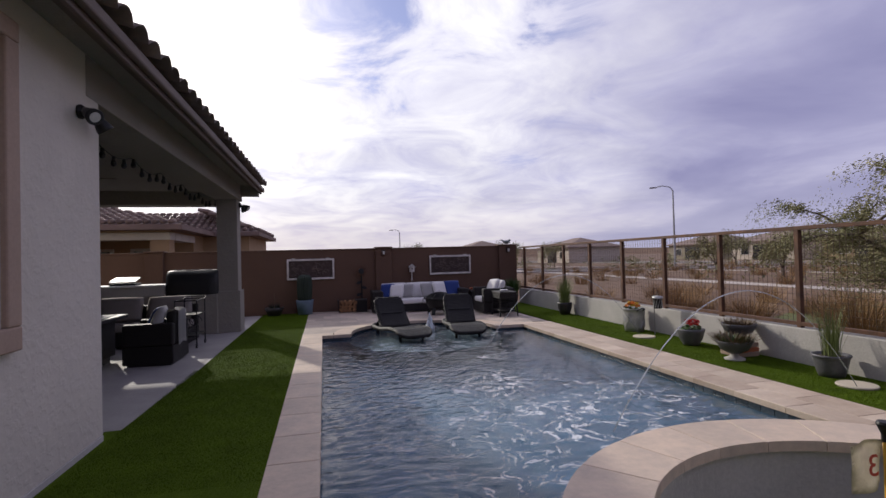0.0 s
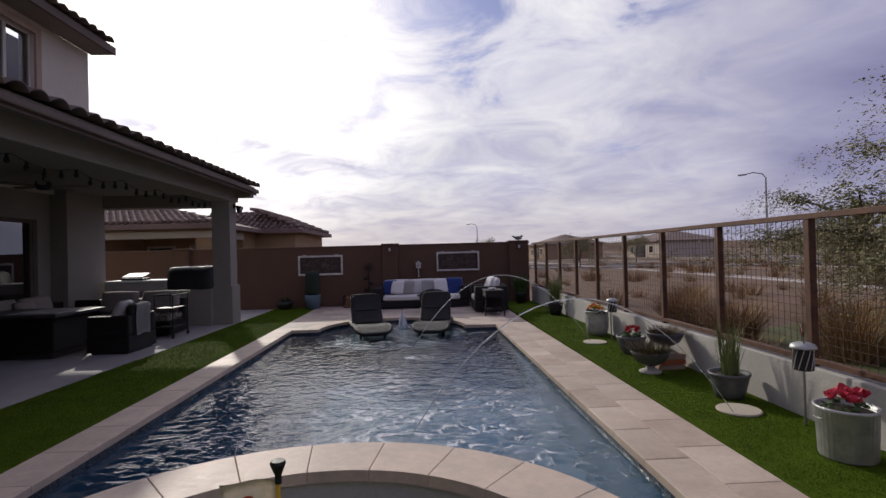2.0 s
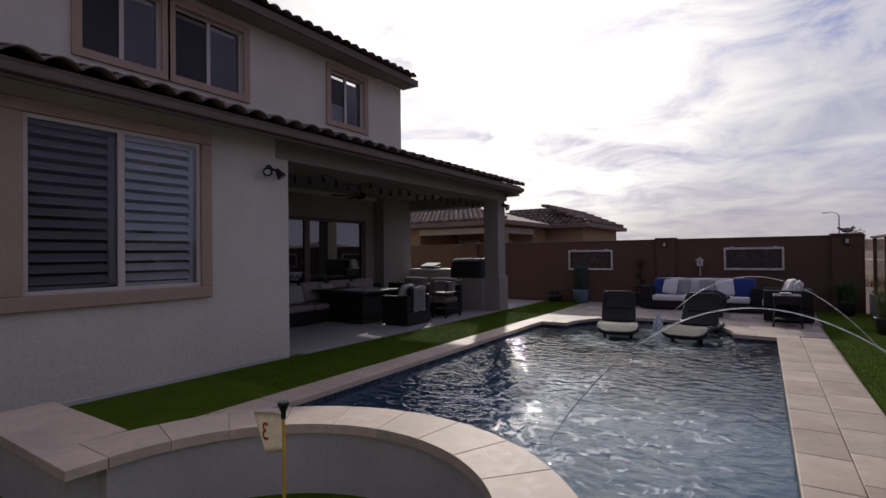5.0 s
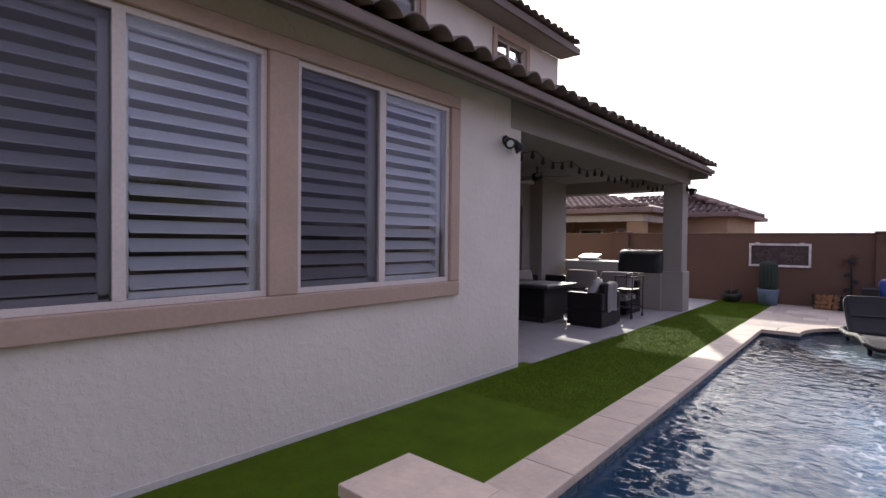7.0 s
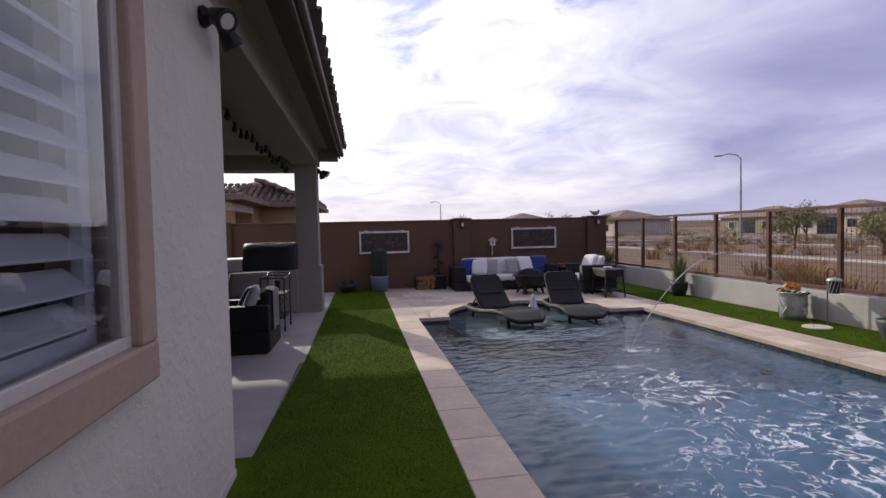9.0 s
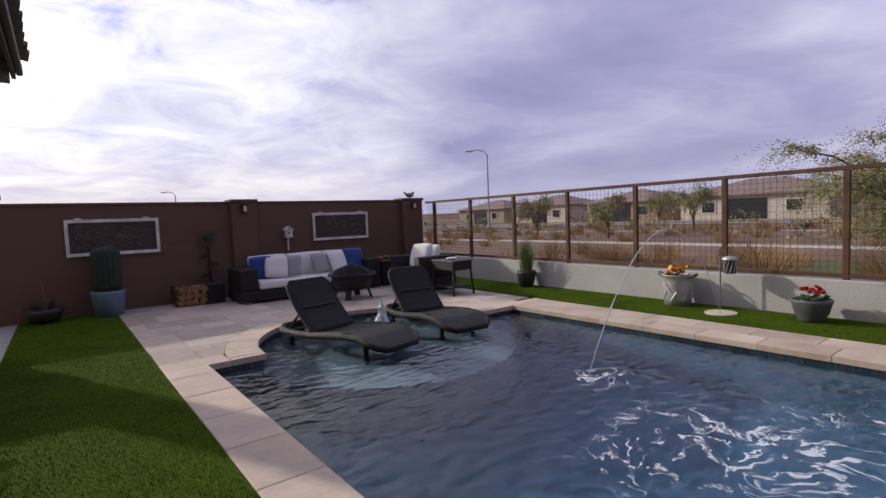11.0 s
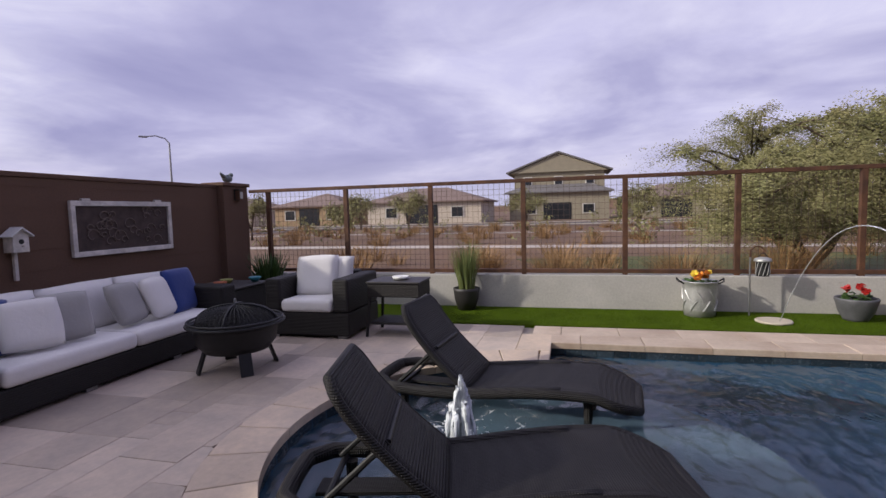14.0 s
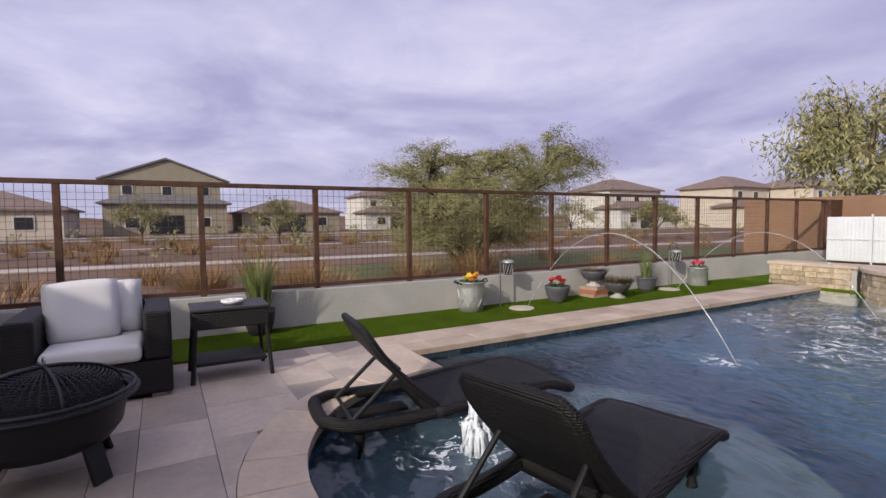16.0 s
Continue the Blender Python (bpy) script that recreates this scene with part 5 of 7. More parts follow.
def lantern(at, rz):
    t = thing("hook_lantern", "black cut-metal solar lantern hanging on a grey shepherd hook", "lantern", at, rz, "hook lanterns")
    part("rod", tube([(0, 0, 0), (0, 0, 0.60), (0.0, 0, 0.72)], 0.011, 8), "grill", t, "grey metal rod")
    part("hook", tube([(0, 0, 0.70), (0.0, 0.01, 0.80), (-0.05, 0.02, 0.85), (-0.11, 0.02, 0.84), (-0.15, 0.02, 0.80), (-0.13, 0.02, 0.77)], 0.010, 8), "rust", t, "rusty hook")
    body = part("body", lathe([(0.0, 0.49), (0.07, 0.49), (0.072, 0.50), (0.072, 0.66), (0.07, 0.665), (0.0, 0.665)], 20), "black", t, "black cut-metal cylinder")
    body.matrix_basis = Matrix.Translation((-0.13, 0.02, 0))
    cap = part("cap", lathe([(0.095, 0.667), (0.098, 0.675), (0.085, 0.70), (0.05, 0.715), (0.0, 0.72)], 20), "galv", t, "grey solar cap", smooth=True)
    cap.matrix_basis = Matrix.Translation((-0.13, 0.02, 0))
    part("bail", tube([(-0.13 - 0.06, 0.02, 0.70), (-0.15, 0.02, 0.76), (-0.11, 0.02, 0.76), (-0.07, 0.02, 0.70)], 0.005, 6), "black", t)
    for k in range(10):
        a = 2 * math.pi * k / 10
        b = tube([(0.074 * math.cos(a + 0.6 * (i / 4) * s), 0.074 * math.sin(a + 0.6 * (i / 4) * s), 0.50 + 0.16 * i / 4) for s in (1,) for i in range(5)], 0.004, 4)
        o = part("cutwork", b, "lampglass", body)
    return t


lantern((6.20, 8.30, 0.012), 90)
lantern((6.28, 4.19, 0.012), 60)

rp = thing("red_flower_pot", "grey glazed pot of red cyclamen flowers", "potted plant", (6.09, 7.245, 0.012))
part("pot", lathe([(0.0, 0.0), (0.12, 0.0), (0.13, 0.03), (0.17, 0.10), (0.195, 0.20), (0.21, 0.24), (0.205, 0.26), (0.185, 0.255), (0.17, 0.2), (0.0, 0.2)], 32, wave=lambda a: 1 + 0.01 * math.cos(20 * a)), "pot_grey", rp, smooth=True)
part("soil", lathe([(0.0, 0.205), (0.172, 0.205), (0.172, 0.21), (0.0, 0.225)], 20), "soil", rp)
flowers(rp, ("red",), 9, 0.12, 0.24, r1, 0.055)


def urn(at, name, label):
    t = thing(name, label, "urn planter", at, group="pedestal urns")
    part("foot", lathe([(0.0, 0.0), (0.13, 0.0), (0.13, 0.02), (0.06, 0.05), (0.05, 0.09), (0.0, 0.09)], 24), "lowwall", t, "cast-stone foot", smooth=True)
    part("bowl", lathe([(0.0, 0.09), (0.08, 0.092), (0.17, 0.14), (0.215, 0.22), (0.23, 0.25), (0.225, 0.265), (0.20, 0.26), (0.18, 0.22), (0.0, 0.20)], 30), "pot_grey", t, smooth=True)
    part("soil", lathe([(0.0, 0.205), (0.18, 0.205), (0.18, 0.22), (0.0, 0.235)], 20), "soil", t)
    return t


u1 = urn((5.85, 6.12, 0.012), "urn_planter", "grey footed urn of trailing dry succulents on the turf")
part("succulent", blades(320, 0.19, 0.20, 0.022, 0.26, r1, 0.20, 0.2), "dry", u1, "dry trailing plants")
part("foliage", blades(120, 0.17, 0.16, 0.025, 0.18, r1, 0.20, 0.2), "leaf", u1)
blk = thing("paver_stand", "stack of reddish paving blocks under an urn", "blocks", (6.16, 6.36, 0.012))
for k in range(3):
    part("block", moved(box(-0.17, 0.17, -0.17, 0.17, 0.062 * k, 0.062 * k + 0.058, 0.006), Matrix.Rotation(0.1 * k, 4, "Z")), "clay" if k == 1 else "trim", blk)
u2 = urn((6.16, 6.36, 0.196), "urn_planter", "grey footed urn of dry succulents on paving blocks")
part("succulent", blades(220, 0.17, 0.15, 0.022, 0.22, r1, 0.20, 0.2), "dry", u2, "dry trailing plants")

tg = thing("tall_grass_pot", "wide grey pot of tall thin green stalks", "potted plant", (6.15, 5.02, 0.012))
part("pot", lathe([(0.0, 0.0), (0.17, 0.0), (0.20, 0.08), (0.235, 0.22), (0.25, 0.27), (0.265, 0.28), (0.262, 0.305), (0.235, 0.30), (0.215, 0.26), (0.0, 0.26)], 32), "pot_grey", tg, smooth=True)
part("soil", lathe([(0.0, 0.262), (0.214, 0.262), (0.214, 0.268), (0.0, 0.285)], 20), "soil", tg)
tagged(part("foliage", blades(110, 0.12, 0.78, 0.016, 0.22, r1, 0.26, 0.6), "reed", tg, "tall thin stalks"), kind="stuff")
tg.scale = (0.74, 0.74, 0.84)

bp = thing("ribbed_planter", "large ribbed galvanised tub of pink geraniums", "planter", (6.09, 3.56, 0.012))
part("tub", lathe([(0.0, 0.0), (0.255, 0.0), (0.26, 0.02), (0.28, 0.44), (0.295, 0.45), (0.298, 0.475), (0.285, 0.48), (0.265, 0.47), (0.26, 0.42), (0.0, 0.42)], 96, wave=lambda a: 1 + 0.012 * math.cos(32 * a)), "galv", bp, "ribbed galvanised steel", smooth=True)
part("soil", lathe([(0.0, 0.422), (0.255, 0.422), (0.255, 0.43), (0.0, 0.45)], 24), "soil", bp)
for s in (-1, 1):
    part("handle", tube([(s * 0.29, -0.05, 0.38), (s * 0.33, -0.05, 0.38), (s * 0.33, 0.05, 0.38), (s * 0.29, 0.05, 0.38)], 0.007, 6), "galv", bp)
flowers(bp, ("pink",), 26, 0.2, 0.46, r1, 0.065)
bp.scale = (0.66, 0.66, 0.76)

for x, y in ((5.97, 4.60), (5.87, 8.15)):
    d = tagged(link_mesh("stepping_stone", moved(lathe([(0.0, 0.0), (0.185, 0.0), (0.19, 0.012), (0.18, 0.022), (0.0, 0.024)], 32), Matrix.Translation((x, y, 0.012))), "disc"),
               "round pale stone disc set in the turf", "stepping stone", "turf discs")

cpn = thing("corner_plant", "leafy green plant in a dark pot in the fence corner", "potted plant", (5.95, 14.75, 0.012))
part("pot", lathe([(0.0, 0.0), (0.13, 0.0), (0.17, 0.28), (0.18, 0.32), (0.15, 0.31), (0.0, 0.28)], 24), "pot_dark", cpn, smooth=True)
part("leaves", blades(260, 0.13, 0.62, 0.03, 0.30, r1, 0.26, 0.4), "leaf", cpn)

# white vinyl screen by the end of the fence
vs = thing("vinyl_screen", "white ribbed vinyl screen panels beside the fence", "screen", (5.95, -1.2, 0.0))
for k in range(3):
    x = -0.90 * k - 0.90
    pn = part("panel", box(x, x + 0.86, -0.03, 0.0, 0.30, 1.34, 0.006), "vinyl", vs)
    for q in range(11):
        part("rib", box(x + 0.02 + 0.077 * q, x + 0.06 + 0.077 * q, 0.001, 0.012, 0.34, 1.30, 0.003, 1), "vinyl", pn)
    part("rail", box(x, x + 0.86, 0.013, 0.025, 0.80, 0.84, 0.003), "vinyl", vs)
    part("post", box(x - 0.03, x + 0.0, -0.045, 0.015, 0.0, 1.40, 0.006), "vinyl", vs)
floaty = thing("pool_float", "small blue and white floating chlorine dispenser", "pool float", (4.75, 2.5, WATER - 0.02))
part("body", lathe([(0.0, -0.02), (0.07, -0.01), (0.09, 0.02), (0.085, 0.04), (0.05, 0.05), (0.05, 0.08), (0.0, 0.085)], 24), "teal", floaty, smooth=True)
part("cap", lathe([(0.0, 0.086), (0.045, 0.086), (0.04, 0.1), (0.0, 0.105)], 20), "white", floaty)

# ---- covered patio ----
island = thing("grill_island", "stucco outdoor kitchen counter with pale stone top", "kitchen island", (-4.3, 12.02, -0.012))
part("body", box(0.0, 2.38, 0.0, 0.60, 0.0, 0.86, 0.012), "stucco_shaded", island)
part("worktop", box(-0.04, 1.35, -0.05, 0.64, 0.862, 1.06, 0.01), "lowwall", island, "raised pale counter")
part("top_slab", box(-0.06, 1.36, -0.07, 0.66, 1.062, 1.10, 0.008), "white", island, "pale stone slab")
hob = thing("side_burner", "black side burner lid on the counter", "burner", (-4.05, 12.12, 1.088))
part("body", box(0.0, 0.5, 0.0, 0.36, 0.0, 0.05, 0.01), "black", hob)
part("lid", moved(box(0.0, 0.5, 0.0, 0.36, 0.0, 0.03, 0.01), pose(0, 0.0, 0.055, 14, 0, 0)), "grill", hob)

bbq = thing("covered_grill", "barbecue grill under a black vinyl cover", "grill", (-2.42, 12.08, 0.85))


def cover():
    b = bmesh.new()
    prof = [(-0.30, 0.0), (-0.32, 0.16), (-0.29, 0.28), (-0.16, 0.345), (0.10, 0.35), (0.26, 0.30), (0.32, 0.16), (0.32, 0.0)]
    n = 16
    rows = []
    for i in range(n + 1):
        u = i / n
        e = min(1.0, 0.86 + 0.14 * min(u, 1 - u) / 0.12)
        rows.append([b.verts.new(((u - 0.5) * 1.12, y * e + 0.22, z * (0.96 + 0.04 * e) + 0.006 * math.sin(9 * u + 7 * y))) for y, z in prof])
    for r0, r1 in zip(rows, rows[1:]):
        for k in range(len(prof) - 1):
            b.faces.new((r0[k], r1[k], r1[k + 1], r0[k + 1]))
    b.faces.new(rows[0])
    b.faces.new(rows[-1][::-1])
    bmesh.ops.recalc_face_normals(b, faces=b.faces)
    return b


bbq.scale = (0.92, 0.95, 1.5)
part("cover", cover(), "cover", bbq, smooth=True)
part("skirt", box(-0.53, 0.53, -0.06, 0.50, -0.20, 0.0, 0.03), "cover", bbq)
part("band", box(-0.40, 0.40, 0.10, 0.20, 0.352, 0.362, 0.004), "grill", bbq, "pale strap")

sect = thing("patio_sectional", "black wicker corner sofa with taupe cushions under the patio roof", "sofa", (-4.72, 7.1, -0.012))
part("base", box(0.0, 0.82, 0.0, 4.2, 0.03, 0.30, 0.02), "wicker2", sect)
part("backrest", box(0.0, 0.16, 0.0, 4.2, 0.302, 0.74, 0.03), "wicker2", sect)
part("side_base", box(0.822, 2.60, 3.40, 4.2, 0.03, 0.30, 0.02), "wicker2", sect)
part("side_back", box(0.162, 2.60, 4.04, 4.2, 0.302, 0.74, 0.03), "wicker2", sect)
part("plinth", box(0.1, 0.7, 0.1, 4.1, 0.0, 0.029), "pot_dark", sect)
for k in range(4):
    part("seat_cushion", box(0.18, 0.82, 0.03 + 0.84 * k, 0.85 + 0.84 * k, 0.302, 0.44, 0.04, 3), "taupe_cloth", sect, smooth=True)
    o = part("back_cushion", puff(0.80, 0.48, 0.18, seed=k), "taupe_cloth", sect, smooth=True)
    o.matrix_basis = pose(0.29, 0.44 + 0.84 * k, 0.68, 76, 0, 90)
for k in range(2):
    part("seat_cushion", box(0.86 + 0.86 * k, 1.70 + 0.86 * k, 3.42, 4.03, 0.302, 0.44, 0.04, 3), "taupe_cloth", sect, smooth=True)
    o = part("back_cushion", puff(0.80, 0.48, 0.18, seed=k + 7), "taupe_cloth", sect, smooth=True)
    o.matrix_basis = pose(1.28 + 0.86 * k, 3.93, 0.68, 76, 0, 0)
for x, y, c, nm, rz in ((-4.3, 7.7, "grey_cloth", "grey", 80), (-4.3, 8.7, "grey_cloth", "grey", 95), (-4.25, 9.6, "taupe_cloth", "taupe", 90)):
    cushion("throw_pillow", 0.44, 0.44, 0.14, pose(x, y, 0.64, 64, 0, rz), c, nm + " pillow on the patio corner sofa", group="patio pillows")

tb = thing("fire_table", "dark square patio table with a pale glass inset", "table", (-3.55, 8.85, -0.012))
part("tabletop", box(-0.80, 0.80, -0.62, 0.62, 0.68, 0.735, 0.012), "pot_dark", tb)
part("inset", box(-0.10, 0.70, -0.45, 0.45, 0.737, 0.746, 0.003), "lampglass", tb, "pale glossy glass inset")
part("apron", box(-0.66, 0.66, -0.48, 0.48, 0.10, 0.678, 0.02), "wicker2", tb)
part("foot", box(-0.60, 0.60, -0.42, 0.42, 0.0, 0.099), "pot_dark", tb)

pc = thing("patio_armchair", "black wicker armchair with pillows and a draped grey throw", "armchair", (-2.55, 8.62, -0.012))
part("base", box(0.0, 0.70, 0.0, 0.85, 0.03, 0.30, 0.02), "wicker2", pc)
part("side_panel", box(0.0, 0.70, 0.0, 0.13, 0.302, 0.64, 0.03), "wicker2", pc)
part("side_panel", box(0.0, 0.70, 0.72, 0.85, 0.302, 0.64, 0.03), "wicker2", pc)
part("backrest", box(0.57, 0.70, 0.132, 0.718, 0.302, 0.80, 0.04), "wicker2", pc)
part("foot", box(0.05, 0.65, 0.05, 0.80, 0.0, 0.029), "pot_dark", pc)
part("seat_cushion", box(0.02, 0.565, 0.14, 0.71, 0.302, 0.44, 0.04, 3), "taupe_cloth", pc, smooth=True)
cushion("throw_pillow", 0.44, 0.44, 0.15, pose(-2.12, 8.86, 0.67, 66, 0, -80), "grey_cloth", "pale grey pillow in the patio armchair")
cushion("throw_pillow", 0.42, 0.42, 0.14, pose(-2.22, 9.06, 0.66, 62, 0, -85), "blue_cloth", "dark blue pillow in the patio armchair")


def throw():
    b = bmesh.new()
    g = []
    for i in range(15):
        row = []
        for j in range(9):
            u, v = i / 14, j / 8
            d = u * 1.0 - 0.40
            x = max(-0.085, min(0.085, d * 1.2))
            z = 0.822 - max(0.0, abs(d) - 0.07) + 0.012 * math.sin(7 * v + 4 * u)
            row.append(b.verts.new((0.635 + x * (1.05 + 0.06 * math.sin(9 * v)), 0.20 + 0.42 * v + 0.02 * math.sin(6 * u), z)))
        g.append(row)
    for i in range(14):
        for j in range(8):
            b.faces.new((g[i][j], g[i + 1][j], g[i + 1][j + 1], g[i][j + 1]))
    bmesh.ops.solidify(b, geom=b.faces[:], thickness=0.012)
    bmesh.ops.recalc_face_normals(b, faces=b.faces)
    return b


tw = tagged(link_mesh("throw_blanket", throw(), "grey_cloth", True), "grey and white throw blanket draped over a chair back", "blanket")
tw.matrix_basis = Matrix.Translation((-2.55, 8.62, -0.012))

tr = thing("serving_trolley", "black wrought-metal serving trolley with curled sides", "trolley", (-2.25, 10.15, -0.012))
for x in (0.0, 0.36):
    for y in (0.0, 0.62):
        part("leg", tube([(x, y, 0.05), (x, y, 0.40), (x, y + 0.02, 0.86)], 0.011, 8), "black", tr)
        part("wheel", moved(lathe([(0.0, -0.012), (0.042, -0.012), (0.042, 0.012), (0.0, 0.012)], 16), pose(x, y, 0.042, 0, 90, 0)), "black", tr)
for z in (0.22, 0.60, 0.86):
    part("shelf_rail", tube([(0, 0, z), (0.36, 0, z), (0.36, 0.62, z), (0, 0.62, z)], 0.010, 8, closed=True), "black", tr)
for z in (0.22, 0.60):
    part("shelf", box(0.01, 0.35, 0.01, 0.61, z - 0.004, z + 0.004), "black", tr)
for y in (0.0, 0.62):
    part("scroll", tube([(0.18 + 0.13 * (1 - i / 22) * math.cos(i * 0.5), y, 0.42 + 0.13 * (1 - i / 22) * math.sin(i * 0.5)) for i in range(20)], 0.007, 6), "black", tr)
part("handle", tube([(0.0, 0.62, 0.86), (0.0, 0.74, 0.90), (0.36, 0.74, 0.90), (0.36, 0.62, 0.86)], 0.010, 8), "black", tr)

fan = thing("ceiling_fan", "dark ceiling fan under the patio roof", "ceiling fan", (-3.4, 8.9, 3.10))
part("rod", tube([(0, 0, 0), (0, 0, -0.14)], 0.016, 8), "black", fan)
part("motor", lathe([(0.0, -0.30), (0.09, -0.29), (0.12, -0.23), (0.11, -0.16), (0.04, -0.13), (0.0, -0.13)], 24), "black", fan, smooth=True)
for k in range(5):
    b = slab([(0.12, -0.03), (0.35, -0.075), (0.66, -0.07), (0.68, 0.0), (0.66, 0.06), (0.35, 0.055), (0.12, 0.03)], -0.005, 0.005)
    part("blade", moved(b, Matrix.Translation((0, 0, -0.22)) @ Matrix.Rotation(k * 1.2566 + 0.3, 4, "Z") @ Matrix.Rotation(0.18, 4, "X")), "fascia", fan)

sl = thing("string_lights", "string of dark glass bulbs along the patio beam", "string lights", (-2.05, 5.4, 2.96))
cable = []
for k in range(81):
    y = 6.9 * k / 80
    cable.append((0.0, y, -0.02 - 0.10 * abs(math.sin(math.pi * y / 1.15))))
part("cable", tube(cable, 0.006, 5), "black", sl)
for k in range(22):
    y = 0.16 + 0.31 * k
    z = -0.02 - 0.10 * abs(math.sin(math.pi * y / 1.15))
    part("bulb", moved(lathe([(0.0, -0.125), (0.028, -0.11), (0.034, -0.08), (0.018, -0.04), (0.018, 0.0), (0.0, 0.002)], 10), Matrix.Translation((0, y, z))), "black", sl)


def floodlight(at, rz):
    t = thing("floodlight", "twin-head dark floodlight fixed to the stucco", "floodlight", at, rz, "floodlights")
    part("plate", lathe([(0.0, 0.0), (0.055, 0.0), (0.06, 0.02), (0.04, 0.05), (0.0, 0.055)], 18), "black", t).matrix_basis = pose(0, 0, 0, 0, 90, 0)
    for s, yaw, pitch in ((-1, -35, 30), (1, 40, 55)):
        h = part("head", lathe([(0.0, -0.02), (0.03, -0.02), (0.04, 0.02), (0.062, 0.09), (0.066, 0.12), (0.058, 0.122), (0.0, 0.11)], 20), "black", t, smooth=True)
        h.matrix_basis = pose(0.09, s * 0.085, -0.02, 0, 90 + pitch, yaw)
        part("lens", lathe([(0.0, 0.112), (0.052, 0.114), (0.05, 0.118), (0.0, 0.122)], 20), "lampglass", h)
        part("knuckle", tube([(0.03, 0, 0.0), (0.09, s * 0.085, -0.02)], 0.018, 8), "black", t)
    return t


floodlight((HX + 0.001, 4.90, 2.76), 0)
floodlight((-1.499, 12.38, 2.82), 20)

# ---- beyond the fence: desert strip, paths, road, houses, trees ----
fixed("lawn_strip", slab([(7.2, -8.0), (15.5, -12.0), (16.5, 3.0), (14.5, 12.0), (8.5, 9.0)], -0.14, -0.105), "lawn", "patchy green lawn outside the fence", "lawn")
for x, w, z, m, lab in ((17.5, 1.3, -0.10, "kerb", "pale concrete footpath"), (30.0, 1.2, -0.10, "kerb", "pale concrete footpath"), (46.5, 0.3, -0.02, "kerb", "pale concrete kerb"), (56.5, 0.3, -0.02, "kerb", "pale concrete kerb")):
    pts_a = [(x + 2.0 * math.sin((y + x) * 0.03), y) for y in range(-90, 131, 10)]
    line = pts_a + [(px + w, py) for px, py in pts_a[::-1]]
    fixed("footpath" if w > 1 else "kerb", slab(line[::-1], -0.2, z), m, lab, "path" if w > 1 else "kerb")
fixed("road", slab([(46.8, -90), (56.5, -90), (56.5, 130), (46.8, 130)], -0.2, -0.108), "road", "grey asphalt road across the desert strip", "road")
fixed("side_road", slab([(14, 47), (46, 34), (46, 42), (14, 56)], -0.2, -0.104), "road", "grey asphalt side street", "road")
fixed("side_kerb", slab([(12, 46.2), (46, 33.0), (46, 33.6), (12, 46.8)], -0.2, 0.0), "kerb", "pale kerb of the side street", "kerb")
fixed("side_kerb_far", slab([(14, 57.0), (46, 43.0), (46, 43.7), (14, 57.8)], -0.2, 0.02), "kerb", "pale kerb of the side street", "kerb")

rb = random.Random(33)
tuft = bmesh.new()
for k in range(330):
    x = rb.uniform(7.6, 44)
    y = rb.uniform(-22, 48)
    if 16.5 < x < 19.5 or (x < 16 and -10 < y < 9 and rb.random() < 0.8):
        continue
    s = rb.uniform(0.5, 1.25)
    c = blades(95, 0.36 * s, 0.72 * s, 0.022 * s, 0.70 * s, rb, 0.0, 0.4)
    add(tuft, c, Matrix.Translation((x, y, -0.13)))
for x, y, s in ((8.5, 8.6, 1.0), (9.1, 6.9, 1.15), (8.6, 10.7, 0.9), (9.6, 12.2, 1.0), (8.3, 3.6, 0.8)):
    add(tuft, blades(900, 0.34 * s, 0.95 * s, 0.011, 0.85 * s, rb, 0.0, 0.7), Matrix.Translation((x, y, -0.13)))
tagged(link_mesh("dry_grass_tufts", tuft, "bush_dry"), "tufts of dry tan desert grass beyond the fence", "dry grass", kind="stuff")
shrub = bmesh.new()
for k in range(150):
    x, y, s = rb.uniform(20, 58), rb.uniform(-40, 80), rb.uniform(0.5, 1.3)
    for q in range(70):
        a, h = rb.uniform(0, 6.28), rb.random()
        d = s * 0.75 * math.sqrt(rb.random()) * (1.1 - 0.5 * h)
        t = s * rb.uniform(0.08, 0.16)
        add_pts = [(x + d * math.cos(a) + t * rb.uniform(-1, 1), y + d * math.sin(a) + t * rb.uniform(-1, 1), -0.1 + s * h + t * rb.uniform(-1, 1)) for _ in range(3)]
        shrub.faces.new([shrub.verts.new(p) for p in add_pts])
tagged(link_mesh("desert_shrubs", shrub, "mesq"), "low olive-green desert shrubs along the road", "shrubs", kind="stuff")


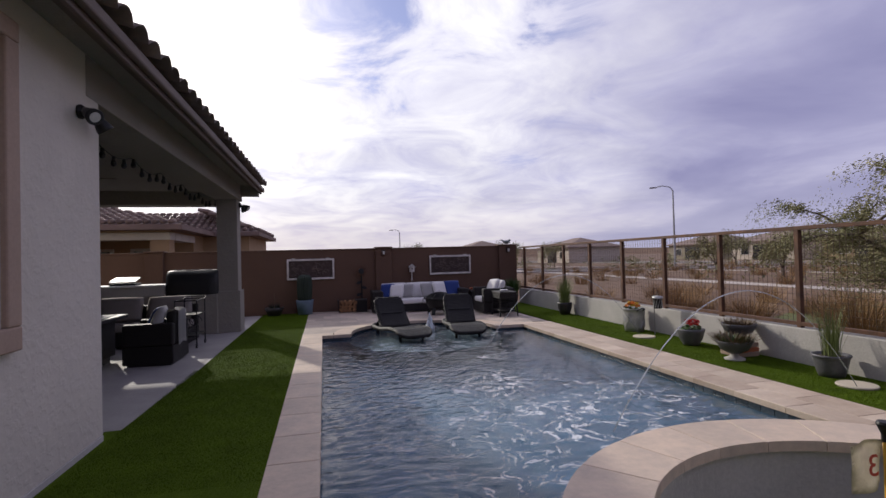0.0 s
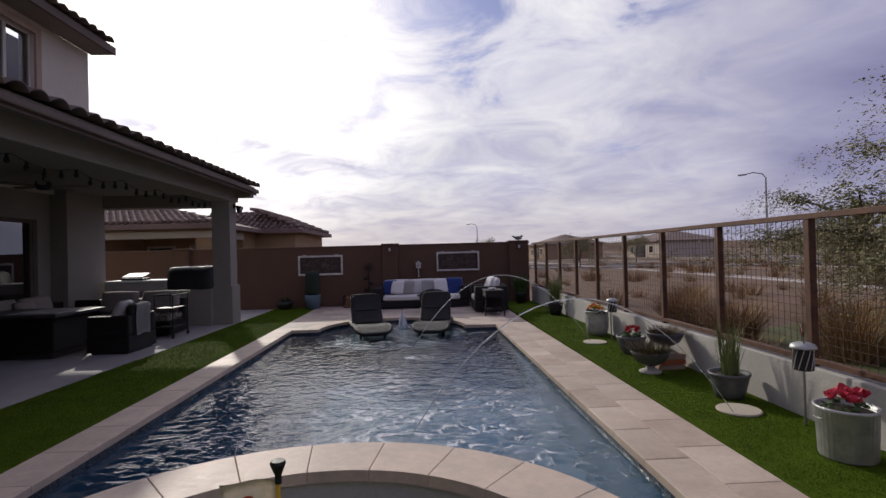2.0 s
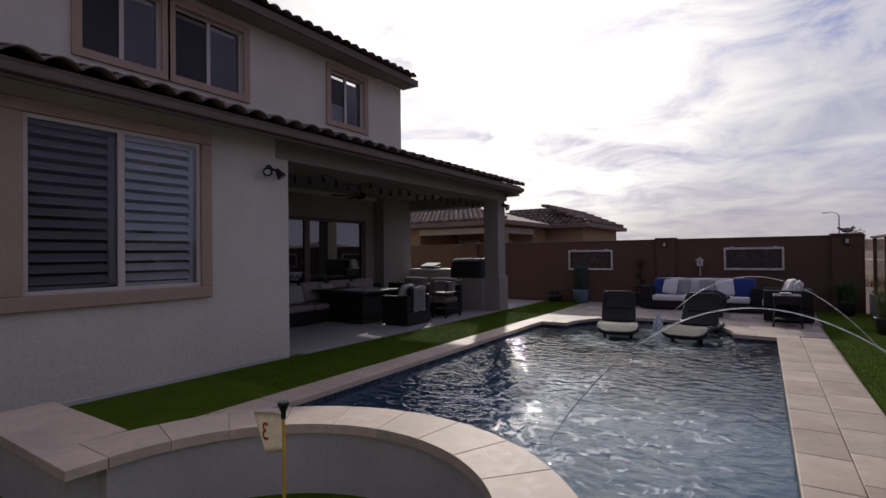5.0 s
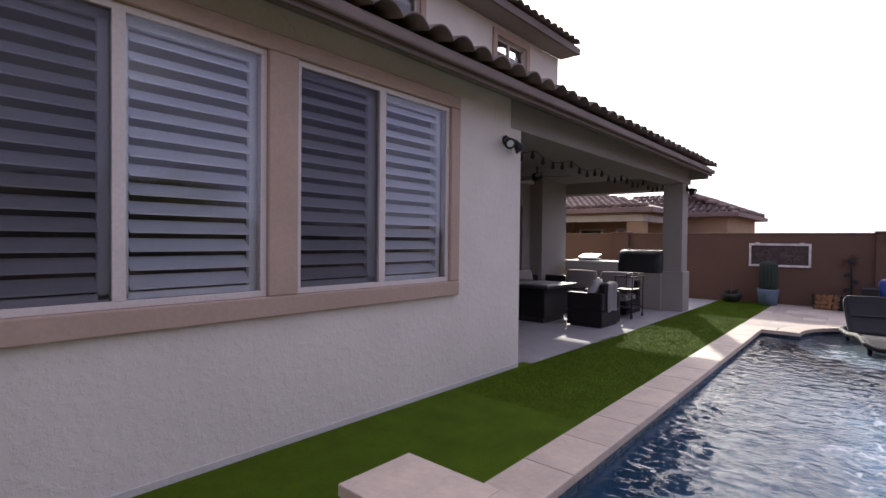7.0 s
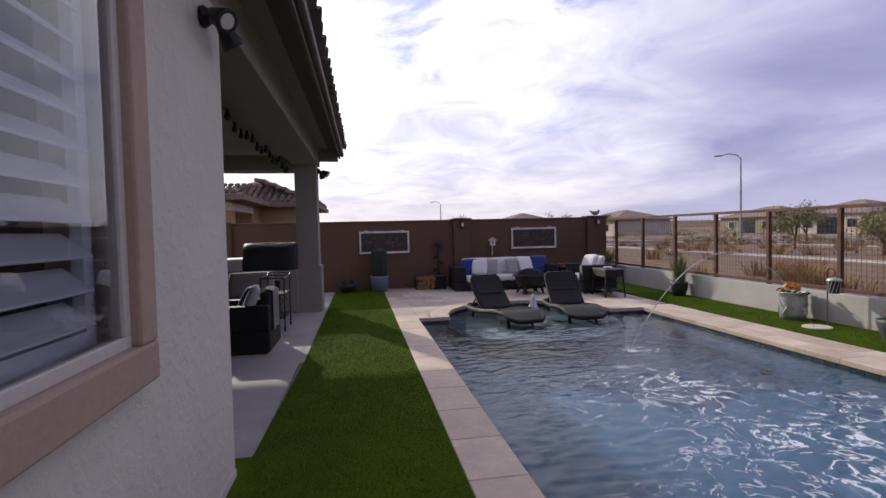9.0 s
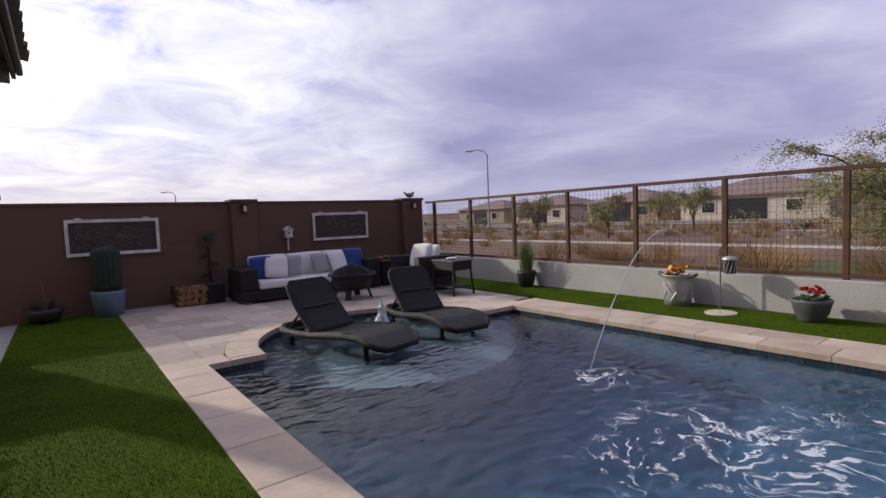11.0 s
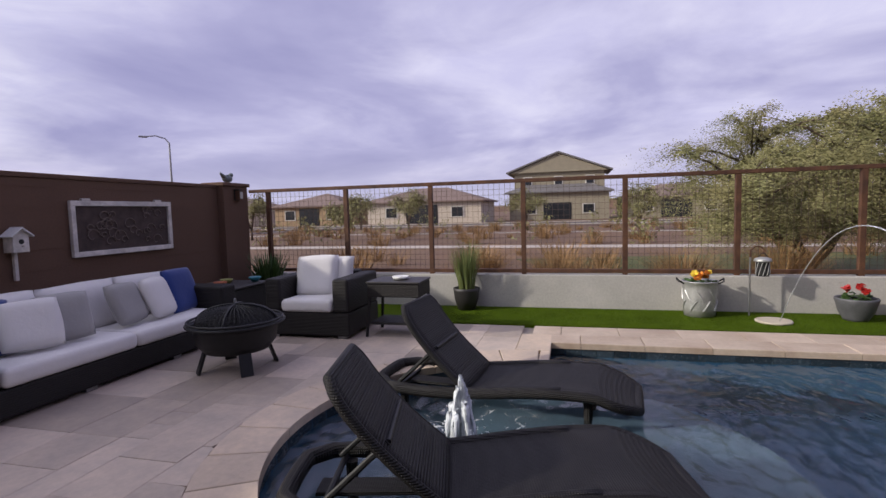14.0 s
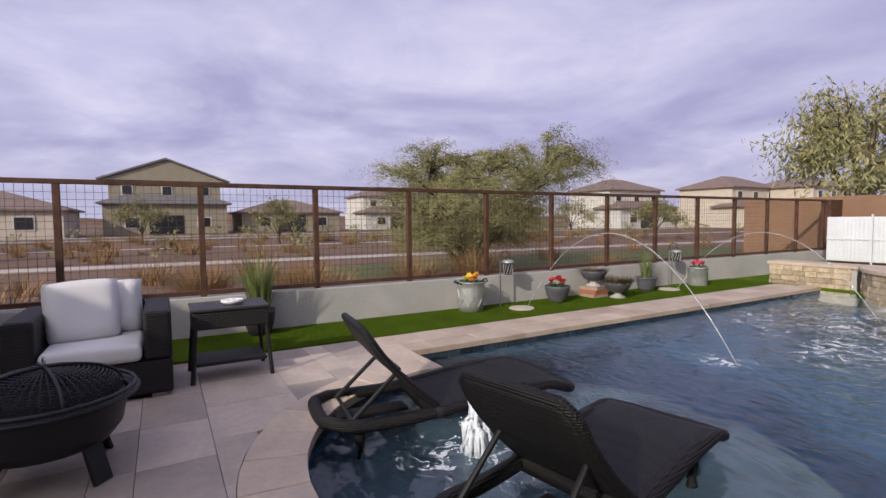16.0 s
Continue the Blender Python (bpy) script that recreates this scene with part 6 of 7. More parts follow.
def tree(name, label, at, height, spread, fork, limbs, leaves, leaf, material, seed, droop=0.4, trunk_r=0.11):
    """Tapered trunk, forking limbs and a ragged crown of many small leaves in sprays."""
    r = random.Random(seed)
    t = thing(name, label, "tree", at)
    trunk = bmesh.new()
    tube([(0, 0, -0.05), (0.03, 0.02, fork * 0.5), (0.0, 0.0, fork)], [trunk_r * 1.25, trunk_r, trunk_r * 0.9], 9, bm=trunk)
    tips = []
    for k in range(limbs):
        a = 2 * math.pi * k / limbs + r.uniform(-0.4, 0.4)
        reach = spread * (0.22 + 0.78 * ((k * 0.618) % 1.0))
        top = height * (1 - 0.5 * (reach / spread) ** 2) * r.uniform(0.78, 0.98)
        p0 = Vector((0, 0, fork * r.uniform(0.7, 1.0)))
        p3 = Vector((reach * math.cos(a), reach * math.sin(a), top))
        p1 = p0.lerp(p3, 0.35) + Vector((0, 0, 0.12 * height))
        p2 = p0.lerp(p3, 0.7) + Vector((r.uniform(-0.2, 0.2), r.uniform(-0.2, 0.2), 0.10 * height))
        tube([p0, p1, p2, p3], [trunk_r * 0.62, trunk_r * 0.45, trunk_r * 0.28, trunk_r * 0.08], 7, bm=trunk)
        for q in range(7):
            s = r.uniform(0.35, 1.0)
            base = (p1.lerp(p2, s / 0.7) if s < 0.7 else p2.lerp(p3, (s - 0.7) / 0.3))
            b = a + r.uniform(-1.5, 1.5)
            ln = spread * r.uniform(0.18, 0.42)
            end = base + Vector((ln * math.cos(b), ln * math.sin(b), ln * r.uniform(-0.7, 0.6)))
            end.z = min(end.z, height)
            tube([base, base.lerp(end, 0.5) + Vector((0, 0, 0.06)), end], [trunk_r * 0.2, trunk_r * 0.12, trunk_r * 0.04], 5, bm=trunk)
            tips.append((base, end))
    part("trunk", trunk, "bark", t, "grey-brown trunk and limbs", smooth=True)
    verts, faces = [], []
    for _ in range(leaves):
        base, end = r.choice(tips)
        s = r.random() ** 0.6
        c = base.lerp(end, s) + Vector((r.gauss(0, 1), r.gauss(0, 1), r.gauss(0, 0.8))) * spread * (0.075 if leaf < 0.1 else 0.12)
        c.z -= droop * r.random() * spread * 0.12
        d = Vector((r.uniform(-1, 1), r.uniform(-1, 1), r.uniform(-1.0, 0.5) - droop)).normalized()
        side = d.orthogonal().normalized()
        side.rotate(Matrix.Rotation(r.uniform(0, 6.28), 3, d))
        L = leaf * r.uniform(0.6, 1.4)
        k = len(verts)
        verts += [c, c + d * L * 0.5 + side * L * 0.11, c + d * L, c + d * L * 0.5 - side * L * 0.11]
        faces.append((k, k + 1, k + 2, k + 3))
    me = bpy.data.meshes.new("crown")
    me.from_pydata([tuple(v) for v in verts], [], faces)
    me.materials.append(M[material])
    cr = new("crown", me)
    cr.parent = t
    tagged(cr, "ragged feathery crown", kind="stuff")
    return t


tree("tall_tree", "tall pale-leaved tree behind the rear wall", (7.6, -7.5, -0.12), 6.2, 3.0, 1.8, 8, 12000, 0.22, "gum", 8, 0.6, 0.16)
for x, y, h, s, sd in ((24, 22.0, 2.6, 1.5, 11), (33, 21.5, 3.4, 2.0, 12), (34, 6.0, 3.2, 1.8, 13), (27, 30.0, 3.0, 1.8, 14), (40, 42, 3.4, 2.2, 15), (26, -8.0, 3.0, 2.0, 16), (34, -20.0, 3.4, 2.4, 17), (22, -16.0, 3.0, 1.8, 18), (42, 14.0, 3.6, 2.0, 19), (44, 30, 3.6, 2.2, 20), (18, 47, 3.2, 2.0, 21), (30, 62, 4.0, 2.6, 22), (11, 62, 3.6, 2.2, 23)):
    tree("desert_tree", "small feathery desert tree beyond the fence", (x, y, -0.12), h, s, 0.7, 6, 3000, 0.20, "mesq", sd, 0.3, 0.07)


def frond_tree(name, label, at, height, spread, seed, fronds=520, leaflets=80):
    """Low forked desert tree: crooked limbs and hanging feathery fronds that leave gaps."""
    r = random.Random(seed)
    t = thing(name, label, "tree", at)
    wood, ends = bmesh.new(), []
    for k in range(5):
        a = 2 * math.pi * k / 5 + r.uniform(-0.35, 0.35)
        pts, rad = [Vector((0, 0, -0.05))], [0.13]
        p, d = Vector((0.04 * math.cos(a), 0.04 * math.sin(a), 0.15)), Vector((math.cos(a), math.sin(a), r.uniform(0.7, 1.5))).normalized()
        for q in range(7):
            pts.append(p.copy())
            rad.append(0.085 * (1 - q / 8))
            p = p + d * (0.135 * height)
            if p.z > height * 0.8 or math.hypot(p.x, p.y) > spread * 0.75:
                break
            d = (d + Vector((r.uniform(-0.45, 0.45), r.uniform(-0.45, 0.45), r.uniform(-0.25, 0.3)))).normalized()
            if q > 0:
                for _ in range(5):
                    side = Vector((r.uniform(-1, 1), r.uniform(-1, 1), r.uniform(-0.15, 0.75))).normalized()
                    ln = spread * r.uniform(0.2, 0.55)
                    b0, b1, b2 = p.copy(), p + side * ln * 0.5 + Vector((0, 0, 0.08)), p + side * ln + Vector((0, 0, -0.05))
                    b1.z, b2.z = min(b1.z, height * 0.85), min(b2.z, height * 0.9)
                    tube([b0, b1, b2], [0.035, 0.02, 0.006], 5, bm=wood)
                    ends += [(b0, b1), (b1, b2), (b1, b2)]
        tube(pts, rad, 7, bm=wood)
    part("trunk", wood, "bark", t, "dark crooked trunk and limbs", smooth=True)
    verts, faces = [], []
    for _ in range(fronds):
        b0, b1 = r.choice(ends)
        c = b0.lerp(b1, r.random())
        if c.z > height * 0.92 or c.z < height * 0.26 or math.hypot(c.x, c.y) > spread * 1.15:
            continue
        a = math.atan2(c.y, c.x) + r.gauss(0, 0.9)
        out, rise, ln = Vector((math.cos(a), math.sin(a), 0)), r.uniform(0.0, 0.7), r.uniform(0.55, 1.25)
        drop = r.uniform(0.5, 1.1)
        across = Vector((-out.y, out.x, 0))
        for q in range(leaflets):
            u = (q + r.random()) / leaflets
            v = c + out * (ln * u) + Vector((0, 0, ln * (rise * u - drop * u * u)))
            way = (across * (1 if q % 2 else -1) + out * r.uniform(-0.1, 0.7) + Vector((0, 0, r.uniform(-0.9, 0.25)))).normalized()
            L = r.uniform(0.035, 0.08) * (1.1 - 0.5 * u)
            v = v + Vector((r.gauss(0, 0.05), r.gauss(0, 0.05), r.gauss(0, 0.05)))
            side = way.cross(out + Vector((0, 0, r.uniform(-1, 1)))).normalized() * L * 0.16
            k = len(verts)
            verts += [v, v + way * L * 0.5 + side, v + way * L, v + way * L * 0.5 - side]
            faces.append((k, k + 1, k + 2, k + 3))
    me = bpy.data.meshes.new("crown")
    me.from_pydata([tuple(v) for v in verts], [], faces)
    me.materials.append(M["mesq"])
    cr = new("crown", me)
    cr.parent = t
    tagged(cr, "hanging feathery olive-green fronds", kind="stuff")
    return t


def hip_roof(x0, x1, y0, y1, z, rise, over=0.5):
    """Hip roof over a rectangle; the ridge runs along its longer side."""
    b = bmesh.new()
    x0, x1, y0, y1 = x0 - over, x1 + over, y0 - over, y1 + over
    if x1 - x0 > y1 - y0:
        h = (y1 - y0) / 2
        r = [(x0 + h, (y0 + y1) / 2), (x1 - h, (y0 + y1) / 2)]
    else:
        h = (x1 - x0) / 2
        r = [((x0 + x1) / 2, y0 + h), ((x0 + x1) / 2, y1 - h)]
    c = [b.verts.new((x, y, z)) for x, y in ((x0, y0), (x1, y0), (x1, y1), (x0, y1))]
    lo = [b.verts.new((x, y, z - 0.18)) for x, y in ((x0, y0), (x1, y0), (x1, y1), (x0, y1))]
    t = [b.verts.new((*p, z + rise)) for p in r]
    if x1 - x0 > y1 - y0:
        fs = [(c[0], c[1], t[1], t[0]), (c[1], c[2], t[1]), (c[2], c[3], t[0], t[1]), (c[3], c[0], t[0])]
    else:
        fs = [(c[0], c[1], t[0]), (c[1], c[2], t[1], t[0]), (c[2], c[3], t[1]), (c[3], c[0], t[0], t[1])]
    for f in fs:
        b.faces.new(f)
    for k in range(4):
        b.faces.new((lo[k], lo[(k + 1) % 4], c[(k + 1) % 4], c[k]))
    b.faces.new(lo[::-1])
    bmesh.ops.recalc_face_normals(b, faces=b.faces)
    return b


def far_house(name, label, x, y, w, d, h, wall, roof, rise=1.8, two=False, gable=False):
    """A house beyond the road that faces -x: walls, roof, windows and doors, w wide along y."""
    t = thing(name, label, "house", (x, y, -0.12), group="houses beyond the road")
    y0, y1 = -w / 2, w / 2
    part("wall", box(0, d, y0, y1, 0, h), wall, t)
    if two:
        part("upper_wall", box(2.5, d, y0 + 0.5, y1 - 0.5, h, h + 2.9), wall, t)
        if gable:
            z = h + 2.9
            g = bmesh.new()
            a = [g.verts.new(c) for c in ((2.0, y0 - 0.1, z), (2.0, y1 + 0.1, z), (2.0, 0, z + rise + 0.4))]
            e = [g.verts.new(c) for c in ((d + 0.5, y0 - 0.1, z), (d + 0.5, y1 + 0.1, z), (d + 0.5, 0, z + rise + 0.4))]
            g.faces.new(a)
            g.faces.new(e[::-1])
            g.faces.new((a[0], a[2], e[2], e[0]))
            g.faces.new((a[2], a[1], e[1], e[2]))
            g.faces.new((a[0], e[0], e[1], a[1]))
            bmesh.ops.recalc_face_normals(g, faces=g.faces)
            part("gable", g, wall, t)
            for s in (-1, 1):
                p = Vector((1.7, 0, z + rise + 0.55))
                L = math.hypot(w / 2 + 0.7, rise + 0.4)
                an = math.atan2(rise + 0.4, w / 2 + 0.35)
                rf = box(0, d - 1.2, 0, L, -0.12, 0.10)
                part("roof", moved(rf, Matrix.Translation(p) @ Matrix.Rotation(-an if s > 0 else math.pi + an, 4, "X") if s > 0 else Matrix.Translation(p) @ Matrix.Scale(-1, 4, (0, 1, 0)) @ Matrix.Rotation(-an, 4, "X")), roof, t)
        else:
            part("roof", hip_roof(2.5, d, y0 + 0.5, y1 - 0.5, h + 2.95, rise), roof, t)
        part("lower_roof", hip_roof(0, 4.6, y0, y1, h, 1.1, 0.6), "h_roof2" if gable else roof, t)
        for yy in (-w * 0.32, 0.0, w * 0.32):
            wn = part("window", box(2.42, 2.52, yy - 0.65, yy + 0.65, h + 1.0, h + 2.3), "h_white", t)
            part("pane", box(2.38, 2.415, yy - 0.5, yy + 0.5, h + 1.12, h + 2.18), "h_glass", wn)
    else:
        part("roof", hip_roof(0, d, y0, y1, h, rise), roof, t)
    for yy in (-w * 0.30, w * 0.28):
        wn = part("window", box(-0.07, 0.02, yy - 0.85, yy + 0.85, 0.8, 2.2), "h_white", t)
        part("pane", box(-0.10, -0.072, yy - 0.7, yy + 0.7, 0.92, 2.08), "h_glass", wn)
    # flat dark panel on the solid wall stands in for a shaded recess
    part("porch", box(-0.05, 0.03, -w * 0.13, w * 0.15, 0.0, 2.4), "h_glass", t, "flat dark panel standing in for the shade of a recess")
    return t


frond_tree("mesquite_tree", "spreading feathery desert tree just outside the fence", (11.4, 5.55, -0.12), 3.75, 3.4, 6, 3000, 85)


far_house("gabled_house", "two-storey olive stucco house with a wide gable", 72.0, 12.0, 13.8, 12, 4.0, "h_olive", "h_roof2", 2.3, True, True)
for x, y, w, h, wall, two in ((60, 28.5, 15, 2.9, "h_cream", False), (62, 45.5, 11, 2.8, "h_tan", False), (74, 37, 13, 3.0, "h_tan", False), (74, -4.0, 14, 2.9, "h_olive", False), (66, 64, 12, 3.0, "h_cream", False), (84, 54, 13, 3.0, "h_olive", False),
                              (80, -24, 13, 3.0, "h_white", True), (62, -33, 14, 2.9, "h_tan", False), (52, -54, 13, 3.2, "h_white", True), (40, -66, 13, 3.2, "h_cream", True), (34, -76, 13, 3.2, "h_cream", True), (70, 84, 14, 3.0, "h_olive", False), (44, 92, 14, 3.0, "h_cream", False), (26, 100, 14, 3.0, "h_tan", False)):
    far_house("far_house", "pale stucco house with a brown tile roof beyond the road", x, y, w, 11, h, wall, "h_roof", 1.9, two)


def street_lamp(at, h, rz, reach=2.2):
    t = thing("street_lamp", "tall grey street lamp with a curved arm", "street lamp", at, rz, "street lamps")
    part("pole", tube([(0, 0, 0), (0, 0, h - 0.4)], [0.11, 0.06], 10), "pole", t)
    part("arm", tube([(0, 0, h - 0.45), (-0.25, 0, h - 0.1), (-0.9, 0, h + 0.08), (-reach, 0, h)], 0.045, 8), "pole", t)
    part("lamp_head", box(-reach - 0.6, -reach, -0.13, 0.13, h - 0.09, h + 0.03, 0.04), "pole", t)


street_lamp((31.5, 40.0, -0.12), 7.7, -45, 1.4)
street_lamp((12.0, 82.0, -0.12), 6.4, 10, 1.2)

# neighbour's house behind the end wall
nb = thing("neighbour_house", "single-storey tan stucco house with barrel-tile roof behind the wall", "house", (0, 0, -0.12))
part("wall", box(-16.0, -9.2, 19.2, 30.5, 0, 2.95), "h_tan", nb)
part("wall", box(-9.2, -4.9, 22.4, 30.5, 0, 2.95), "h_tan", nb)
part("corner_post", box(-5.5, -4.9, 19.2, 19.8, 0, 2.75), "h_tan", nb)
part("patio_beam", box(-9.2, -4.85, 19.15, 19.75, 2.5, 2.75), "h_white", nb, "white patio beam")
part("side_beam", box(-5.45, -4.85, 19.78, 22.4, 2.5, 2.75), "h_white", nb)
part("eave_wall", box(-9.2, -4.9, 19.2, 22.4, 2.76, 3.0), "h_tan", nb)
part("wing", box(-4.9, -3.0, 24.0, 30.2, 0, 2.95), "h_tan", nb)
for x in (-8.4, -6.6):
    wn = part("window", box(x - 0.6, x + 0.6, 22.34, 22.42, 1.0, 2.3), "h_white", nb)
    part("pane", box(x - 0.48, x + 0.48, 22.30, 22.338, 1.1, 2.2), "h_glass", wn)


def tiled(bm_roof, parent, name="roof"):
    return part(name, bm_roof, "h_roof", parent, "brown barrel-tile roof")


tiled(hip_roof(-16, -4.9, 19.2, 30.5, 3.0, 1.5, 0.55), nb)
tiled(hip_roof(-8, -3.0, 24.0, 30.2, 3.0, 1.2, 0.5), nb)
rolls = bmesh.new()
for k in range(46):
    x = -16.4 + 0.26 * k
    n = 9
    for q in range(n):
        y0 = 18.7 + 0.42 * q
        zz = 3.02 + (y0 - 18.65) * 1.5 / 6.2
        if (x < -16.0 + (y0 - 18.65)) or x > -4.5 - (y0 - 18.65):
            continue
        tube([(x, y0, zz + 0.06), (x, y0 + 0.44, zz + 0.12)], [0.095, 0.075], 6, bm=rolls)
for k in range(24):
    y = 24.0 + 0.26 * k
    for q in range(6):
        x0 = -2.55 - 0.42 * q
        zz = 3.02 + (-2.5 - x0) * 1.2 / 3.0
        tube([(x0, y, zz + 0.06), (x0 - 0.44, y, zz + 0.14)], [0.095, 0.075], 6, bm=rolls)
for k in range(18):
    x = -7.6 + 0.28 * k
    for q in range(6):
        y0 = 23.55 + 0.42 * q
        zz = 3.02 + (y0 - 23.5) * 1.2 / 3.0
        if x > -2.6 - (y0 - 23.5) :
            continue
        tube([(x, y0, zz + 0.06), (x, y0 + 0.44, zz + 0.14)], [0.095, 0.075], 6, bm=rolls)
tagged(part("roof_tiles", rolls, "h_roof", nb, smooth=True), kind="stuff")

# low hills on the horizon
hill = bmesh.new()
hv = []
for i in range(61):
    a = radians(-75 + 190 * i / 60)
    h = 9 + 9 * noise.noise((i * 0.21, 2.0, 0.0)) + 4 * noise.noise((i * 0.7, 5.0, 0.0))
    hv.append((hill.verts.new((560 * math.cos(a), 560 * math.sin(a), -2)), hill.verts.new((600 * math.cos(a), 600 * math.sin(a), max(3.0, h)))))
for p, q in zip(hv, hv[1:]):
    hill.faces.new((p[0], q[0], q[1], p[1]))
fixed("backdrop_hills", hill, "desert", "low brown hills on the horizon", "hills")

# ---- pavers, coping and stone pieces, last in the file ----
def piece_ring(parent, cx, cy, r0, r1, a0, a1, n, z0, z1, material, name="coping_stone"):
    for k in range(n):
        b0, b1 = a0 + (a1 - a0) * k / n + 0.12, a0 + (a1 - a0) * (k + 1) / n - 0.12
        outer, inner = arc(cx, cy, r1, b0, b1, 5), arc(cx, cy, r0, b1, b0, 5)
        part(name, slab([W(x, y) for x, y in outer + inner], z0, z1, 0.008), material, parent)


coping = tagged(new("pool_coping"), "pale travertine coping stones round the pool", "pool coping", kind="structure")
rnd = random.Random(11)
y = 1.842
while y < YF - 0.02:
    y2 = min(y + 0.605, YF)
    part("coping_stone", slab([W(XL - 0.365, y), W(XL + 0.025, y), W(XL + 0.025, y2 - 0.005), W(XL - 0.365, y2 - 0.005)], -0.05, 0.012 + rnd.uniform(-0.001, 0.001), 0.008), "coping", coping)
    part("coping_stone", slab([W(XR - 0.025, y), W(XR + 0.31, y), W(XR + 0.31, y2 - 0.005), W(XR - 0.025, y2 - 0.005)], -0.05, 0.012, 0.008), "coping_stained", coping)
    part("paver", slab([W(XR + 0.315, y + 0.2), W(XR + 0.70, y + 0.2), W(XR + 0.70, y2 + 0.195), W(XR + 0.315, y2 + 0.195)], -0.05, 0.010, 0.006), "coping_stained", coping)
    y = y2
piece_ring(coping, CX, CY, CR - 0.02, CR + 0.33, 2, 178, 15, -0.05, 0.013, "coping")
for xa, xb in ((XL - 0.365, CX - CR - 0.33), (CX + CR + 0.33, XR + 0.31)):
    n = max(1, round((xb - xa) / 0.5))
    for k in range(n):
        a, b = xa + (xb - xa) * k / n, xa + (xb - xa) * (k + 1) / n - 0.005
        part("coping_stone", slab([W(a, YF - 0.02), W(b, YF - 0.02), W(b, YF + 0.31), W(a, YF + 0.31)], -0.05, 0.012, 0.008), "coping", coping)
for s in (-1, 1):
    xa, xb = sorted((CX + s * (CR - 0.02), CX + s * (CR + 0.325)))
    part("coping_stone", slab([W(xa, YF - 0.02), W(xb, YF - 0.02), W(xb, CY + 0.05), W(xa, CY + 0.05)], -0.05, 0.0125, 0.006), "coping", coping)

paving = tagged(new("paving"), "mottled grey-beige travertine pavers in mixed sizes", "paving", kind="structure")


def in_deck(x, y):
    return math.hypot(x - CX, y - CY) > CR + 0.33


y = YF + 0.315
r = 0
while y < 15.38:
    h = (0.40, 0.205, 0.40, 0.61)[r % 4]
    y2 = min(y + h, 15.39)
    x = -0.075 - (0.2 if r % 2 else 0.0)
    while x < 5.38:
        w = rnd.choice((0.40, 0.61, 0.61, 0.81, 0.205))
        xa, xb = max(x, -0.075), min(x + w, 5.33 + 0.02 * math.sin(y))
        if xb - xa > 0.03:
            # clip each stone against the round coping
            corners = [(xa, y), (xb - 0.003, y), (xb - 0.003, y2 - 0.003), (xa, y2 - 0.003)]
            if all(in_deck(*c) for c in corners):
                line = corners
            elif any(in_deck(*c) for c in corners):
                line = []
                fine = []
                for (ax, ay), (bx_, by_) in zip(corners, corners[1:] + corners[:1]):
                    fine += [(ax + (bx_ - ax) * q / 10, ay + (by_ - ay) * q / 10) for q in range(10)]
                for px_, py_ in fine:
                    d = math.hypot(px_ - CX, py_ - CY)
                    if d < CR + 0.335:
                        k = (CR + 0.335) / max(d, 0.01)
                        px_, py_ = CX + (px_ - CX) * k, CY + (py_ - CY) * k
                        if not (xa - 0.001 <= px_ <= xb and y - 0.001 <= py_ <= y2):
                            continue
                    if not line or math.hypot(px_ - line[-1][0], py_ - line[-1][1]) > 0.004:
                        line.append((px_, py_))
                if len(line) < 3:
                    line = None
            else:
                line = None
            if line:
                part("paver", slab([W(*c) for c in line], -0.05, 0.008 + rnd.uniform(-0.0015, 0.0015), 0.002 if len(line) == 4 else 0.0), "trav", paving)
        x += w
    y = y2
    r += 1

# waterline tiles
tiles = tagged(new("waterline_tiles"), "dark slate-blue waterline tiles under the coping", "pool tiles", kind="structure")


def tile_run(p, q, n):
    (xa, ya), (xb, yb) = p, q
    L = math.hypot(xb - xa, yb - ya)
    b = box(0.002, L / n - 0.003, -0.012, 0.0, -0.20, -0.045, 0.002, 1)
    me = bpy.data.meshes.new("tile")
    b.to_mesh(me)
    b.free()
    me.materials.append(M["tile"])
    a = math.atan2(yb - ya, xb - xa)
    for k in range(n):
        o = new("tile", me)
        o.parent = tiles
        o.matrix_basis = Matrix.Translation((xa + (xb - xa) * k / n, ya + (yb - ya) * k / n, 0)) @ Matrix.Rotation(a, 4, "Z")


tile_run(W(XR, YF), W(XR, 1.9), 56)
tile_run(W(XL, 1.9), W(XL, YF), 56)
tile_run(W(XL, YF), W(CX - CR, YF), 4)
tile_run(W(CX + CR, YF), W(XR, YF), 4)
ring = arc(CX, CY, CR - 0.002, 180, 0, 30)
for p, q in zip(ring, ring[1:]):
    tile_run(W(*q), W(*p), 1)

# stone facing of the raised wall, towards the pool
sr = random.Random(17)


def stone_piece(p0, p1, z0, z1, depth):
    (xa, ya), (xb, yb) = p0, p1
    L = math.hypot(xb - xa, yb - ya)
    b = box(0.002, L - 0.002, -0.02, depth, z0 + 0.002, z1 - 0.002, 0.006, 1)
    for v in b.verts:
        v.co += Vector((sr.uniform(-0.003, 0.003), sr.uniform(-0.004, 0.004), sr.uniform(-0.003, 0.003)))
    part("stone", moved(b, Matrix.Translation((xa, ya, 0)) @ Matrix.Rotation(math.atan2(yb - ya, xb - xa), 4, "Z")), "stone", rwall)


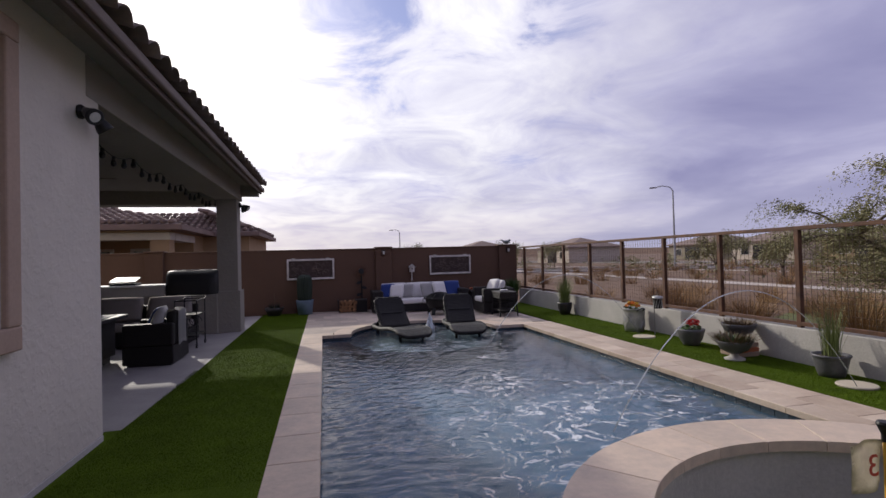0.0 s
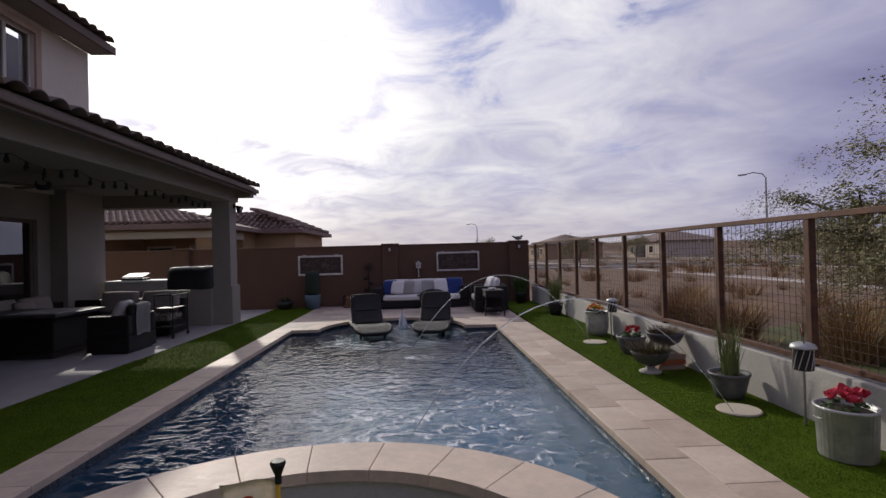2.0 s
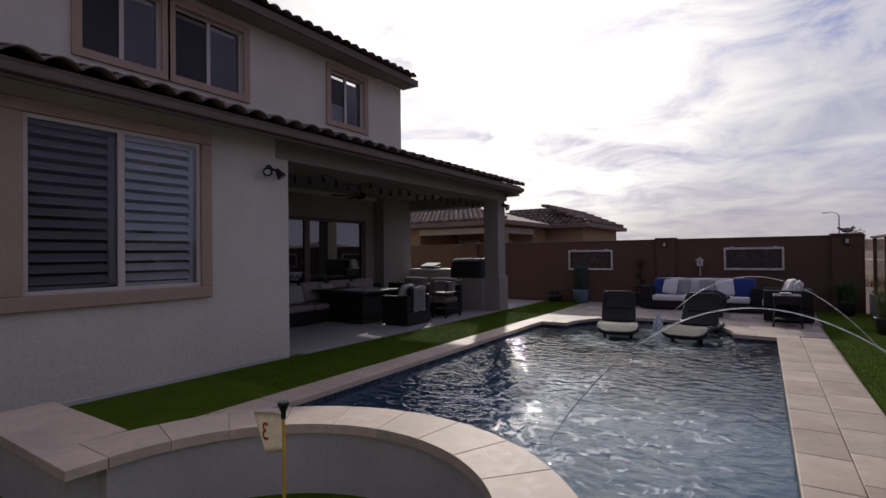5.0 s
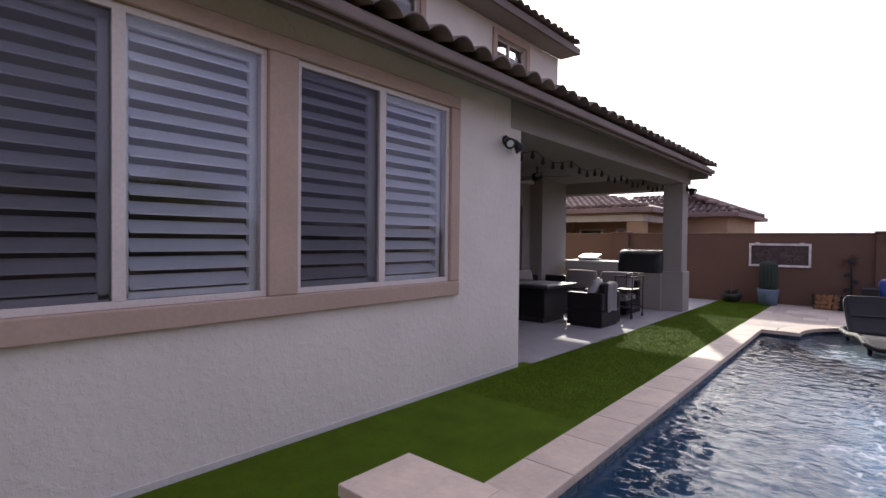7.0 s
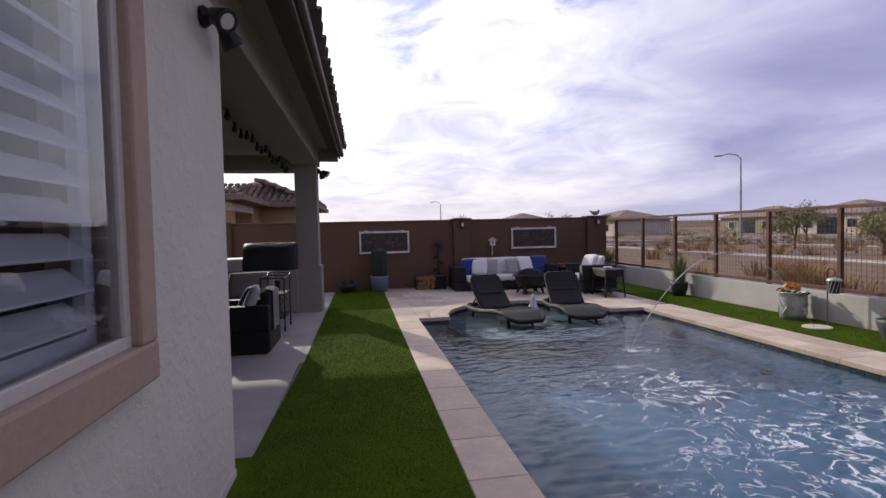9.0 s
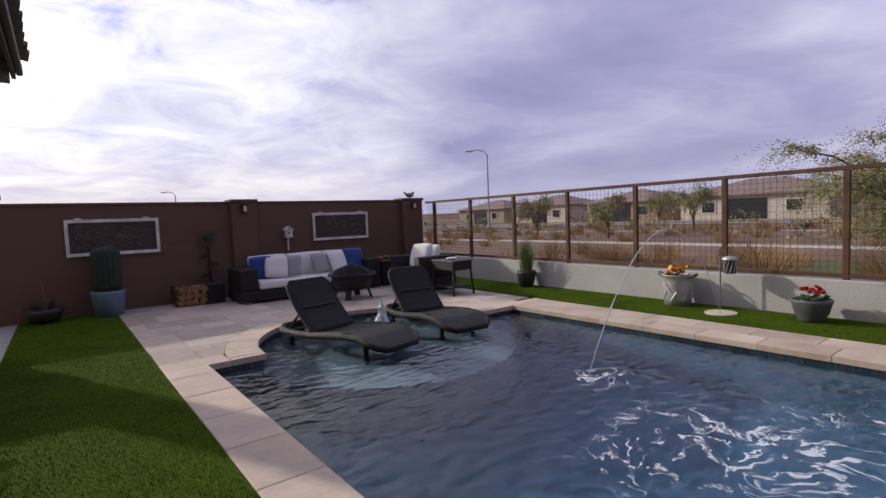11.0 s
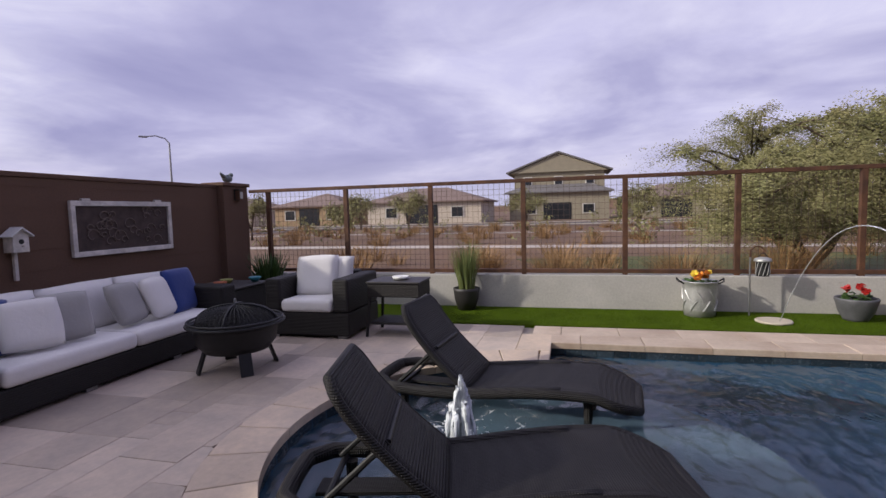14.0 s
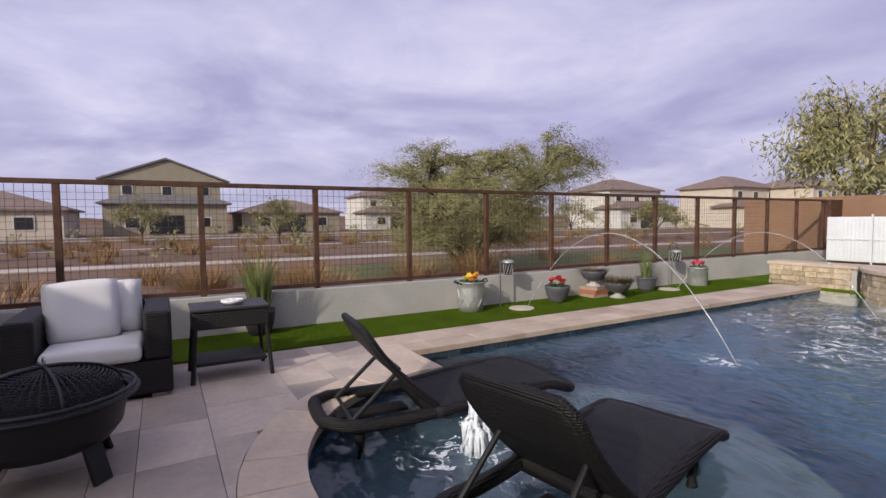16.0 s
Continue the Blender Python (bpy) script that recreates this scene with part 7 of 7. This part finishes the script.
for row in range(5):
    z0 = -0.13 + 0.104 * row
    a = 178.0 - sr.uniform(0, 5)
    while a > 4:
        s = sr.uniform(6, 13)
        e = max(a - s, 2)
        p, q = ((BX + (BO - 0.055) * math.cos(radians(v)), BY + (BO - 0.055) * math.sin(radians(v))) for v in (e, a))
        stone_piece(q, p, z0, z0 + 0.104, sr.uniform(0.02, 0.045))
        a = e
    for xa, xb, yy in ((0.06, 1.36, 1.825), (4.22, 5.62, 1.865)):
        x = xa
        while x < xb - 0.02:
            e = min(x + sr.uniform(0.16, 0.36), xb)
            stone_piece((x, yy), (e, yy), z0, z0 + 0.104, sr.uniform(0.012, 0.034))
            x = e


# short pile of the turf
def pile(name, label, count, inside, x0, x1, y0, y1, z, seed):
    r = np.random.RandomState(seed)
    x, y = r.uniform(x0, x1, count), r.uniform(y0, y1, count)
    keep = np.array([inside(a, b) for a, b in zip(x, y)])
    x, y = x[keep], y[keep]
    n = len(x)
    a = r.uniform(0, 6.283, n)
    h, w, l = r.uniform(0.007, 0.016, n), r.uniform(0.002, 0.004, n), r.uniform(0.0, 0.014, n)
    v = np.zeros((n * 3, 3))
    v[0::3] = np.stack([x - w * np.sin(a), y + w * np.cos(a), np.full(n, z)], 1)
    v[1::3] = np.stack([x + w * np.sin(a), y - w * np.cos(a), np.full(n, z)], 1)
    v[2::3] = np.stack([x + l * np.cos(a), y + l * np.sin(a), z + h], 1)
    me = bpy.data.meshes.new(name)
    me.from_pydata(v.tolist(), [], np.arange(n * 3).reshape(n, 3).tolist())
    me.materials.append(M["turf"])
    tagged(new(name, me), label, "turf pile", kind="stuff")


def on_left(x, y):
    return -1.36 + (0.0 if y > 8 else -0.05) < x < W(-0.085, y)[0]


def on_right(x, y):
    return W(5.33, y)[0] < x < 6.41


pile("turf_pile_left", "short green blades of artificial turf", 110000, on_left, -1.45, 0.1, 4.0, 15.3, 0.004, 3)
pile("turf_pile_right", "short green blades of artificial turf", 70000, on_right, 5.3, 6.42, 2.0, 12.5, 0.010, 4)
